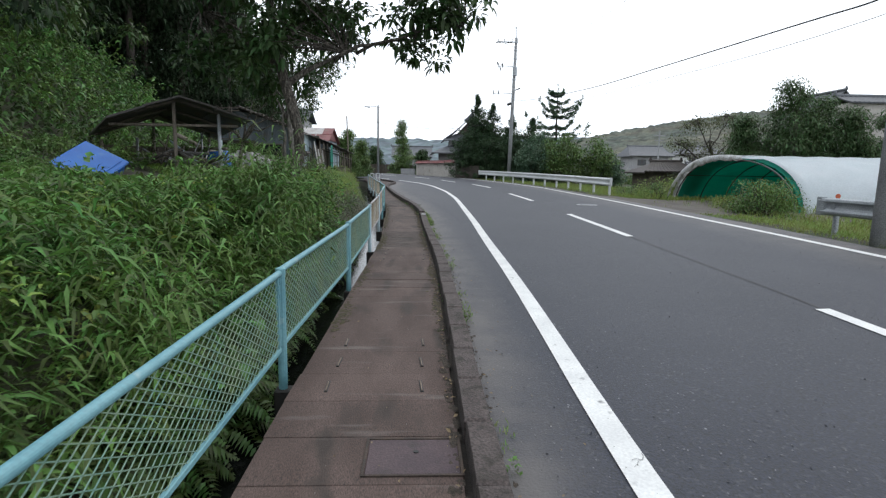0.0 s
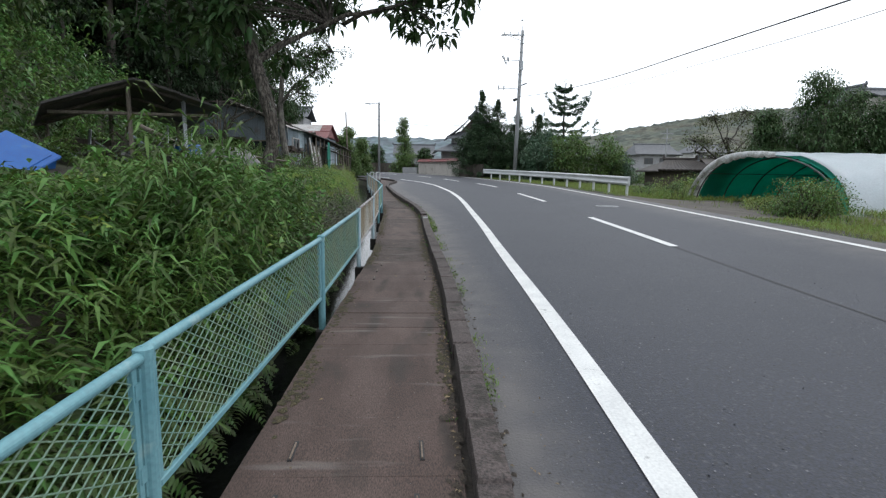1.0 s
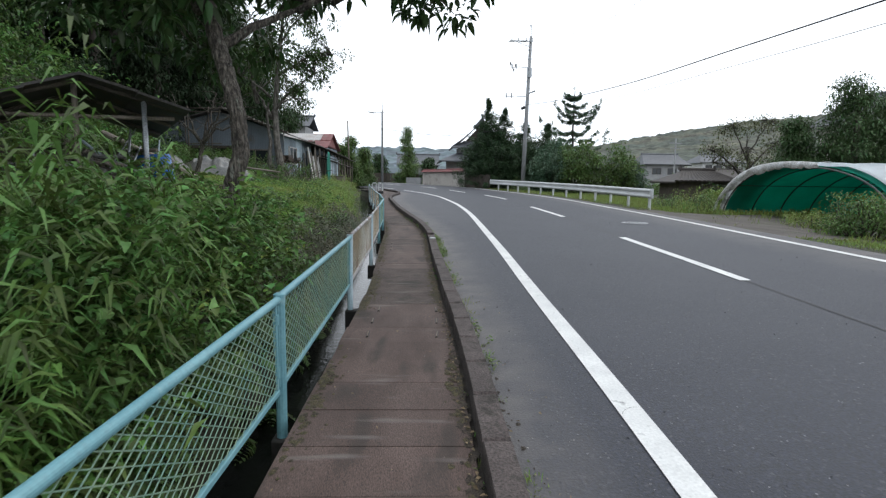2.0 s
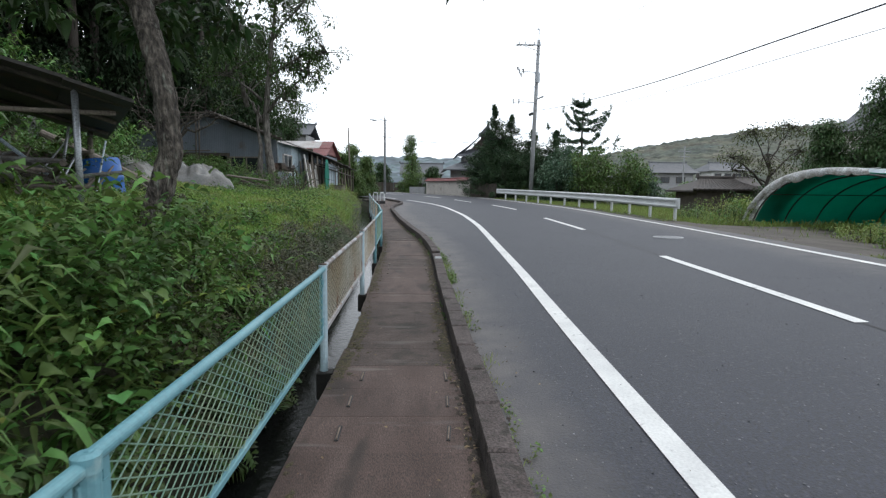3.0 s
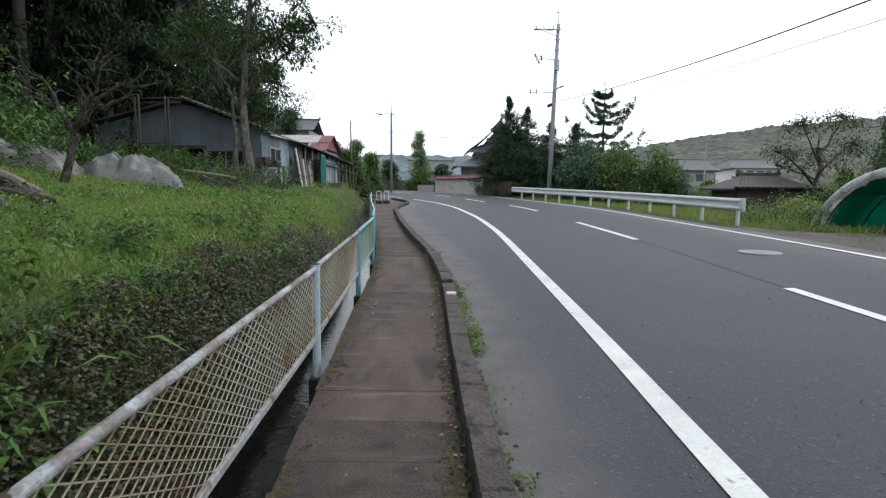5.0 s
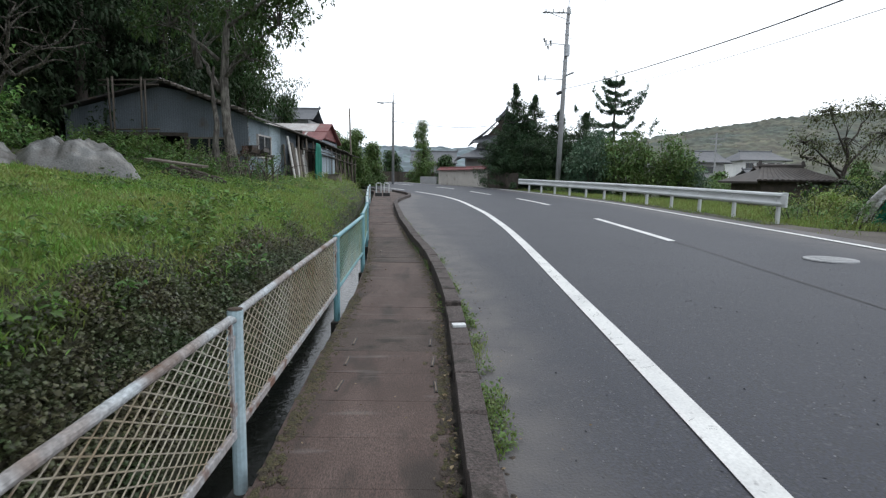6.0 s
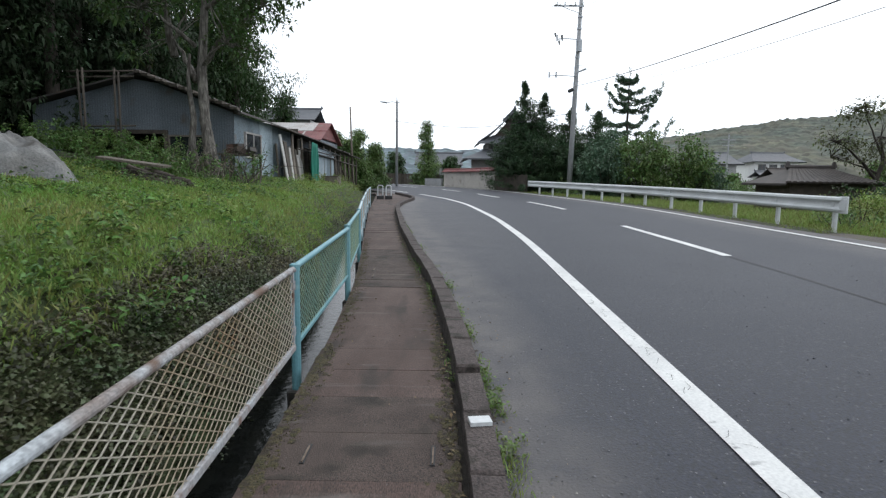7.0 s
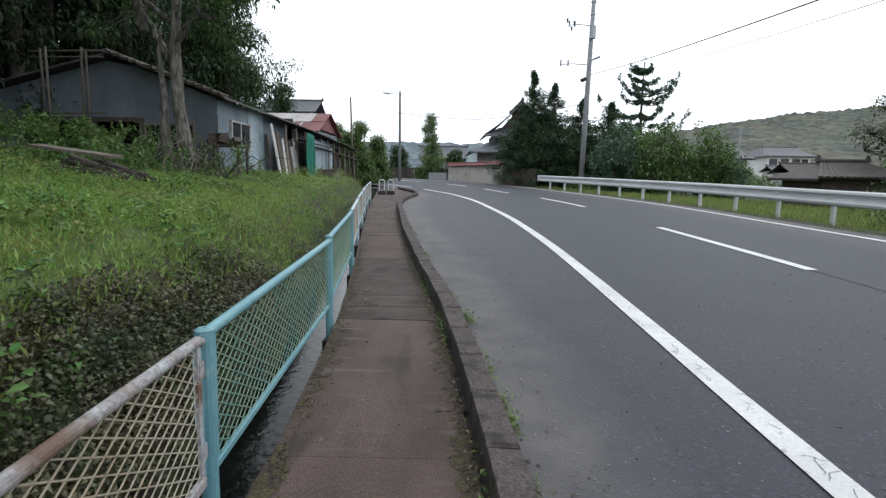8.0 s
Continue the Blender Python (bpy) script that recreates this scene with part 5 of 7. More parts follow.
shrub(12.2, 48.0, 0.0, (1.9, 1.7, 2.3), LIGHT_LEAF, "large leafy green shrub behind the guard rail", 150, 44, leaf=0.22, wide=0.11)
shrub(15.0, 48.5, -0.1, (2.0, 1.6, 2.35), LIGHT_LEAF, "rounded leafy green shrub behind the guard rail", 120, 44, leaf=0.22, wide=0.11)
shrub(10.8, 50.8, 0.0, (1.9, 1.5, 2.5), PINE, "tall dark garden shrub under the pine", 140, 44, leaf=0.24, wide=0.1)
shrub(16.6, 49.5, -0.1, (1.6, 1.4, 1.6), PINE, "dark garden shrub near the pine", 120, 44, leaf=0.24, wide=0.1)
shrub(7.3, 47.2, 0.3, (0.8, 0.8, 0.6), LIGHT_LEAF, "low leafy shrub round the pole's foot", 30)
shrub(10.35, 16.6, 0.0, (0.9, 1.4, 0.62), BUSH, "sprawling dark green verge bush", 170, 40, 0.08, 0.04)
shrub(11.0, 19.3, 0.0, (0.75, 1.1, 0.3), WEED, "yellow-green weeds before the greenhouse", 60, 34, 0.09, 0.03)
shrub(10.9, 25.6, -0.1, (0.8, 0.7, 0.55), BUSH, "weedy bush beside the guard rail end", 44, 26, 0.1, 0.04)
shrub(10.2, 27.2, 0.0, (0.7, 0.9, 0.45), LIGHT_LEAF, "weedy bush below the guard rail", 34, 26, 0.1, 0.04)
shrub(13.6, 31.0, -0.2, (1.5, 1.1, 0.7), WEED, "tall yellow-green weeds by the low roof", 60, 26, 0.14, 0.04)

GARDEN_LEAF = foliage("garden_tree_leaf", (0.045, 0.088, 0.032), (0.07, 0.12, 0.042), 0.9, 0.45)
ORCHARD_LEAF = foliage("orchard_leaf", (0.075, 0.1, 0.04), (0.11, 0.115, 0.05), 0.7, 0.5)
# persimmon-like tree and dark trees behind the greenhouse
tree("spreading orchard tree with sparse leaves behind the greenhouse", (20.78, 40.50, -0.30),
     ([(20.78, 40.50, -0.52), (20.90, 40.50, 1.27), (21.26, 40.50, 2.50), (21.02, 40.50, 3.73)], [0.15, 0.12, 0.09, 0.05]),
     [((21.02, 40.50, 1.60), (18.50, 40.02, 3.40), 0.09, 0.2), ((21.14, 40.50, 2.16), (23.18, 40.74, 3.96), 0.08, 0.2), ((21.14, 40.50, 2.84), (19.82, 40.26, 5.08), 0.06, 0.1), ((21.14, 40.50, 3.17), (22.46, 40.50, 5.41), 0.06, 0.1), ((21.02, 40.50, 1.94), (19.34, 41.46, 2.72), 0.06, 0.1)],
     [((18.86, 40.14, 3.51), (1.30, 1.08, 0.57), 32, 26, 0.42), ((20.06, 40.26, 4.85), (1.43, 1.08, 0.63), 40, 26, 0.42), ((22.34, 40.50, 5.08), (1.56, 1.08, 0.69), 44, 26, 0.42), ((23.18, 40.74, 3.84), (1.17, 1.08, 0.57), 28, 26, 0.42), ((21.02, 40.50, 2.84), (2.08, 1.20, 0.69), 44, 26, 0.42)],
     DARK_BARK, ORCHARD_LEAF, 0.16, 0.09, dense=0.62)
for x, y, r, h, mat in ((18.0, 36.5, 1.6, 1.1, TREE_LEAF), (20.3, 36.0, 1.7, 1.3, TREE_LEAF), (22.4, 35.0, 1.7, 1.4, TREE_LEAF), (16.6, 34.5, 0.9, 0.8, WEED), (15.2, 33.0, 0.7, 0.75, WEED), (17.6, 33.2, 0.9, 0.7, LIGHT_LEAF)):
    shrub(x, y, -0.6, (r, r, h), mat, "thick dark bush under the orchard tree" if mat is TREE_LEAF else "tall yellow-green weeds under the orchard tree", 80, 40, 0.2, 0.08)
for x, y, h, r in [(18.3, 31.2, 4.4, 1.9), (20.4, 30.2, 6.2, 2.8), (21.9, 30.6, 5.4, 2.6), (23.3, 29.8, 4.8, 2.2), (25.4, 29.6, 4.6, 2.2), (28.0, 29.6, 4.7, 2.0), (23.0, 33.5, 4.8, 2.0)]:
    forest_tree(x, y, h, r, GARDEN_LEAF, "dark leafy tree behind the greenhouse", 0.08, 1.8, 0.16)

# ---- verge grass and weeds ----
x = rng.uniform(0, 7, 9000)
y = rng.uniform(10, 50, 9000)
dirt_here = (y > 15.5) & (y < 24.6) & (x < 5)
keep = (x > 0.12) & ~(dirt_here & (rng.random(9000) < 0.96)) & (wob(x * 2, y, 1.0, 3) > -0.6 - 0.1 * x)
x, y = x[keep], y[keep]
blades("verge_grass", "tall green and straw-coloured grass on the verge", "grass", WEED, x + road_right(y), y, np.interp(x, [0, 0.6, 2, 7], [0.07, 0.16, 0.3, 0.42]), 5, 0.014, 0.1)
x, y = stems_in(7.4, 12, 1, 15, 3000, lambda x, y: x > road_right(y) + 0.15)
blades("verge_grass", "short grass beside the near guard rail", "grass", WEED, x, y, 0.16, 5, 0.012, 0.07)
x, y = stems_in(12, 30, 26, 46, 4200)
blades("field_grass", "light green field grass beyond the guard rail", "grass", WEED, x, y, 0.35, 4, 0.03, 0.15)
dirt = sheet("dirt_track", lambda y: [float(road_right(y)) - 0.02 + k for k in (0, 0.7, 1.6, 3, 5.0)], np.arange(15.4, 24.8, 0.4), lambda X, Y: field_z(X - road_right(Y), Y) + 0.012, DIRT)
tagged(hang("dirt_track", dirt), "bare brown dirt entrance beside the road", "dirt track", kind="structure")

# weeds in the kerb joint
kerb_y = np.concatenate([rng.normal(c, s, n) for c, s, n in ((2.9, 0.15, 12), (5.6, 0.25, 26), (6.2, 0.15, 14), (8.3, 0.3, 20), (9.6, 0.3, 24), (11.4, 0.2, 26), (12.6, 0.15, 20), (13.6, 0.18, 30), (14.8, 0.25, 26), (16.2, 0.2, 26), (17.9, 0.5, 26), (19.5, 0.6, 24), (22, 1.2, 30), (26, 1.5, 26), (14.0, 0.12, 24), (15.05, 0.12, 30), (15.7, 0.1, 16), (12.2, 0.15, 14), (17.2, 0.15, 16), (19.2, 0.15, 16))])
kx = kerb_x(kerb_y) + np.abs(rng.normal(0.04, 0.04, len(kerb_y)))
def rosettes(name, label, mat, x, y, z, per, size, wide):
    """Small leafy weeds: a tuft of spreading leaves at each place."""
    n = len(x)
    pos = np.stack([np.repeat(x, per), np.repeat(y, per), np.repeat(z, per)], -1) + rng.normal(0, 0.02, (n * per, 3)) * (1, 1, 0)
    grow = np.repeat(rng.uniform(0.3, 1.2, n), per)
    pos[:, 2] += rng.random(n * per) * 0.07 * grow
    way = rng.normal(0, 1, (n * per, 3)) * (1, 1, 0.4) + (0, 0, 0.5)
    q = size * grow * rng.uniform(0.6, 1.2, n * per)
    return tagged(leaves(name, [leaf_arrays(pos, way, q, q * wide, droop=0.3)], mat), label, "weeds", kind="stuff")


some = wob(kerb_y, kerb_y, 1.3, 2) > 0.05
rosettes("kerb_herbs", "small leafy weeds along the kerb's road side", LEAFY, kx[some], kerb_y[some], road_z(kx, kerb_y)[some], 14, 0.036, 0.5)
blades("kerb_weeds", "small green weeds growing along the kerb's road side", "weeds", TURF, kx, kerb_y, np.where(rng.random(len(kx)) < 0.25, 0.08, 0.035), 6, 0.006, 0.03, road_z(kx, kerb_y))
jy = np.concatenate([rng.normal(c, s, n) for c, s, n in ((11.55, 0.08, 14), (12.0, 0.06, 8), (13.0, 0.3, 8), (16.5, 0.4, 10), (18.6, 0.6, 22), (20.5, 0.6, 22), (22.0, 0.7, 12), (6.0, 0.8, 8))])
jx = kerb_x(jy) - 0.18 + rng.normal(0, 0.015, len(jy))
some = wob(jy, jy, 1.7, 5) > 0.15
rosettes("joint_herbs", "small leafy weeds in the joint beside the kerb", LEAFY, jx[some], jy[some], foot_z(jy)[some], 7, 0.034, 0.5)
blades("joint_weeds", "small weeds in the joint between slabs and kerb", "weeds", KUDZU, jx, jy, np.where(rng.random(len(jx)) < 0.3, 0.06, 0.03), 4, 0.008, 0.02, foot_z(jy))
my = rng.uniform(9.5, 24, 900)
mx = np.where(rng.random(900) < 0.55, foot_left(my) + np.abs(rng.normal(0, 0.05, 900)) + 0.03, kerb_x(my) - 0.2 - np.abs(rng.normal(0, 0.03, 900)))
blades("moss", "moss and tiny plants along the slab edges", "moss", MOSS_TIP, mx, my, 0.012, 5, 0.006, 0.015, foot_z(my) + 0.008)


# ---- buildings ----
def corrugated(name, w, h, mat, parent, m, pitch=0.076, deep=0.018, thick=0.004, rise=0.0):
    """A corrugated sheet in the local xz plane, ridges upright."""
    n = max(2, int(w / pitch * 4))
    V, F = [], []
    for i in range(n + 1):
        x = w * i / n
        o = deep / 2 * math.sin(2 * math.pi * x / pitch)
        top = h + rise * x / w
        V += [(x, o, 0), (x, o, top), (x, o + thick, 0), (x, o + thick, top)]
    for i in range(n):
        a, b = 4 * i, 4 * i + 4
        F += [(a, b, b + 1, a + 1), (a + 2, a + 3, b + 3, b + 2), (a + 1, b + 1, b + 3, a + 3)]
    return hang(name, mesh_of(name, V, F, mat), parent, "", m)


def basis(o, x, z):
    """A pose at o with local x and z along the vectors given."""
    x, z = Vector(x).normalized(), Vector(z).normalized()
    y = z.cross(x).normalized()
    m = Matrix((x, y, x.cross(y))).transposed().to_4x4()
    m.translation = Vector(o)
    return m


def slab_quad(name, pts, thick, mat, parent, label=""):
    """A plate over four corners, with thickness downwards."""
    p = [Vector(q) for q in pts]
    d = Vector((0, 0, -thick))
    V = p + [q + d for q in p]
    F = [(0, 1, 2, 3), (7, 6, 5, 4)] + [(i, i + 4, (i + 1) % 4 + 4, (i + 1) % 4) for i in range(4)]
    return hang(name, mesh_of(name, V, F, mat), parent, label)


def window(parent, o, along, w, h, frame_mat=PALE_TIN, panes=2):
    m = basis(o, along, (0, 0, 1))
    bm = bmesh.new()
    for lo, hi in (((0, -0.04, 0), (w, 0.05, 0.05)), ((0, -0.03, h - 0.05), (w, 0.05, h)), ((0, -0.03, 0.05), (0.05, 0.05, h - 0.05)), ((w - 0.05, -0.03, 0.05), (w, 0.05, h - 0.05))):
        add_box(bm, lo, hi)
    for k in range(1, panes):
        add_box(bm, (w * k / panes - 0.02, -0.02, 0.05), (w * k / panes + 0.02, 0.04, h - 0.05))
    win = part("window", bm, frame_mat, parent, "", m)
    for k in range(panes):
        box("pane", (w * k / panes + 0.03, 0.012, 0.05), (w * (k + 1) / panes - 0.03, 0.02, h - 0.05), GLASS, win)
    return win


# the tin barn: gable end towards the road's near end
barn = thing("barn", "old blue-grey corrugated tin barn with dark openings", "barn")
BX0, BX1, BY, BZ = -12.3, -6.35, 29.6, 1.2
EAVE_R, EAVE_L, RIDGE, RX = 3.25, 3.35, 4.25, -9.0
BAY = 0.762
x = BX0
while x < BX1 - 0.05:
    w = min(BAY, BX1 - x)
    mid = x + w / 2
    top, end = np.interp((x, x + w), (BX0, RX, BX1), (EAVE_L, RIDGE, EAVE_R))
    dark_opening = -11.4 < mid < -8.35
    glazed = -8.35 < mid < -7.0
    low = 2.62 if dark_opening else (2.55 if glazed else BZ - 0.3)
    corrugated("tin_sheet", w - 0.004, top - low - 0.02, TIN, barn, basis((x, BY, low), (1, 0, 0), (0, 0, 1)), rise=end - top, deep=0.005)
    if glazed:
        corrugated("tin_sheet", w - 0.004, 1.9 - BZ + 0.3, TIN, barn, basis((x, BY, BZ - 0.3), (1, 0, 0), (0, 0, 1)))
    x += BAY
window(barn, (-8.3, BY - 0.02, 1.9), (1, 0, 0), 1.35, 0.66, WOOD, 2)
box("post", (-9.75, BY - 0.02, 1.0), (-9.63, BY + 0.1, 2.7), WOOD, barn)
box("post", (-8.42, BY - 0.04, 1.0), (-8.32, BY + 0.08, 2.7), WOOD, barn)
box("lintel", (-11.5, BY - 0.03, 2.58), (-8.3, BY + 0.07, 2.7), OLD_WOOD, barn)
tube("brace", [(-9.9, BY + 0.2, 1.4), (-9.0, BY + 0.1, 2.2)], 0.035, WOOD, barn)
box("back_wall", (BX0, 36.9, 1.0), (BX1, 37.0, 3.4), OLD_WOOD, barn)
box("side_wall", (BX0, BY + 0.05, 1.0), (BX0 + 0.06, 36.9, EAVE_L), OLD_WOOD, barn)
box("barn_floor", (BX0, BY + 0.05, 0.8), (BX1, 36.9, 1.25), DIRT, barn)
slab_quad("roof", [(RX, BY - 0.35, RIDGE + 0.06), (BX1 + 0.35, BY - 0.35, EAVE_R - 0.02), (BX1 + 0.35, 37.2, EAVE_R - 0.12), (RX, 37.2, RIDGE - 0.05)], 0.05, DARK_TIN, barn, "rusty dark tin roof slope")
slab_quad("roof", [(RX, BY - 0.35, RIDGE + 0.06), (RX, 37.2, RIDGE - 0.05), (BX0 - 0.4, 37.2, EAVE_L - 0.1), (BX0 - 0.4, BY - 0.35, EAVE_L)], 0.05, DARK_TIN, barn, "rusty dark tin roof slope")
bm = bmesh.new()
add_tube(bm, [(RX, BY - 0.4, RIDGE + 0.08), (RX, 37.2, RIDGE)], 0.07, 6)
part("ridge_cap", bm, DARK_TIN, barn)
for i in range(14):
    t = (i + 0.5) / 14
    xx = RX + (BX1 + 0.3 - RX) * t
    zz = RIDGE + 0.08 + (EAVE_R - RIDGE - 0.06) * t
    box("batten", (xx - 0.1, BY - 0.39 - random.uniform(0, 0.1), zz - 0.03), (xx + 0.08, BY - 0.2, zz + random.uniform(0.02, 0.06)), OLD_WOOD, barn)
# side wall towards the road
y = BY
k = 0
SIDE = [(PALE_TIN, 0.8, 0), (PALE_TIN, 0.76, 1), (PALE_TIN, 0.76, 1), (FADED_TIN, 0.5, 0), (FADED_TIN, 0.9, 0), (PALE_TIN, 0.7, 0), (TIN, 0.9, 0), (TIN, 0.8, 0)]
for mat, w, win in SIDE:
    low = 2.75 if win else BZ - 0.3
    corrugated("tin_sheet", w - 0.01, EAVE_R - 0.05 - low, mat, barn, basis((BX1, y + w, low), (0, -1, 0), (0, 0, 1)))
    if win:
        corrugated("tin_sheet", w - 0.01, 1.95 - BZ + 0.3, mat, barn, basis((BX1, y + w, BZ - 0.3), (0, -1, 0), (0, 0, 1)))
    y += w
window(barn, (BX1 + 0.03, BY + 2.3, 1.95), (0, -1, 0), 1.48, 0.8, WHITE_TIN, 2)
for i in range(5):
    yy = 33.5 + i * 0.75
    box("plank", (0.0, 0.0, 0.0), (0.035, random.uniform(0.15, 0.4), random.uniform(1.4, 2.0)), WOOD, barn, "", pose(BX1 + 0.12 + 0.05 * random.random(), yy, 1.0, random.uniform(-4, 4), -3))

rack = thing("pole_rack", "dark timber rack of poles standing before the barn gable", "rack", pose(-10.3, 28.7, 1.3))
for x, top in ((0.0, 2.95), (0.12, 3.0), (1.0, 3.0), (1.12, 2.9)):
    tube("post", [(x + random.uniform(-0.06, 0.06), 0, -0.3), (x, random.uniform(-0.05, 0.05), top)], 0.03, OLD_WOOD, rack, "", 7)
for z in (2.9, 2.75, 1.4):
    tube("crossbar", [(-0.35, 0.06, z), (1.5, 0.06, z + 0.04)], 0.025, OLD_WOOD, rack, "", 7)
# stand of bits and pieces outside the barn's corner
junk = thing("junk_stand", "rusty shelf of scrap standing against the barn corner", "scrap pile", pose(-5.95, 29.0, 1.2))
box("shelf", (-0.5, -0.35, 0.75), (0.5, 0.4, 0.8), OLD_WOOD, junk)
for xx, yy in ((-0.45, -0.3), (0.42, -0.3), (-0.45, 0.33), (0.42, 0.33)):
    box("leg", (xx, yy, -0.2), (xx + 0.06, yy + 0.06, 0.75), OLD_WOOD, junk)
for i in range(9):
    p = Vector((random.uniform(-0.4, 0.4), random.uniform(-0.25, 0.3), 0.82))
    box("scrap", (-0.14, -0.1, 0), (0.14, 0.1, random.uniform(0.1, 0.3)), random.choice([IRON, DARK_TIN, RUST_SCRAP, OLD_WOOD]), junk, "", Matrix.Translation(p) @ pose(0, 0, 0, random.uniform(-20, 20), random.uniform(-25, 25), random.uniform(0, 180)))

# the lean-to beyond the barn
lean = thing("lean_to", "long open lean-to of poles, patched tin and a sagging roof", "lean-to")
LX, LY0, LY1 = -5.95, 36.4, 48.6
SPAN = 8
for i in range(SPAN):
    ya, yb = LY0 - 3.5 + (LY1 - LY0 + 3.5) * i / SPAN, LY0 - 3.5 + (LY1 - LY0 + 3.5) * (i + 1) / SPAN - 0.02
    za, zb = np.interp((ya, yb), (LY0 - 3.5, LY1), (3.1, 2.62))
    xa, xb = np.interp((ya, yb), (LY0 - 3.5, LY1), (LX + 0.3, LX + 0.55)) + random.uniform(-0.06, 0.06)
    dip = random.uniform(-0.03, 0.03)
    slab_quad("roof", [(xa, ya, za + dip), (xb, yb, zb + dip), (LX - 0.95, yb, zb + 0.26), (LX - 0.95, ya, za + 0.26)], 0.035, DARK_TIN if i % 3 else OLD_WOOD, lean, "rusty brown sagging roof sheet")
for i, yy in enumerate(np.linspace(LY0 - 2.2, LY1 - 0.3, 12)):
    zt = np.interp(yy, [LY0 - 3.5, LY1], [3.02, 2.52])
    xx = LX + 0.12 + 0.16 * (yy - LY0) / 12
    tube("post", [(xx + random.uniform(-0.08, 0.08), yy + random.uniform(-0.15, 0.15), 0.7), (xx, yy, zt)], [0.055, 0.045], WOOD, lean, "", 7)
tube("rail", [(LX + 0.2, LY0 - 2, 2.45), (LX + 0.35, LY1 - 0.4, 2.1)], 0.03, OLD_WOOD, lean)
tube("rail", [(LX + 0.22, LY0 + 1, 2.72), (LX + 0.36, LY0 + 6, 2.5)], 0.025, BLACK, lean)
box("back_wall", (LX - 0.85, LY0, 0.8), (LX - 0.8, LY1 - 0.2, 2.75), OLD_WOOD, lean)
for yy, w, top, mat in ((LY0 + 0.85, 1.3, 2.72, FADED_TIN), (LY0 + 2.15, 1.3, 2.7, FADED_TIN), (LY0 + 3.45, 1.1, 2.62, PALE_TIN), (LY0 + 4.6, 0.5, 2.5, FADED_TIN)):
    corrugated("tin_sheet", w, top - 0.8, mat, lean, basis((LX + 0.2, yy + w, 0.8), (0, -1, 0), (0, 0, 1)), deep=0.008)
for z in (2.42, 2.3):
    tube("rail", [(LX + 0.3, LY0 - 1.2, z + 0.1), (LX + 0.38, LY0 + 4.6, z)], 0.028, BLACK, lean)
for i in range(16):
    yy = LY0 + 6.2 + i * 0.36
    q = random.uniform(-0.1, 0.2)
    tube("leaning_pole", [(LX + 0.25 + q, yy, 0.75), (LX + 0.05 + q + random.uniform(-0.2, 0.1), yy + random.uniform(-0.3, 0.3), random.uniform(1.7, 2.5))], random.uniform(0.02, 0.045), random.choice([WOOD, OLD_WOOD, IRON]), lean, "", 6)
for i in range(7):
    yy = LY0 - 3.3 + i * 0.36
    box("leaning_board", (-0.03, -random.uniform(0.08, 0.2), 0), (0.0, random.uniform(0.08, 0.2), random.uniform(1.3, 2.1)), random.choice([WOOD, OLD_WOOD, WHITE_TIN]), lean, "", Matrix.Translation((LX + 0.3, yy, 0.85)) @ pose(0, 0, 0, random.uniform(-8, 8), -8))


def draped(name, label, category, w, h, mat, m, fold=0.07, nx=30, nz=10, gather=0.4):
    """Hanging cloth or net with folds, in the local xz plane."""
    V, F = [], []
    for j in range(nz + 1):
        t = j / nz
        for i in range(nx + 1):
            s = i / nx
            x = w * (s - 0.5) * (gather + (1 - gather) * t)
            V.append((x, fold * (0.4 + t) * math.sin(s * 21 + 2 * math.sin(s * 9)) + 0.03 * math.sin(5 * t + 3 * s), -h * t))
    for j in range(nz):
        for i in range(nx):
            a = j * (nx + 1) + i
            F.append((a, a + 1, a + nx + 2, a + nx + 1))
    ob = hang(name, mesh_of(name, V, F, mat, True), None, label, m)
    sol = ob.modifiers.new("thick", "SOLIDIFY")
    sol.thickness = 0.008
    return tagged(ob, "", category)


draped("net_curtain", "green shade net hanging from the lean-to", "net", 2.3, 1.95, DARK_NET, basis((LX + 0.5, LY0 - 0.35, 2.75), (0.12, -1, 0), (0, 0, 1)), gather=0.8)
crate = thing("feed_box", "pale wooden box standing before the lean-to", "box", pose(-5.3, LY0 + 2.3, 0.8))
box("body", (-0.35, -0.45, 0), (0.35, 0.45, 0.6), WOOD, crate, "", None, 0.02)
box("lid", (-0.38, -0.48, 0.6), (0.38, 0.48, 0.65), WOOD, crate)

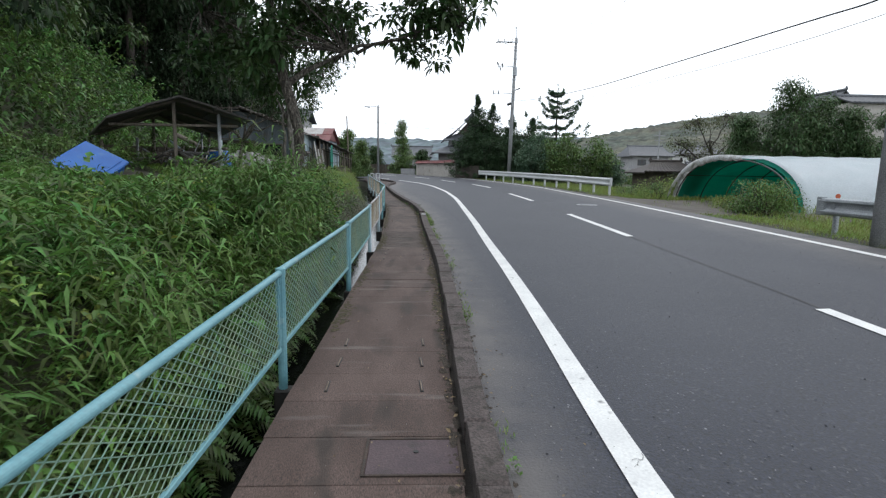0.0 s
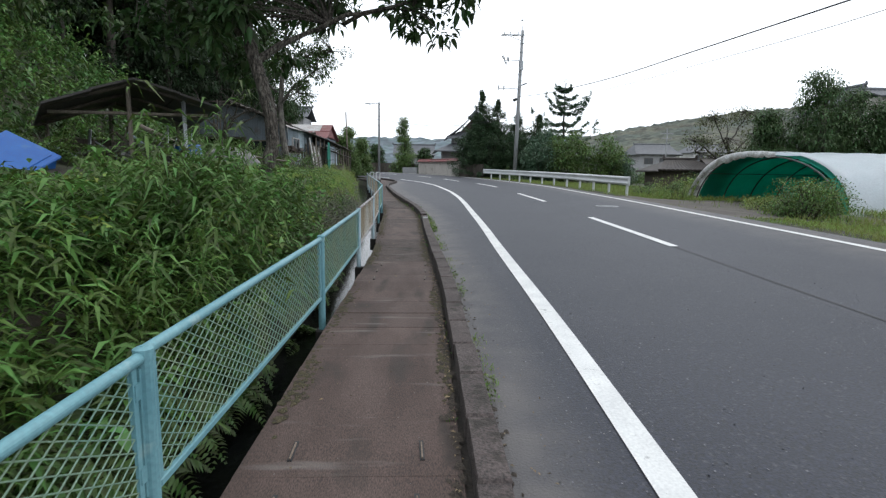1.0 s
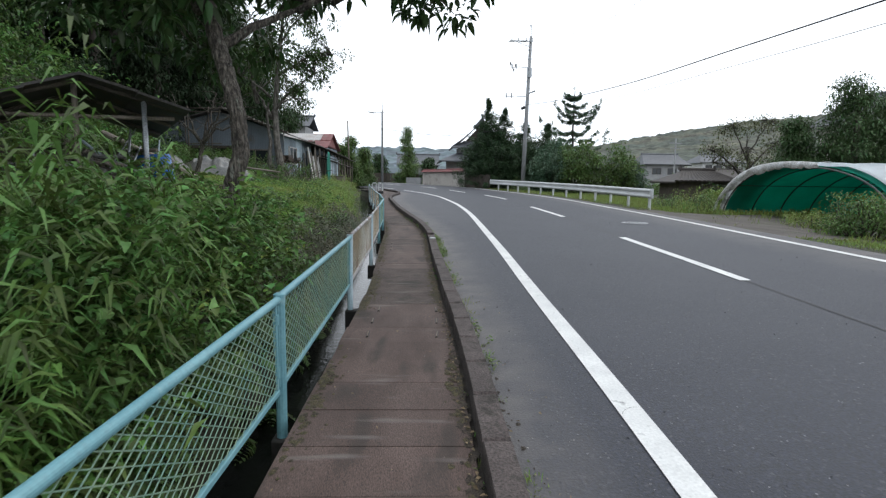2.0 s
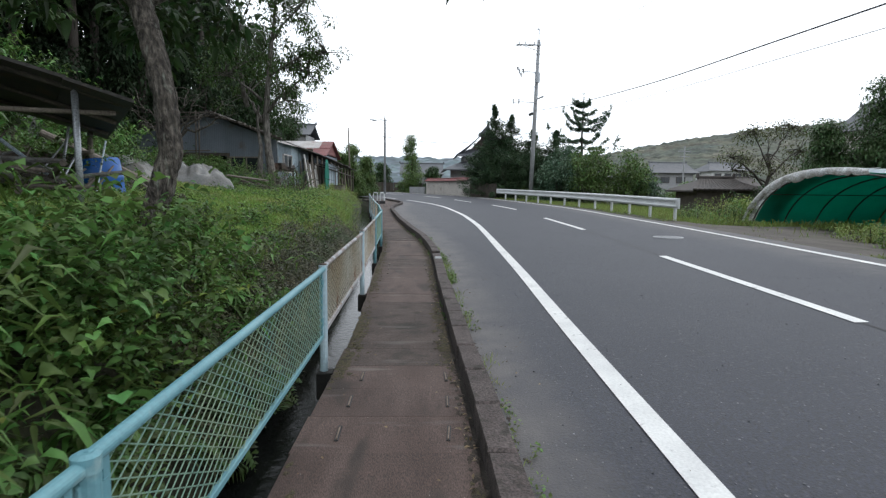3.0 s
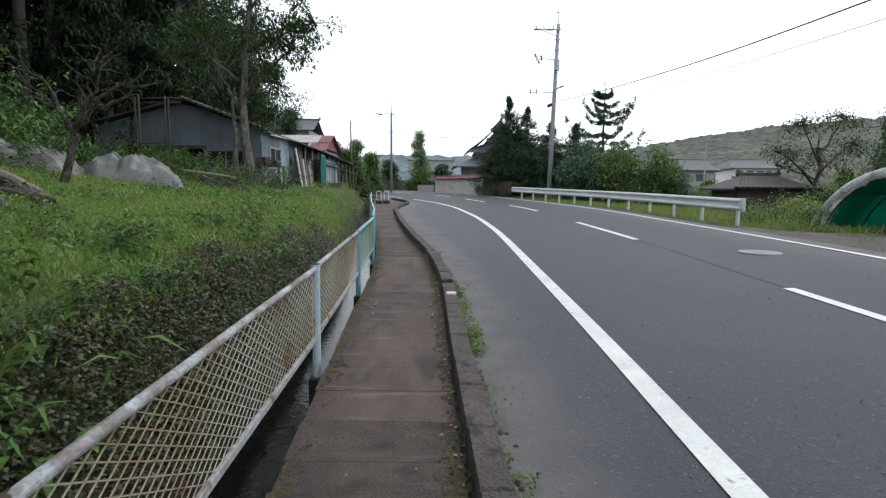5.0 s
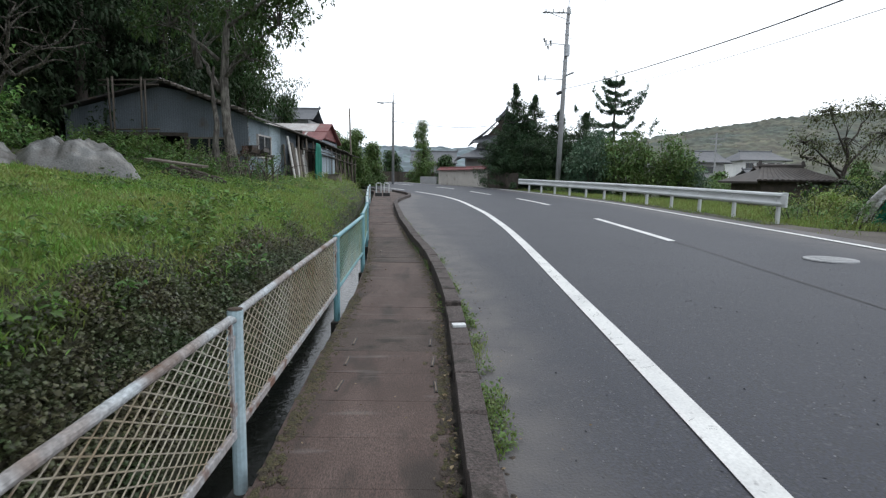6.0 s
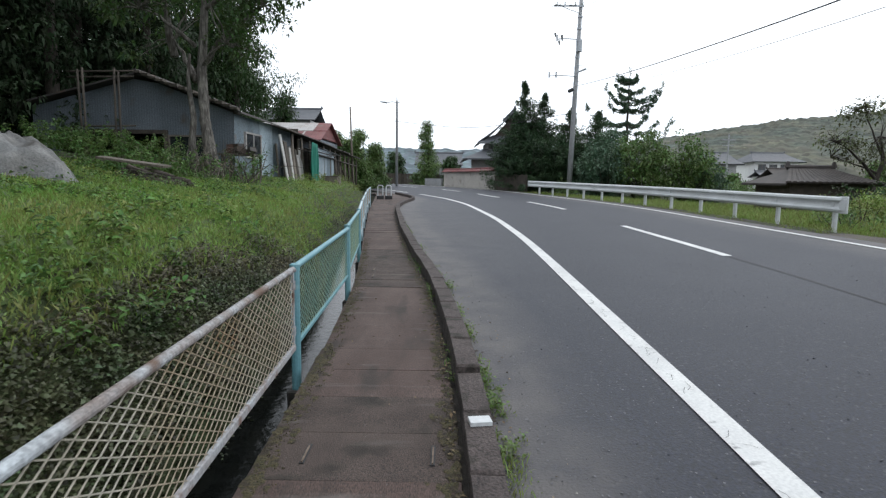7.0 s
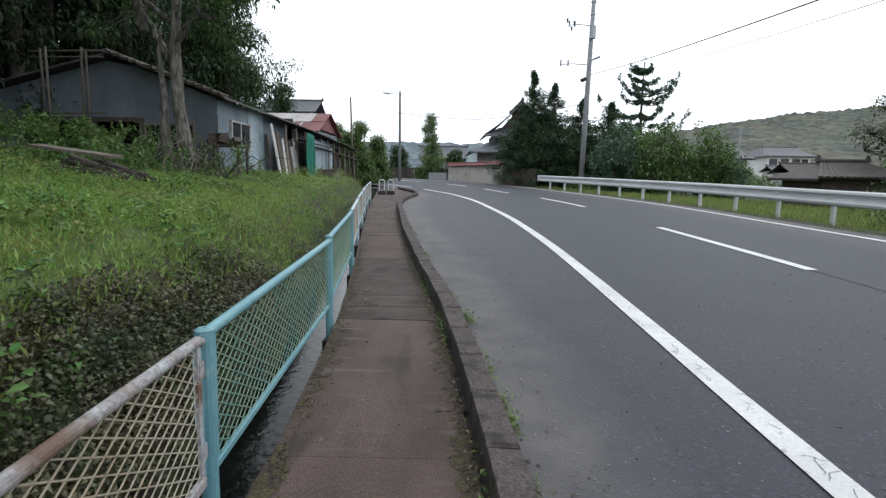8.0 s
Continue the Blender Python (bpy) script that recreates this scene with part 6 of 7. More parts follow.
# shed with red and pale roof behind
shed = thing("shed", "tin shed with a faded red and pale patched roof", "shed")
SX0, SX1, SY0, SY1, SRY = -12.0, -6.6, 43.0, 48.2, 45.5
box("wall", (SX0 + 0.2, SY0 + 0.2, 0.6), (SX1 - 0.2, SY1 - 0.2, 3.5), TIN, shed)
for low, high, sheets in ((0.0, 0.52, ((0.0, 0.24, WHITE_TIN), (0.24, 0.48, WHITE_TIN), (0.48, 0.71, WHITE_TIN), (0.71, 0.77, RED_TIN), (0.77, 0.79, WHITE_TIN), (0.79, 0.86, RED_TIN), (0.86, 1.0, RED_TIN))),
                          (0.5, 1.0, ((0.0, 0.24, WHITE_TIN), (0.24, 0.48, WHITE_TIN), (0.48, 0.7, WHITE_TIN), (0.7, 0.83, WHITE_TIN), (0.83, 0.86, WHITE_TIN), (0.86, 1.0, RED_TIN)))):
    for a, b, mat in sheets:
        xa, xb = SX0 + (SX1 - SX0) * a, SX0 + (SX1 - SX0) * b - 0.012
        lift = 0.03 if low else 0.0
        ya, yb = SY0 - 0.4 + (SRY - SY0 + 0.4) * low, SY0 - 0.4 + (SRY - SY0 + 0.4) * high
        za, zb = 3.35 + 1.1 * low + lift, 3.35 + 1.1 * high + lift
        slab_quad("roof_sheet", [(xa, ya, za), (xb, ya, za), (xb, yb, zb), (xa, yb, zb)], 0.03, mat, shed, "faded red roof sheet" if mat is RED_TIN else "pale roof sheet")
        x = xa + 0.1
        while x < xb - 0.05:
            bm = bmesh.new()
            add_tube(bm, [(x, ya, za + 0.006), (x, yb, zb + 0.006)], 0.012, 6)
            part("batten", bm, mat, shed)
            x += 0.3
slab_quad("roof_back", [(SX0, SRY, 4.46), (SX1, SRY, 4.46), (SX1, SY1 + 0.4, 3.4), (SX0, SY1 + 0.4, 3.4)], 0.05, RED_TIN, shed)
V = [(SX1 - 0.2, SY0 + 0.2, 3.4), (SX1 - 0.2, SY1 - 0.2, 3.4), (SX1 - 0.2, SRY, 4.4), (SX1 - 0.3, SY0 + 0.2, 3.4), (SX1 - 0.3, SY1 - 0.2, 3.4), (SX1 - 0.3, SRY, 4.4)]
hang("gable", mesh_of("gable", V, [(0, 1, 2), (5, 4, 3), (0, 3, 4, 1), (1, 4, 5, 2), (2, 5, 3, 0)], RED_TIN), shed)


def tiled_roof(parent, x0, x1, y0, y1, eave, ridge, along, mat=TILE, hip=0.0, curve=0.12, ribs=True, rise=0.0):
    """Two concave tiled slopes with ribs; along: 'x' or 'y', the ridge's way. hip: how far the ridge stops short of each end."""
    if along == "y":
        a0, a1, c0, c1 = y0, y1, x0, x1
        put = lambda a, c, z: (c, a, z)
    else:
        a0, a1, c0, c1 = x0, x1, y0, y1
        put = lambda a, c, z: (a, c, z)
    mid = (c0 + c1) / 2
    steps = 6
    for side in (c0, c1):
        V, F = [], []
        n = max(4, int((a1 - a0) / 0.28)) if ribs else 4
        for i in range(n * 4 + 1):
            s = i / (n * 4)
            for j in range(steps + 1):
                t = j / steps
                ra, rb = a0 + hip * t, a1 - hip * t
                a = ra + (rb - ra) * s
                z = eave + (ridge - eave) * (t - curve * math.sin(math.pi * t) * 0.6) + rise * (2 * s - 1) ** 4 * (1 - t)
                z += 0.03 * (i % 4 in (1, 2)) if ribs else 0
                V.append(put(a, side + (mid - side) * t, z))
        for i in range(n * 4):
            for j in range(steps):
                q = i * (steps + 1) + j
                F.append((q, q + 1, q + steps + 2, q + steps + 1))
        ob = hang("roof", mesh_of("roof", V, F, mat), parent)
        sol = ob.modifiers.new("thick", "SOLIDIFY")
        sol.thickness = 0.09
    if hip:
        for end, inner in ((a0, a0 + hip), (a1, a1 - hip)):
            V = [put(end, c0, eave), put(end, c1, eave), put(inner, mid, ridge), put(end, c0, eave - 0.1), put(end, c1, eave - 0.1), put(inner, mid, ridge - 0.1)]
            hang("roof", mesh_of("roof", V, [(0, 1, 2), (5, 4, 3), (0, 3, 4, 1), (1, 4, 5, 2), (2, 5, 3, 0)], mat), parent)
    bm = bmesh.new()
    r0, r1 = put(a0 + hip - 0.1, mid, ridge + 0.1), put(a1 - hip + 0.1, mid, ridge + 0.1)
    add_tube(bm, [Vector(r0), Vector(r1)], 0.14, 8)
    for r in (r0, r1):
        add_tube(bm, [Vector(r), Vector(r) + Vector((0, 0, 0.3))], [0.16, 0.06], 8)
    part("ridge_tiles", bm, mat, parent)


def house(label, x0, x1, y0, y1, z0, eave, ridge, along, wall, roof, over=0.7, upper=None, windows=(), hip=0.0, ribs=True, gable=None):
    ob = thing("house", label, "house")
    box("wall", (x0, y0, z0), (x1, y1, eave + 0.1), wall, ob)
    tiled_roof(ob, x0 - over, x1 + over, y0 - over, y1 + over, eave, ridge, along, roof, hip, ribs=ribs)
    if gable:
        if along == "y":
            V = [(x0, y0, eave), (x1, y0, eave), ((x0 + x1) / 2, y0, ridge - 0.35), (x0, y0 + 0.12, eave), (x1, y0 + 0.12, eave), ((x0 + x1) / 2, y0 + 0.12, ridge - 0.35)]
        else:
            V = [(x0, y0, eave), (x0, y1, eave), (x0, (y0 + y1) / 2, ridge - 0.35), (x0 + 0.12, y0, eave), (x0 + 0.12, y1, eave), (x0 + 0.12, (y0 + y1) / 2, ridge - 0.35)]
        hang("gable", mesh_of("gable", V, [(0, 1, 2), (5, 4, 3), (0, 3, 4, 1), (1, 4, 5, 2), (2, 5, 3, 0)], gable), ob)
    for o, w, h in windows:
        window(ob, o, (1, 0, 0), w, h, OLD_WOOD, 2)
    return ob


# two-storey house at the bend
big = house("two-storey farmhouse with dark tiled gable roof behind a wall", 3.7, 8.0, 63.5, 71, 0.5, 4.75, 7.4, "y", GREY_PLASTER, TILE, 0.9, windows=[((4.2, 63.46, 3.6), 1.6, 1.0), ((6.1, 63.46, 3.6), 1.5, 1.0)], gable=OLD_WOOD)
box("lower_wall", (2.2, 61.8, 0.5), (10.5, 63.4, 3.3), GREY_PLASTER, big)
slab_quad("lower_roof", [(1.4, 60.9, 3.2), (10.8, 60.9, 3.2), (8.3, 63.45, 4.1), (3.4, 63.45, 4.1)], 0.12, TILE, big, "grey tiled skirt roof")
slab_quad("lower_roof", [(1.4, 60.9, 3.2), (3.4, 63.45, 4.1), (3.4, 71, 4.1), (1.4, 72, 3.2)], 0.12, TILE, big, "grey tiled skirt roof")
slab_quad("gable_skirt", [(2.7, 62.3, 4.6), (9.0, 62.3, 4.6), (7.6, 63.6, 5.35), (4.1, 63.6, 5.35)], 0.1, TILE, big, "tiled skirt under the gable")
# plastered wall with red coping along the bend
wall_line = [Vector((3.55, 54.2, 0)), Vector((2.6, 57.4, 0)), Vector((1.3, 60.6, 0)), Vector((-0.15, 63.4, 0))]
garden_wall = thing("garden_wall", "cream plastered garden wall with red tiled coping", "wall")
for a, b in zip(wall_line, wall_line[1:]):
    d = (b - a)
    m = basis((a.x, a.y, 0.3), d, (0, 0, 1))
    box("wall_panel", (0, -0.09, 0), (d.length, 0.09, 1.72), PLASTER, garden_wall, "", m)
    bm = bmesh.new()
    for s in (-1, 1):
        n = int(d.length / 0.25)
        for i in range(n):
            x0 = d.length * i / n
            q = basis((x0 + 0.125, s * 0.17, 1.83), (1, 0, 0), (0, s * 0.55, 0.83))
            add_box(bm, (-0.115, -0.18, -0.02), (0.115, 0.18, 0.03), q)
    add_tube(bm, [(0, 0, 1.97), (d.length, 0, 1.97)], 0.07, 6)
    part("coping", bm, RED_TILE, garden_wall, "red tile coping", m)
board_fence = thing("board_fence", "dark weathered vertical board fence", "fence")
for i in range(17):
    t = i / 17
    x, y = 3.6 + 1.9 * t, 54.0 - 3.2 * t
    box("board", (-0.1, -0.015, 0.3), (0.1, 0.015, 1.75 + random.uniform(-0.05, 0.05)), OLD_WOOD, board_fence, "", pose(x, y, 0, 0, 0, -59))
low_wall = thing("low_wall", "low pale concrete wall along the outside of the bend", "wall")
for a, b in (((-0.4, 64.2), (-2.0, 67.0)),):
    d = Vector((b[0] - a[0], b[1] - a[1], 0))
    box("wall_panel", (0, -0.08, 0), (d.length - 0.02, 0.08, 0.95), CONCRETE, low_wall, "", basis((a[0], a[1], 0.5), d, (0, 0, 1)))
dark_fence = thing("board_fence", "dark board fence at the far side of the bend", "fence")
for i in range(22):
    box("board", (-0.2, -0.02, 0.5), (0.2, 0.02, 2.0 + random.uniform(-0.05, 0.05)), OLD_WOOD, dark_fence, "", pose(-9.8 + 0.42 * i, 80 - 0.05 * i, 0))
house("small tiled house beyond the bend", -3.5, 1.5, 86, 92, 0.3, 3.2, 4.8, "x", GREY_PLASTER, TILE, 0.6, ribs=False)
house("dark upper house behind the sheds", -18.8, -14.2, 72, 77, 3.0, 7.2, 8.6, "x", GREY_PLASTER, TILE, 0.6, ribs=False)
forest_tree(-2.2, 78, 7.2, 2.0, LIGHT_LEAF, "tall slender leafy tree beyond the bend", 0.05, 1.1, 0.2)
forest_tree(-6.5, 84, 4.0, 2.2, TREE_LEAF, "dark rounded tree beyond the bend", 0.05, 1.0)
forest_tree(0.4, 82, 3.6, 1.8, TREE_LEAF, "small dark tree beyond the bend", 0.05, 0.9)
forest_tree(-9.8, 70, 4.2, 2.2, LIGHT_LEAF, "leafy tree at the end of the path", 0.05, 1.2, 0.2)

# low brown-roofed shed in the field, village beyond
low = house("low dark shed with a brown tiled roof in the field", 16.3, 20.0, 39.6, 42.6, -1.0, 1.4, 2.1, "x", OLD_WOOD, BROWN_TILE, 0.5, hip=1.3)
house("white two-storey village house with grey roof", 52.6, 60.0, 110, 116, -1, 5.1, 6.7, "x", WHITE_WALL, TILE, 0.9, windows=[((53.2, 109.96, 3.5), 1.3, 1.2), ((55.1, 109.96, 3.5), 1.3, 1.2), ((57.0, 109.96, 3.5), 1.3, 1.2), ((58.6, 109.96, 3.5), 1.0, 1.2)], hip=1.8, ribs=False)
house("low white outbuilding before the village house", 51.5, 58.0, 105, 108.5, -1, 2.5, 3.4, "x", WHITE_WALL, TILE, 0.5, ribs=False)
house("grey village house with tiled roof", 39.6, 46.4, 104, 110, -1, 4.4, 6.3, "x", GREY_PLASTER, TILE, 0.9, windows=[((40.6, 103.96, 2.7), 1.6, 1.1), ((43.4, 103.96, 2.7), 1.6, 1.1)], hip=1.0, ribs=False)
house("low village house with brown roof", 49, 53, 96, 101, -1, 2.2, 3.6, "x", GREY_PLASTER, BROWN_TILE, 0.7, ribs=False)
house("village house with grey roof", 30, 37, 112, 118, -1, 3.6, 5.4, "x", GREY_PLASTER, TILE, 0.8, ribs=False)
house("white plastered storehouse with tiled ridge behind the trees", 26.4, 34, 34, 36.4, -0.8, 5.7, 6.2, "x", PLASTER, TILE, 0.25)
house("large white farmhouse with tiled gable roof", 37.2, 42.0, 53, 56.5, -0.8, 6.7, 9.2, "y", PLASTER, TILE, 0.8, gable=GREY_PLASTER)
for x, y, h, r in ((60, 92, 4.0, 3.0), (68, 95, 4.6, 3.4), (77, 96, 4.6, 3.4), (40, 92, 2.2, 2.4)):
    forest_tree(x, y, h, r, LIGHT_LEAF, "leafy tree among the village fields", 0.05, 0.7, 0.5)
for x, y, r, h in ((21.5, 58, 2.0, 1.15), (25.0, 61, 2.2, 1.2), (28.5, 60, 2.0, 1.1), (31.5, 63, 2.3, 1.3), (35.5, 64, 2.2, 1.2), (39.5, 66, 2.4, 1.3), (44.0, 70, 2.6, 1.4)):
    shrub(x, y, -0.7, (r, r * 0.8, h), LIGHT_LEAF if int(x) % 2 else WEED, "yellow-green bush at the edge of the village fields", 70, 40, 0.24, 0.1)
pole_v = thing("utility_pole", "distant grey utility pole among the houses", "utility pole", pose(41.0, 96, -1))
bm = bmesh.new()
add_tube(bm, [(0, 0, -0.3), (0, 0, 9.5)], [0.16, 0.1], 8)
add_box(bm, (-1, -0.1, 8.6), (1, 0.1, 8.75))
add_box(bm, (-0.8, -0.1, 7.8), (0.8, 0.1, 7.92))
part("shaft", bm, CONCRETE, pole_v)

# ---- greenhouse ----
green = thing("greenhouse", "white film tunnel greenhouse lined with green shade net", "greenhouse")
GX0, GY0, GY1, GZ, GH = 12.6, 18.4, 27.7, -0.25, 2.3


def arch(t, grow=0.0):
    a = math.pi * t
    c, s = math.cos(a), math.sin(a)
    y = (GY0 + GY1) / 2 - ((GY1 - GY0) / 2 + grow) * math.copysign(abs(c) ** 0.9, c)
    return y, GZ + (GH + grow) * abs(s) ** (0.8 if t < 0.5 else 0.8 + 0.9 * (t - 0.5))


def shell(name, x0, x1, t0, t1, mat, grow, nx, label="", ragged=0.0):
    V, F = [], []
    nt = 36
    for i in range(nx + 1):
        for j in range(nt + 1):
            t = t0 + (t1 - t0) * j / nt
            y, z = arch(t, grow)
            x = x0 + (x1 - x0) * i / nx
            sag = -0.05 * abs(math.sin(math.pi * (x - GX0) / 1.25)) * (1 if i else 0)
            if i == 0:
                x += ragged * (0.5 + 0.5 * math.sin(j * 1.7) * math.sin(j * 0.6))
            V.append((x, y, z + sag))
    for i in range(nx):
        for j in range(nt):
            a = i * (nt + 1) + j
            F.append((a, a + 1, a + nt + 2, a + nt + 1))
    ob = hang(name, mesh_of(name, V, F, mat, True), green, label)
    ob.modifiers.new("thick", "SOLIDIFY").thickness = 0.006
    return ob


shell("film", GX0 + 0.35, GX0 + 26, 0.0, 1.0, FILM, 0.06, 60, "taut white plastic film")
shell("torn_film", GX0 - 0.1, GX0 + 1.2, 0.48, 0.97, TORN, 0.09, 8, "loose torn grey film at the open end", 0.5)
V, F = [], []
for j in range(61):
    t = 0.4 + 0.57 * j / 60
    y, z = arch(t, 0.08)
    drop = (0.16 + 0.3 * math.sin(math.pi * j / 60) ** 0.6) * (0.7 + 0.35 * noise.noise((j * 0.23, 0, 5)) + 0.25 * noise.noise((j * 0.9, 3, 1)))
    for k in range(7):
        q = k / 6
        V.append((GX0 - 0.14 - 0.07 * math.sin(math.pi * q) + 0.045 * noise.noise((j * 0.5, q * 2.5, 9)) * (0.3 + q), y - 0.1 * q * math.cos(math.pi * t), max(GZ + 0.05, z - drop * q)))
for j in range(60):
    for k in range(6):
        a = j * 7 + k
        F.append((a, a + 1, a + 8, a + 7))
flap = hang("film_flap", mesh_of("film_flap", V, F, TORN, True), green, "torn pale film hanging over the open end")
flap.modifiers.new("thick", "SOLIDIFY").thickness = 0.005
shell("net", GX0 + 0.25, GX0 + 24, 0.0, 1.0, GREEN_NET, -0.05, 40, "green shade net lining")
for i in range(16):
    x = GX0 + 0.15 + i * 1.25
    bm = bmesh.new()
    add_tube(bm, [(x, *arch(j / 28, -0.1)) for j in range(29)], 0.03, 6)
    part("hoop", bm, HOOP, green)
for t in (0.25, 0.5, 0.75):
    tube("purlin", [(GX0 + 0.1, *arch(t, -0.14)), (GX0 + 20, *arch(t, -0.14))], 0.02, HOOP, green, "", 6)
slab_quad("net_end", [(GX0 + 14, GY0, GZ), (GX0 + 14, GY1, GZ), (GX0 + 14.02, GY1 - 1, GZ + 1.6), (GX0 + 14.02, GY0 + 1, GZ + 1.6)], 0.01, GREEN_NET, green)

# ---- open shed on the bank ----
pole_shed = thing("open_shed", "ramshackle open shed with a sagging dark sheet roof on poles", "shed")
SA, SE, SN = Vector((-6.6, 11.2, 0)), Vector((0.804, 0.594, 0)), Vector((-0.594, 0.804, 0))


def sp(a, b, z):
    p = SA + SE * a + SN * b
    return (p.x, p.y, z)


for nm, pts in (("roof", [sp(0.55, -0.3, 2.28), sp(1.25, -0.3, 2.55), sp(1.25, 2.1, 2.3), sp(0.55, 2.1, 2.02)]), ("roof", [sp(1.22, -0.25, 2.56), sp(1.9, -0.25, 2.8), sp(1.9, 2.1, 2.5), sp(1.22, 2.1, 2.3)]), ("roof", [sp(1.9, -0.25, 2.8), sp(2.65, -0.25, 2.62), sp(2.65, 2.1, 2.32), sp(1.9, 2.1, 2.5)]), ("roof", [sp(2.62, -0.32, 2.6), sp(3.35, -0.32, 2.4), sp(3.35, 2.1, 2.1), sp(2.62, 2.1, 2.32)])):
    slab_quad(nm, pts, 0.04, DARK_TIN, pole_shed, "dark weathered sheet roofing")
for a, b, top in ((1.85, 0.05, 2.7), (2.75, 0.0, 2.5), (0.75, 1.9, 2.05), (3.1, 1.9, 2.15), (1.85, 1.9, 2.45)):
    tube("post", [sp(a + random.uniform(-0.05, 0.05), b, 0.8), sp(a, b, top)], 0.04, WOOD if b else GALV, pole_shed, "", 8)
tube("beam", [sp(0.6, 0.0, 2.26), sp(1.9, 0.0, 2.72)], 0.04, OLD_WOOD, pole_shed)
tube("beam", [sp(1.9, 0.0, 2.72), sp(3.3, 0.0, 2.36)], 0.04, OLD_WOOD, pole_shed)
tube("beam", [sp(0.65, 0.1, 2.16), sp(3.2, 0.1, 2.26)], 0.03, WOOD, pole_shed)
tube("beam", [sp(2.9, 0.0, 1.75), sp(2.9, 1.9, 1.8)], 0.03, WOOD, pole_shed)
for b in (0.8, 1.6):
    tube("rafter", [sp(0.6, b, 2.2 - 0.12 * b), sp(1.9, b, 2.7 - 0.12 * b)], 0.03, OLD_WOOD, pole_shed)
    tube("rafter", [sp(1.9, b, 2.7 - 0.12 * b), sp(3.3, b, 2.3 - 0.12 * b)], 0.03, OLD_WOOD, pole_shed)
box("back_board", (0, 0, 0), (2.4, 0.05, 0.8), OLD_WOOD, pole_shed, "", basis(sp(0.7, 1.95, 1.0), SE, (0, 0, 1)))
for i in range(20):
    a = random.uniform(1.2, 3.0)
    tube("stored_pole", [sp(a, 0.2 + random.random() * 0.5, 1.1), sp(a + random.uniform(-0.9, 0.9), 1.0 + random.random() * 0.7, random.uniform(1.6, 2.2))], random.uniform(0.012, 0.03), random.choice([WOOD, GALV, FADED_TIN]), pole_shed, "", 6)
firewood = thing("wood_stack", "heap of split branches and boards under the shed", "wood pile", pose(*sp(1.9, 0.5, 1.1)))
for i in range(44):
    p = Vector((random.uniform(-0.9, 1.1), random.uniform(-0.5, 0.5), random.uniform(0.05, 0.55)))
    d = Vector((random.uniform(-1, 1), random.uniform(-1, 1), random.uniform(-0.25, 0.25))).normalized() * random.uniform(0.3, 0.6)
    tube("branch", [p - d, p + d], random.uniform(0.012, 0.04), random.choice([WOOD, BARK, OLD_WOOD, NET_GREY]), firewood, "", 6)

drum = thing("drum", "blue plastic drum standing tilted beneath the shed roof", "drum", pose(-4.84, 14.25, 0.84, 3, -6, 0))
bm = bmesh.new()
prof = [(0.26, 0.0), (0.285, 0.03), (0.29, 0.26), (0.305, 0.29), (0.29, 0.32), (0.29, 0.56), (0.305, 0.59), (0.29, 0.62), (0.285, 0.84), (0.27, 0.88), (0.25, 0.89), (0.24, 0.87)]
add_tube(bm, [(0, 0, z) for _, z in prof], [r for r, _ in prof], 28)
part("body", bm, BLUE, drum, "", None, True)
box("label", (-0.05, -0.297, 0.1), (0.08, -0.288, 0.24), WHITE, drum, "small pale label")
bm = bmesh.new()
bmesh.ops.create_cone(bm, cap_ends=True, segments=14, radius1=0.04, radius2=0.035, depth=0.03, matrix=pose(0.12, 0.05, 0.89))
part("cap", bm, BLACK, drum)

# blue container half hidden on the slope
tub = thing("blue_container", "blue plastic container lying tilted in the weeds", "container", pose(-5.6, 9.85, 1.12, 26, 27, 6))
bm = bmesh.new()
add_box(bm, (-0.36, -0.46, -0.14), (0.36, 0.46, 0.3), None, 0.03)
part("body", bm, BLUE, tub)
bm = bmesh.new()
add_box(bm, (-0.39, -0.49, 0.3), (0.39, 0.49, 0.35), None, 0.015)
add_box(bm, (-0.3, -0.4, 0.35), (0.3, 0.4, 0.362), None, 0.005)
part("lid", bm, BLUE, tub)
for x in (-0.18, 0.0, 0.18):
    box("rib", (x - 0.015, -0.48, 0.03), (x + 0.015, -0.46, 0.29), BLUE, tub)


def heap(name, label, category, x, y, rx, ry, h, mat, seed):
    V, F = [], []
    n, k = 72, 24
    for j in range(k + 1):
        t = j / k
        for i in range(n):
            a = 2 * math.pi * i / n
            r = t ** 0.8 * (1 + 0.12 * math.sin(3 * a + seed) + 0.06 * math.sin(7 * a + 2 * seed))
            px, py = x + rx * r * math.cos(a), y + ry * r * math.sin(a)
            lump = h * (1 - t ** 2.6) ** 0.7 * (0.8 + 0.25 * math.sin(2.1 * px + seed) * math.sin(2.6 * py) + 0.6 * (0.35 - 1.6 * abs(noise.noise((1.6 * px, 1.6 * py, seed)))) + 0.32 * (0.4 - 1.8 * abs(noise.noise((4.5 * px, 4 * py, seed + 4)))) + 0.04 * noise.noise((13 * px, 12 * py, seed)))
            V.append((px, py, float(ground_z(px, py)) - 0.04 + max(0, lump)))
    for j in range(k):
        for i in range(n):
            F.append((j * n + i, j * n + (i + 1) % n, (j + 1) * n + (i + 1) % n, (j + 1) * n + i))
    ob = hang(name, mesh_of(name, V, F, mat, True), None, label)
    return tagged(ob, "", category)


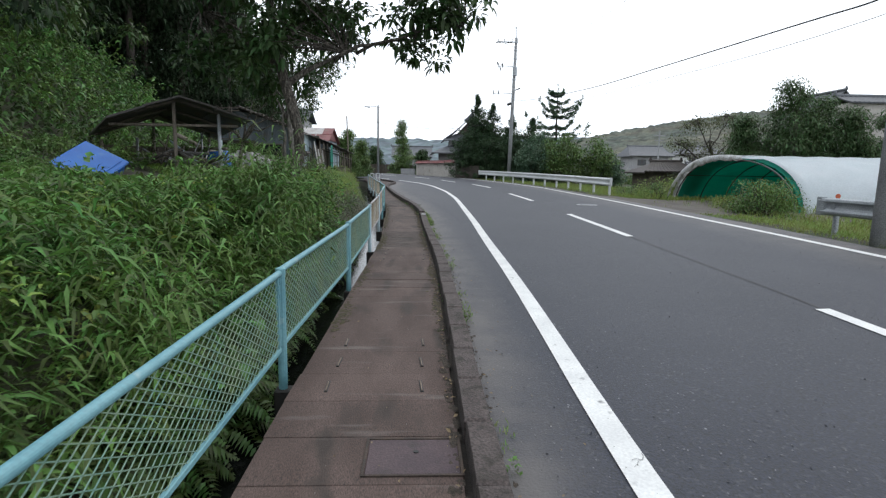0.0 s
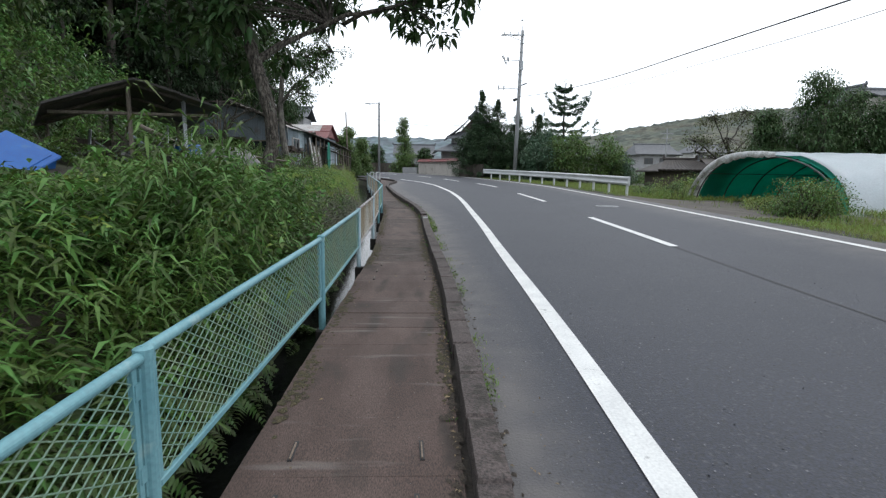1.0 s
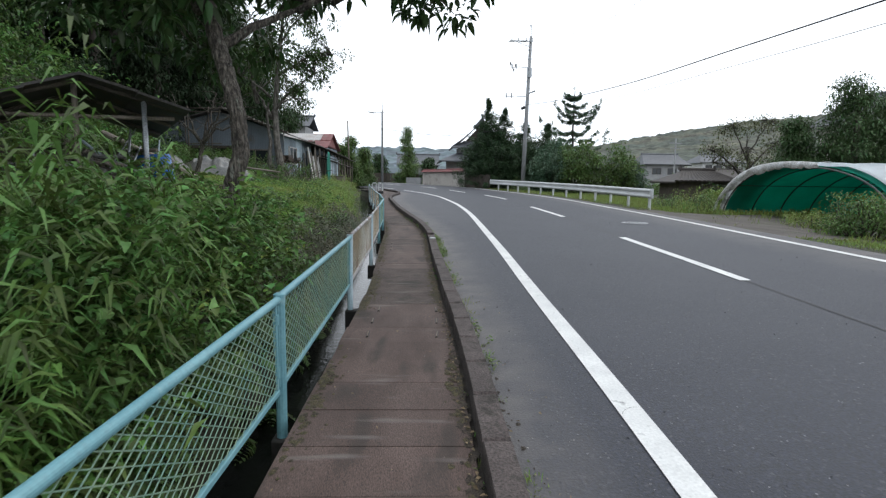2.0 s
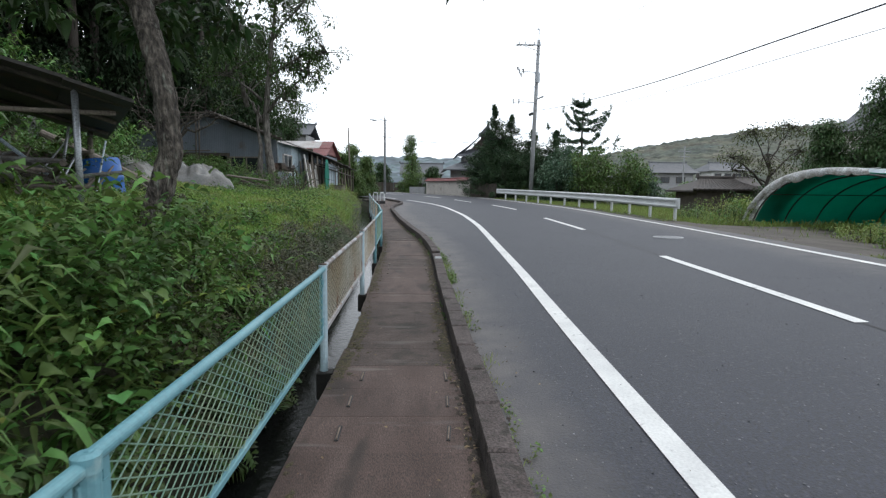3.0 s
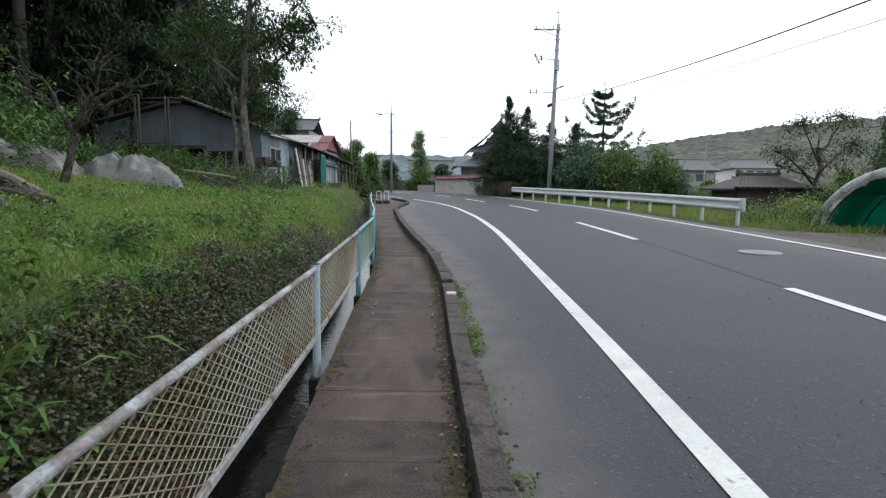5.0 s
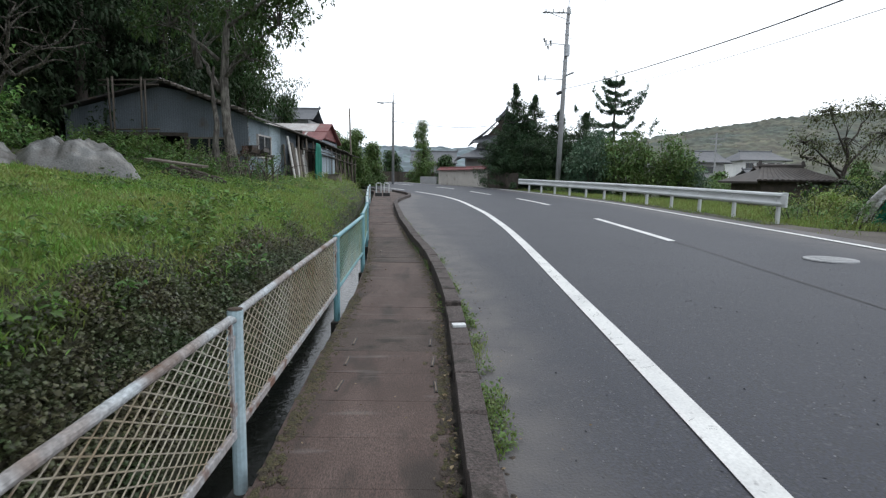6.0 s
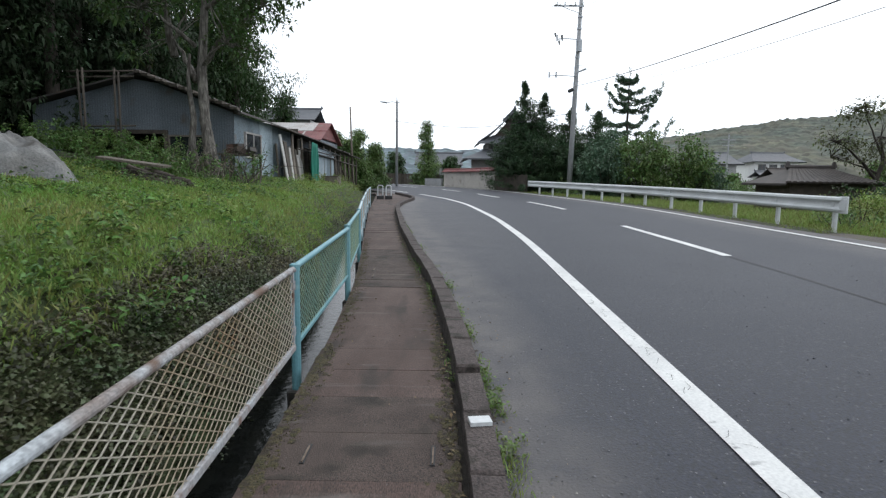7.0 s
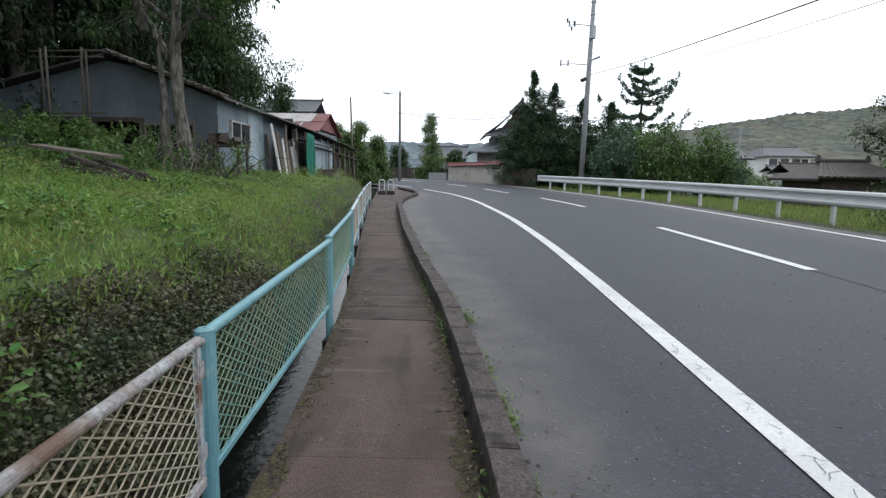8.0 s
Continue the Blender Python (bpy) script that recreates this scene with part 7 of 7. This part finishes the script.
heap("tarpaulin", "crumpled pale grey tarpaulin lying on the grass", "tarpaulin", -5.9, 20.0, 0.95, 0.7, 0.42, NET_GREY, 1.0)
heap("tarpaulin", "bunched grey tarpaulin at the foot of the slope", "tarpaulin", -7.4, 19.2, 1.1, 0.8, 0.5, NET_GREY, 2.3)
heap("tarpaulin", "low fold of grey tarpaulin in the weeds", "tarpaulin", -8.7, 19.0, 0.8, 0.6, 0.4, NET_GREY, 4.1)


def log(a, b, r, mat, label):
    bm = bmesh.new()
    p = limb_points(a, b, 0.0, 6, 0.03)
    add_tube(bm, p, [r * random.uniform(0.85, 1.05) for _ in p], 9)
    return tagged(part("log", bm, mat), label, "log", "logs on the lawn")


def on_lawn(x, y, up=0.06):
    return (x, y, float(ground_z(x, y)) + up)


log(on_lawn(-6.2, 14.9, 0.75), on_lawn(-4.55, 15.6, 0.07), 0.065, WOOD, "long grey pole leaning down onto the grass")
log(on_lawn(-5.3, 15.8, 0.1), on_lawn(-4.0, 14.9, 0.05), 0.08, BARK, "fallen bark-covered branch on the grass")
log(on_lawn(-5.5, 15.2, 0.08), on_lawn(-4.3, 15.1, 0.04), 0.07, OLD_WOOD, "dark rotting branch on the grass")
log(on_lawn(-5.0, 15.4, 0.2), on_lawn(-3.9, 14.2, 0.03), 0.03, WOOD, "thin pale stick on the grass")
for i in range(7):
    log(on_lawn(-5.6 + 0.05 * i, 22.2 + 0.09 * i, 0.08 + 0.08 * (i % 3)), on_lawn(-4.75 + 0.04 * i, 22.1 + 0.1 * i, 0.08 + 0.06 * (i % 2)), random.uniform(0.04, 0.07), random.choice([BARK, OLD_WOOD]), "rotting log in the pile before the barn")
board = box("board", (-0.6, -0.12, 0), (0.6, 0.12, 0.035), WOOD, None, "pale weathered board lying on the log pile", pose(*on_lawn(-5.25, 22.1, 0.34), 4, 7, -6))
tagged(board, "", "board")

brush = thing("brush_heap", "tangled heap of dry brown twigs round the tree's foot", "brush", pose(-5.3, 25.6, float(ground_z(-5.3, 25.6))))
for i in range(70):
    p = Vector((random.gauss(0, 0.55), random.gauss(0, 0.4), 0))
    q = p + Vector((random.gauss(0, 0.35), random.gauss(0, 0.35), random.uniform(0.35, 1.0)))
    bm = bmesh.new()
    add_tube(bm, limb_points(p, q, 0.1, 4, 0.2), [0.014, 0.011, 0.009, 0.006, 0.003], 5, False)
    part("twig", bm, WOOD if i % 2 else BARK, brush)

# barrier frame where the path ends
gate = thing("path_barrier", "small white barrier frame with dark rubber feet at the path's end", "barrier", pose(-3.45, 41.0, 0.36, 0, 0, 10))
for x in (0.0, 0.42):
    bm = bmesh.new()
    add_tube(bm, [(x, 0, -0.05), (x, 0, 0.6), (x + 0.03, 0, 0.66), (x + 0.22, 0, 0.66), (x + 0.25, 0, 0.6), (x + 0.25, 0, -0.05)], 0.03, 8)
    part("frame", bm, WHITE, gate)
    box("foot", (x - 0.05, -0.2, -0.06), (x + 0.3, 0.2, 0.16), BLACK, gate, "black rubber foot", None, 0.03)


# ---- distance ----
def hill(name, label, directions, elevations, dist, mat, bump, cols, rows, deep, grow=0.0):
    V, F = [], []
    tans = np.linspace(directions[0], directions[-1], cols)
    elev = np.interp(tans, directions, elevations)
    jig = np.random.default_rng(3).normal(0, 1, (cols, rows))
    cell = np.random.default_rng(11).random((64, 64, 3))

    def crown_at(px, py, wide):
        """Rounded tree crowns, one to a cell."""
        best = 0.0
        cx, cy = math.floor(px / wide), math.floor(py / wide)
        for ax in (-1, 0, 1):
            for ay in (-1, 0, 1):
                r = cell[(cx + ax) % 64, (cy + ay) % 64]
                q = ((px / wide - cx - ax - r[0]) ** 2 + (py / wide - cy - ay - r[1]) ** 2) / (0.35 + 0.5 * r[2])
                best = max(best, (0.5 + r[2]) * (1 - q))
        return best

    for i, (t, e) in enumerate(zip(tans, elev)):
        for j in range(rows):
            s = j / (rows - 1)
            d = dist + deep * s
            h = e * (dist + deep) * (s ** 0.75) + bump * jig[i, j] * (0.4 + s) - 2 * (1 - s)
            h += bump * 2.2 * math.sin(t * 40 + 3 * s) * s
            if grow:
                h += grow * (0.25 + 0.75 * s) * crown_at(t * d, d, 2.6 * grow)
            V.append((t * d + bump * jig[i, j - 1], d, h + 0.6))
    for i in range(cols - 1):
        for j in range(rows - 1):
            a = i * rows + j
            F.append((a, a + rows, a + rows + 1, a + 1))
    ob = hang(name, mesh_of(name, V, F, mat, True))
    return tagged(ob, label, "hill", kind="structure")


hill("backdrop_hill", "long wooded hillside beyond the village", [0.15, 0.26, 0.35, 0.46, 0.56, 0.7, 1.0, 1.5, 2.2], [0.02, 0.05, 0.072, 0.09, 0.106, 0.121, 0.128, 0.122, 0.1], 230, FAR_HILL, 0.12, 680, 100, 150, 1.4)
hill("backdrop_ridge", "low wooded ridge on the horizon, blue haze painted into its colour", [-1.6, -0.6, -0.2, -0.1, 0.0, 0.1, 0.2, 0.35, 0.6, 1.2], [0.05, 0.05, 0.048, 0.052, 0.05, 0.055, 0.057, 0.06, 0.06, 0.06], 600, HAZE_HILL, 0.5, 420, 30, 250, 3.0)


# ---- pieces of the footway: slabs, covers, kerb stones ----
footway = tagged(new("footway"), "narrow footway of brown weathered concrete slabs over the channel", "footway", kind="structure")
kerb = tagged(new("kerb"), "low brown concrete kerb beside the footway", "kerb", kind="structure")


def prism(corners, top, depth, bevel):
    """A block over four plan corners (counter-clockwise), its top edges bevelled."""
    c = sum((Vector(p) for p in corners), Vector((0, 0))) / 4
    V = []
    for p, z in zip(corners, top):
        V.append((p[0], p[1], z - depth))
    for p, z in zip(corners, top):
        V.append((p[0], p[1], z - bevel))
    for p, z in zip(corners, top):
        d = (c - Vector(p)).normalized() * bevel * 1.4
        V.append((p[0] + d.x, p[1] + d.y, z))
    F = [(8, 9, 10, 11)]
    for k in range(4):
        n = (k + 1) % 4
        F += [(k, n, 4 + n, 4 + k), (4 + k, 4 + n, 8 + n, 8 + k)]
    return V, F


DRY_BAR = material("dry_rusty_bar", (0.2, 0.15, 0.115), (0.13, 0.095, 0.07), 0.05, 80, 0.8, 0.3)
STEP = 0.463
SLOTTED = {round((v - 2.42) / STEP) for v in (3.2, 3.65, 4.08, 8.45, 8.9, 9.35, 14.1, 14.55, 15.05, 19.4, 19.85)}
first = -9
for i in range(first, 100):
    y0, y1 = 2.42 + i * STEP, 2.42 + (i + 1) * STEP
    wide = 0.003 if i % 4 == 0 else random.uniform(0.0004, 0.0014)
    ya, yb = y0 + wide, y1 - wide
    gap = 0.165
    tilt = random.uniform(-0.0025, 0.0025)
    shift = random.uniform(-0.008, 0.008)
    pts = [(float(foot_left(ya)) + shift, ya), (float(kerb_x(ya)) - gap - 0.02, ya), (float(kerb_x(yb)) - gap - 0.02, yb), (float(foot_left(yb)) + shift, yb)]
    top = [float(foot_z(p[1])) + tilt * (1 if k < 2 else -1) + random.uniform(-0.002, 0.002) for k, p in enumerate(pts)]
    grey_run = 9.4 < y0 < 12.1 or 14.9 < y0 < 15.6 or 19 < y0 < 22
    slab = hang("slab", mesh_of("slab", *prism(pts, top, 0.07, 0.003 if i % 4 in (0, 3) else 0.0012), SLAB_GREY if grey_run else SLAB), footway)
    if i in SLOTTED:
        yc = (y0 + y1) / 2
        z = float(foot_z(yc)) + 0.003
        for q in (0.22, 0.83):
            xc = float(foot_left(yc)) + q + random.uniform(-0.01, 0.01)
            bm = bmesh.new()
            turn = random.uniform(-4, 4)
            add_box(bm, (-0.011, -0.095, -0.02), (0.011, 0.095, 0.0015))
            part("lifting_slot", bm, TAR, slab, "dark narrow lifting slot", pose(xc, yc, z, 0, 0, turn))
            bm = bmesh.new()
            add_box(bm, (-0.004, -0.088, 0.0), (0.004, 0.07, 0.008), None)
            part("lifting_bar", bm, DRY_BAR, slab, "rusty iron lifting bar", pose(xc, yc, z, 0, 0, turn))
    if i == 0:
        z = float(foot_z(2.65)) + 0.004
        bm = bmesh.new()
        add_box(bm, (-0.245, 2.5, z - 0.03), (0.215, 2.845, z), None, 0.004)
        plate = part("inspection_plate", bm, COVER, slab, "square rusty purple inspection plate")
        bm = bmesh.new()
        for lo, hi in (((-0.262, 2.483), (-0.248, 2.862)), ((0.218, 2.483), (0.232, 2.862)), ((-0.248, 2.483), (0.218, 2.497)), ((-0.248, 2.848), (0.218, 2.862))):
            add_box(bm, (*lo, z - 0.03), (*hi, z + 0.003))
        part("rim", bm, IRON, slab, "iron rim of the plate")
        bm = bmesh.new()
        bmesh.ops.create_cone(bm, cap_ends=True, segments=12, radius1=0.014, radius2=0.014, depth=0.006, matrix=pose(0.0, 2.71, z + 0.002))
        part("key_hole", bm, BLACK, slab)

KERB_STEP = 0.6
for i in range(-3, 80):
    y0, y1 = 0.46 + i * KERB_STEP, 0.46 + (i + 1) * KERB_STEP
    if y1 > 48:
        break
    ya, yb = y0 + 0.004, y1 - 0.004
    w = 0.15
    j = random.uniform(-0.006, 0.006)
    pts = [(float(kerb_x(ya)) - w + j, ya), (float(kerb_x(ya)) + j, ya), (float(kerb_x(yb)) + j, yb), (float(kerb_x(yb)) - w + j, yb)]
    top = [float(level(p[1])) - 0.015 + (0.022 if y0 > 16 else -0.018 if y0 > 12.8 else 0) + random.uniform(-0.005, 0.005) for p in pts]
    hang("kerb_stone", mesh_of("kerb_stone", *prism(pts, top, 0.25, 0.014), KERB), kerb)
chip = box("tile_chip", (-0.055, -0.04, 0), (0.055, 0.04, 0.02), WHITE, None, "white tile fragment lying on the kerb", pose(0.15, 15.32, float(level(15.32)) - 0.03, 0, 0, 8))
tagged(chip, "", "stone")


# litter: twigs, leaves and grit
def litter(n, y0, y1, place, size, mat, name, label, category):
    y = rng.uniform(y0, y1, n)
    x, z = place(y)
    way = rng.normal(0, 1, (n, 3)) * (1, 1, 0.1) + (0, 0, 0.08)
    s = size * rng.uniform(0.5, 1.4, n)
    ob = leaves(name, [leaf_arrays(np.stack([x, y, z + 0.004], -1), way, s, s * 0.5, fold=0.3, droop=0.02)], mat)
    return tagged(ob, label, category, kind="stuff")


DRY = material("dry_leaf", (0.16, 0.11, 0.06), (0.22, 0.17, 0.1), 0.2, 60, 0.8, 0, island=0.5)
GRIT = material("pale_grit", (0.3, 0.28, 0.25), (0.2, 0.19, 0.17), 0.2, 60, 0.9, 0, island=0.4)
litter(150, 0.5, 26, lambda y: (foot_left(y) + 0.05 + rng.random(len(y)) * 0.95, foot_z(y) + 0.006), 0.022, DRY, "leaf_litter", "small dry leaves scattered on the slabs", "leaf litter")
litter(420, 0.5, 28, lambda y: (kerb_x(y) - 0.185 - np.abs(rng.normal(0, 0.035, len(y))), foot_z(y) + 0.006), 0.03, DRY, "leaf_litter", "dry leaves gathered along the kerb joint", "leaf litter")
litter(420, 0.5, 28, lambda y: ((lambda x: (x, road_z(x, y) + 0.004))(kerb_x(y) + np.abs(rng.normal(0.05, 0.16, len(y))))), 0.02, DRY, "leaf_litter", "dry leaf bits in the gutter", "leaf litter")
litter(900, 0.5, 30, lambda y: ((lambda x: (x, road_z(x, y) + 0.004))(kerb_x(y) + np.abs(rng.normal(0.1, 0.5, len(y))))), 0.01, GRIT, "grit", "pale grit on the asphalt near the kerb", "grit")
litter(500, 0.5, 26, lambda y: (foot_left(y) + 0.05 + rng.random(len(y)) * 1.0, foot_z(y) + 0.005), 0.007, GRIT, "grit", "pale grit specks on the slabs", "grit")
FLECK = material("stone_fleck", (0.17, 0.17, 0.18), (0.1, 0.1, 0.11), 0.2, 60, 0.9, 0, island=0.5)


def flecks(n, size, mat, lift):
    y = rng.uniform(0.5, 30, n)
    x = rng.uniform(0, 1, n) ** 1.2 * 6.0 + kerb_x(y) + 0.2
    way = rng.normal(0, 1, (n, 3)) * (1, 1, 0.03)
    s = size * rng.uniform(0.5, 1.5, n)
    return leaf_arrays(np.stack([x, y, road_z(x, y) + lift], -1), way, s, s * 0.8, fold=0.05, droop=0.0, plain=True)


tagged(leaves("stone_flecks", [flecks(16000, 0.013, FLECK, 0.003)], FLECK), "pale stone flecks showing in the worn asphalt", "asphalt grain", kind="stuff")


tagged(leaves("dark_pits", [flecks(14000, 0.006, TAR, 0.0025)], TAR), "dark pits between the stones of the asphalt", "asphalt grain", kind="stuff")


# moss and damp dirt along the slab edges and in the kerb joint
def patches(name, label, category, mat, x, y, z, size, high):
    V, F = [], []
    for px, py, pz in zip(x, y, z):
        r = size * random.uniform(0.4, 1.5)
        k = len(V)
        V.append((px, py, pz + high * random.uniform(0.6, 1.2)))
        s, turn = random.uniform(1.0, 2.2), random.uniform(0, 6.28)
        for i in range(9):
            a = turn + 2 * math.pi * i / 9
            q = r * random.uniform(0.55, 1.2)
            V.append((px + q * math.cos(a), py + q * s * math.sin(a), pz - 0.001))
        F += [(k, k + 1 + i, k + 1 + (i + 1) % 9) for i in range(9)]
    ob = hang(name, mesh_of(name, V, F, mat, True))
    return tagged(ob, label, category, kind="stuff")


MOSS = material("olive_moss", (0.05, 0.046, 0.018), (0.07, 0.055, 0.028), 0.06, 90, 0.95, 1.0, grain_mix=0.7, stain=(0.035, 0.026, 0.016), stain_size=0.05, stain_at=0.5)
MUCK = material("damp_dirt", (0.032, 0.025, 0.018), (0.055, 0.042, 0.032), 0.05, 90, 0.95, 1.0, grain_mix=0.7)
spots = [(y, s) for y, s in ((5.4, 0.3), (7.2, 0.4), (9.9, 0.25), (10.6, 0.4), (11.2, 0.3), (13.4, 0.5), (14.2, 0.4), (15.1, 0.4), (16.4, 0.3), (18.2, 0.5), (20, 0.8), (22.5, 0.8))]
y = np.concatenate([rng.normal(c, s, 110) for c, s in spots])
x = foot_left(y) + np.abs(rng.normal(0, 0.05, len(y))) + 0.015
patches("edge_moss", "olive moss crusts on the ditch edge of the slabs", "moss", MOSS, x, y, foot_z(y) + 0.003, 0.018, 0.003)
y = np.concatenate([rng.normal(c + 0.3, s, 90) for c, s in spots])
x = kerb_x(y) - 0.19 - np.abs(rng.normal(0, 0.045, len(y)))
patches("edge_moss", "olive moss crusts along the kerb side of the slabs", "moss", MOSS, x, y, foot_z(y) + 0.003, 0.018, 0.003)
y = rng.uniform(0.5, 30, 900)
x = kerb_x(y) - 0.185 - np.abs(rng.normal(0, 0.03, 900))
patches("joint_dirt", "damp dark dirt gathered beside the kerb", "dirt", MUCK, x, y, foot_z(y) + 0.003, 0.02, 0.004)
y = rng.uniform(0.5, 30, 700)
x = kerb_x(y) + np.abs(rng.normal(0.0, 0.04, 700))
patches("gutter_dirt", "dark crumbly dirt along the gutter", "dirt", MUCK, x, y, road_z(x, y) + 0.003, 0.013, 0.004)

# cracks in the edge line's paint
V, F = [], []
for _ in range(44):
    y = random.uniform(13.5, 21.5) if random.random() < 0.9 else random.uniform(2, 12)
    x = float(edge_left(y)) + random.uniform(-0.07, 0.02)
    a = random.uniform(-0.6, 1.6)
    pts = []
    for k in range(random.randint(3, 7)):
        pts.append((x, y))
        a += random.uniform(-0.8, 0.8)
        x, y = x + 0.03 * math.cos(a), y + 0.035 * math.sin(a)
        if abs(x - float(edge_left(y))) > 0.075:
            break
    for p, q in zip(pts, pts[1:]):
        d = Vector((q[0] - p[0], q[1] - p[1])).normalized() * random.uniform(0.0008, 0.0018)
        n = len(V)
        for x1, y1, s in ((*p, 1), (*p, -1), (*q, -1), (*q, 1)):
            V.append((x1 - d.y * s, y1 + d.x * s, float(road_z(np.array(x1), np.array(y1))) + 0.0105))
        F.append((n, n + 1, n + 2, n + 3))
tagged(hang("paint_cracks", mesh_of("paint_cracks", V, F, TAR)), "fine dark cracks in the white edge line", "crack", kind="stuff")
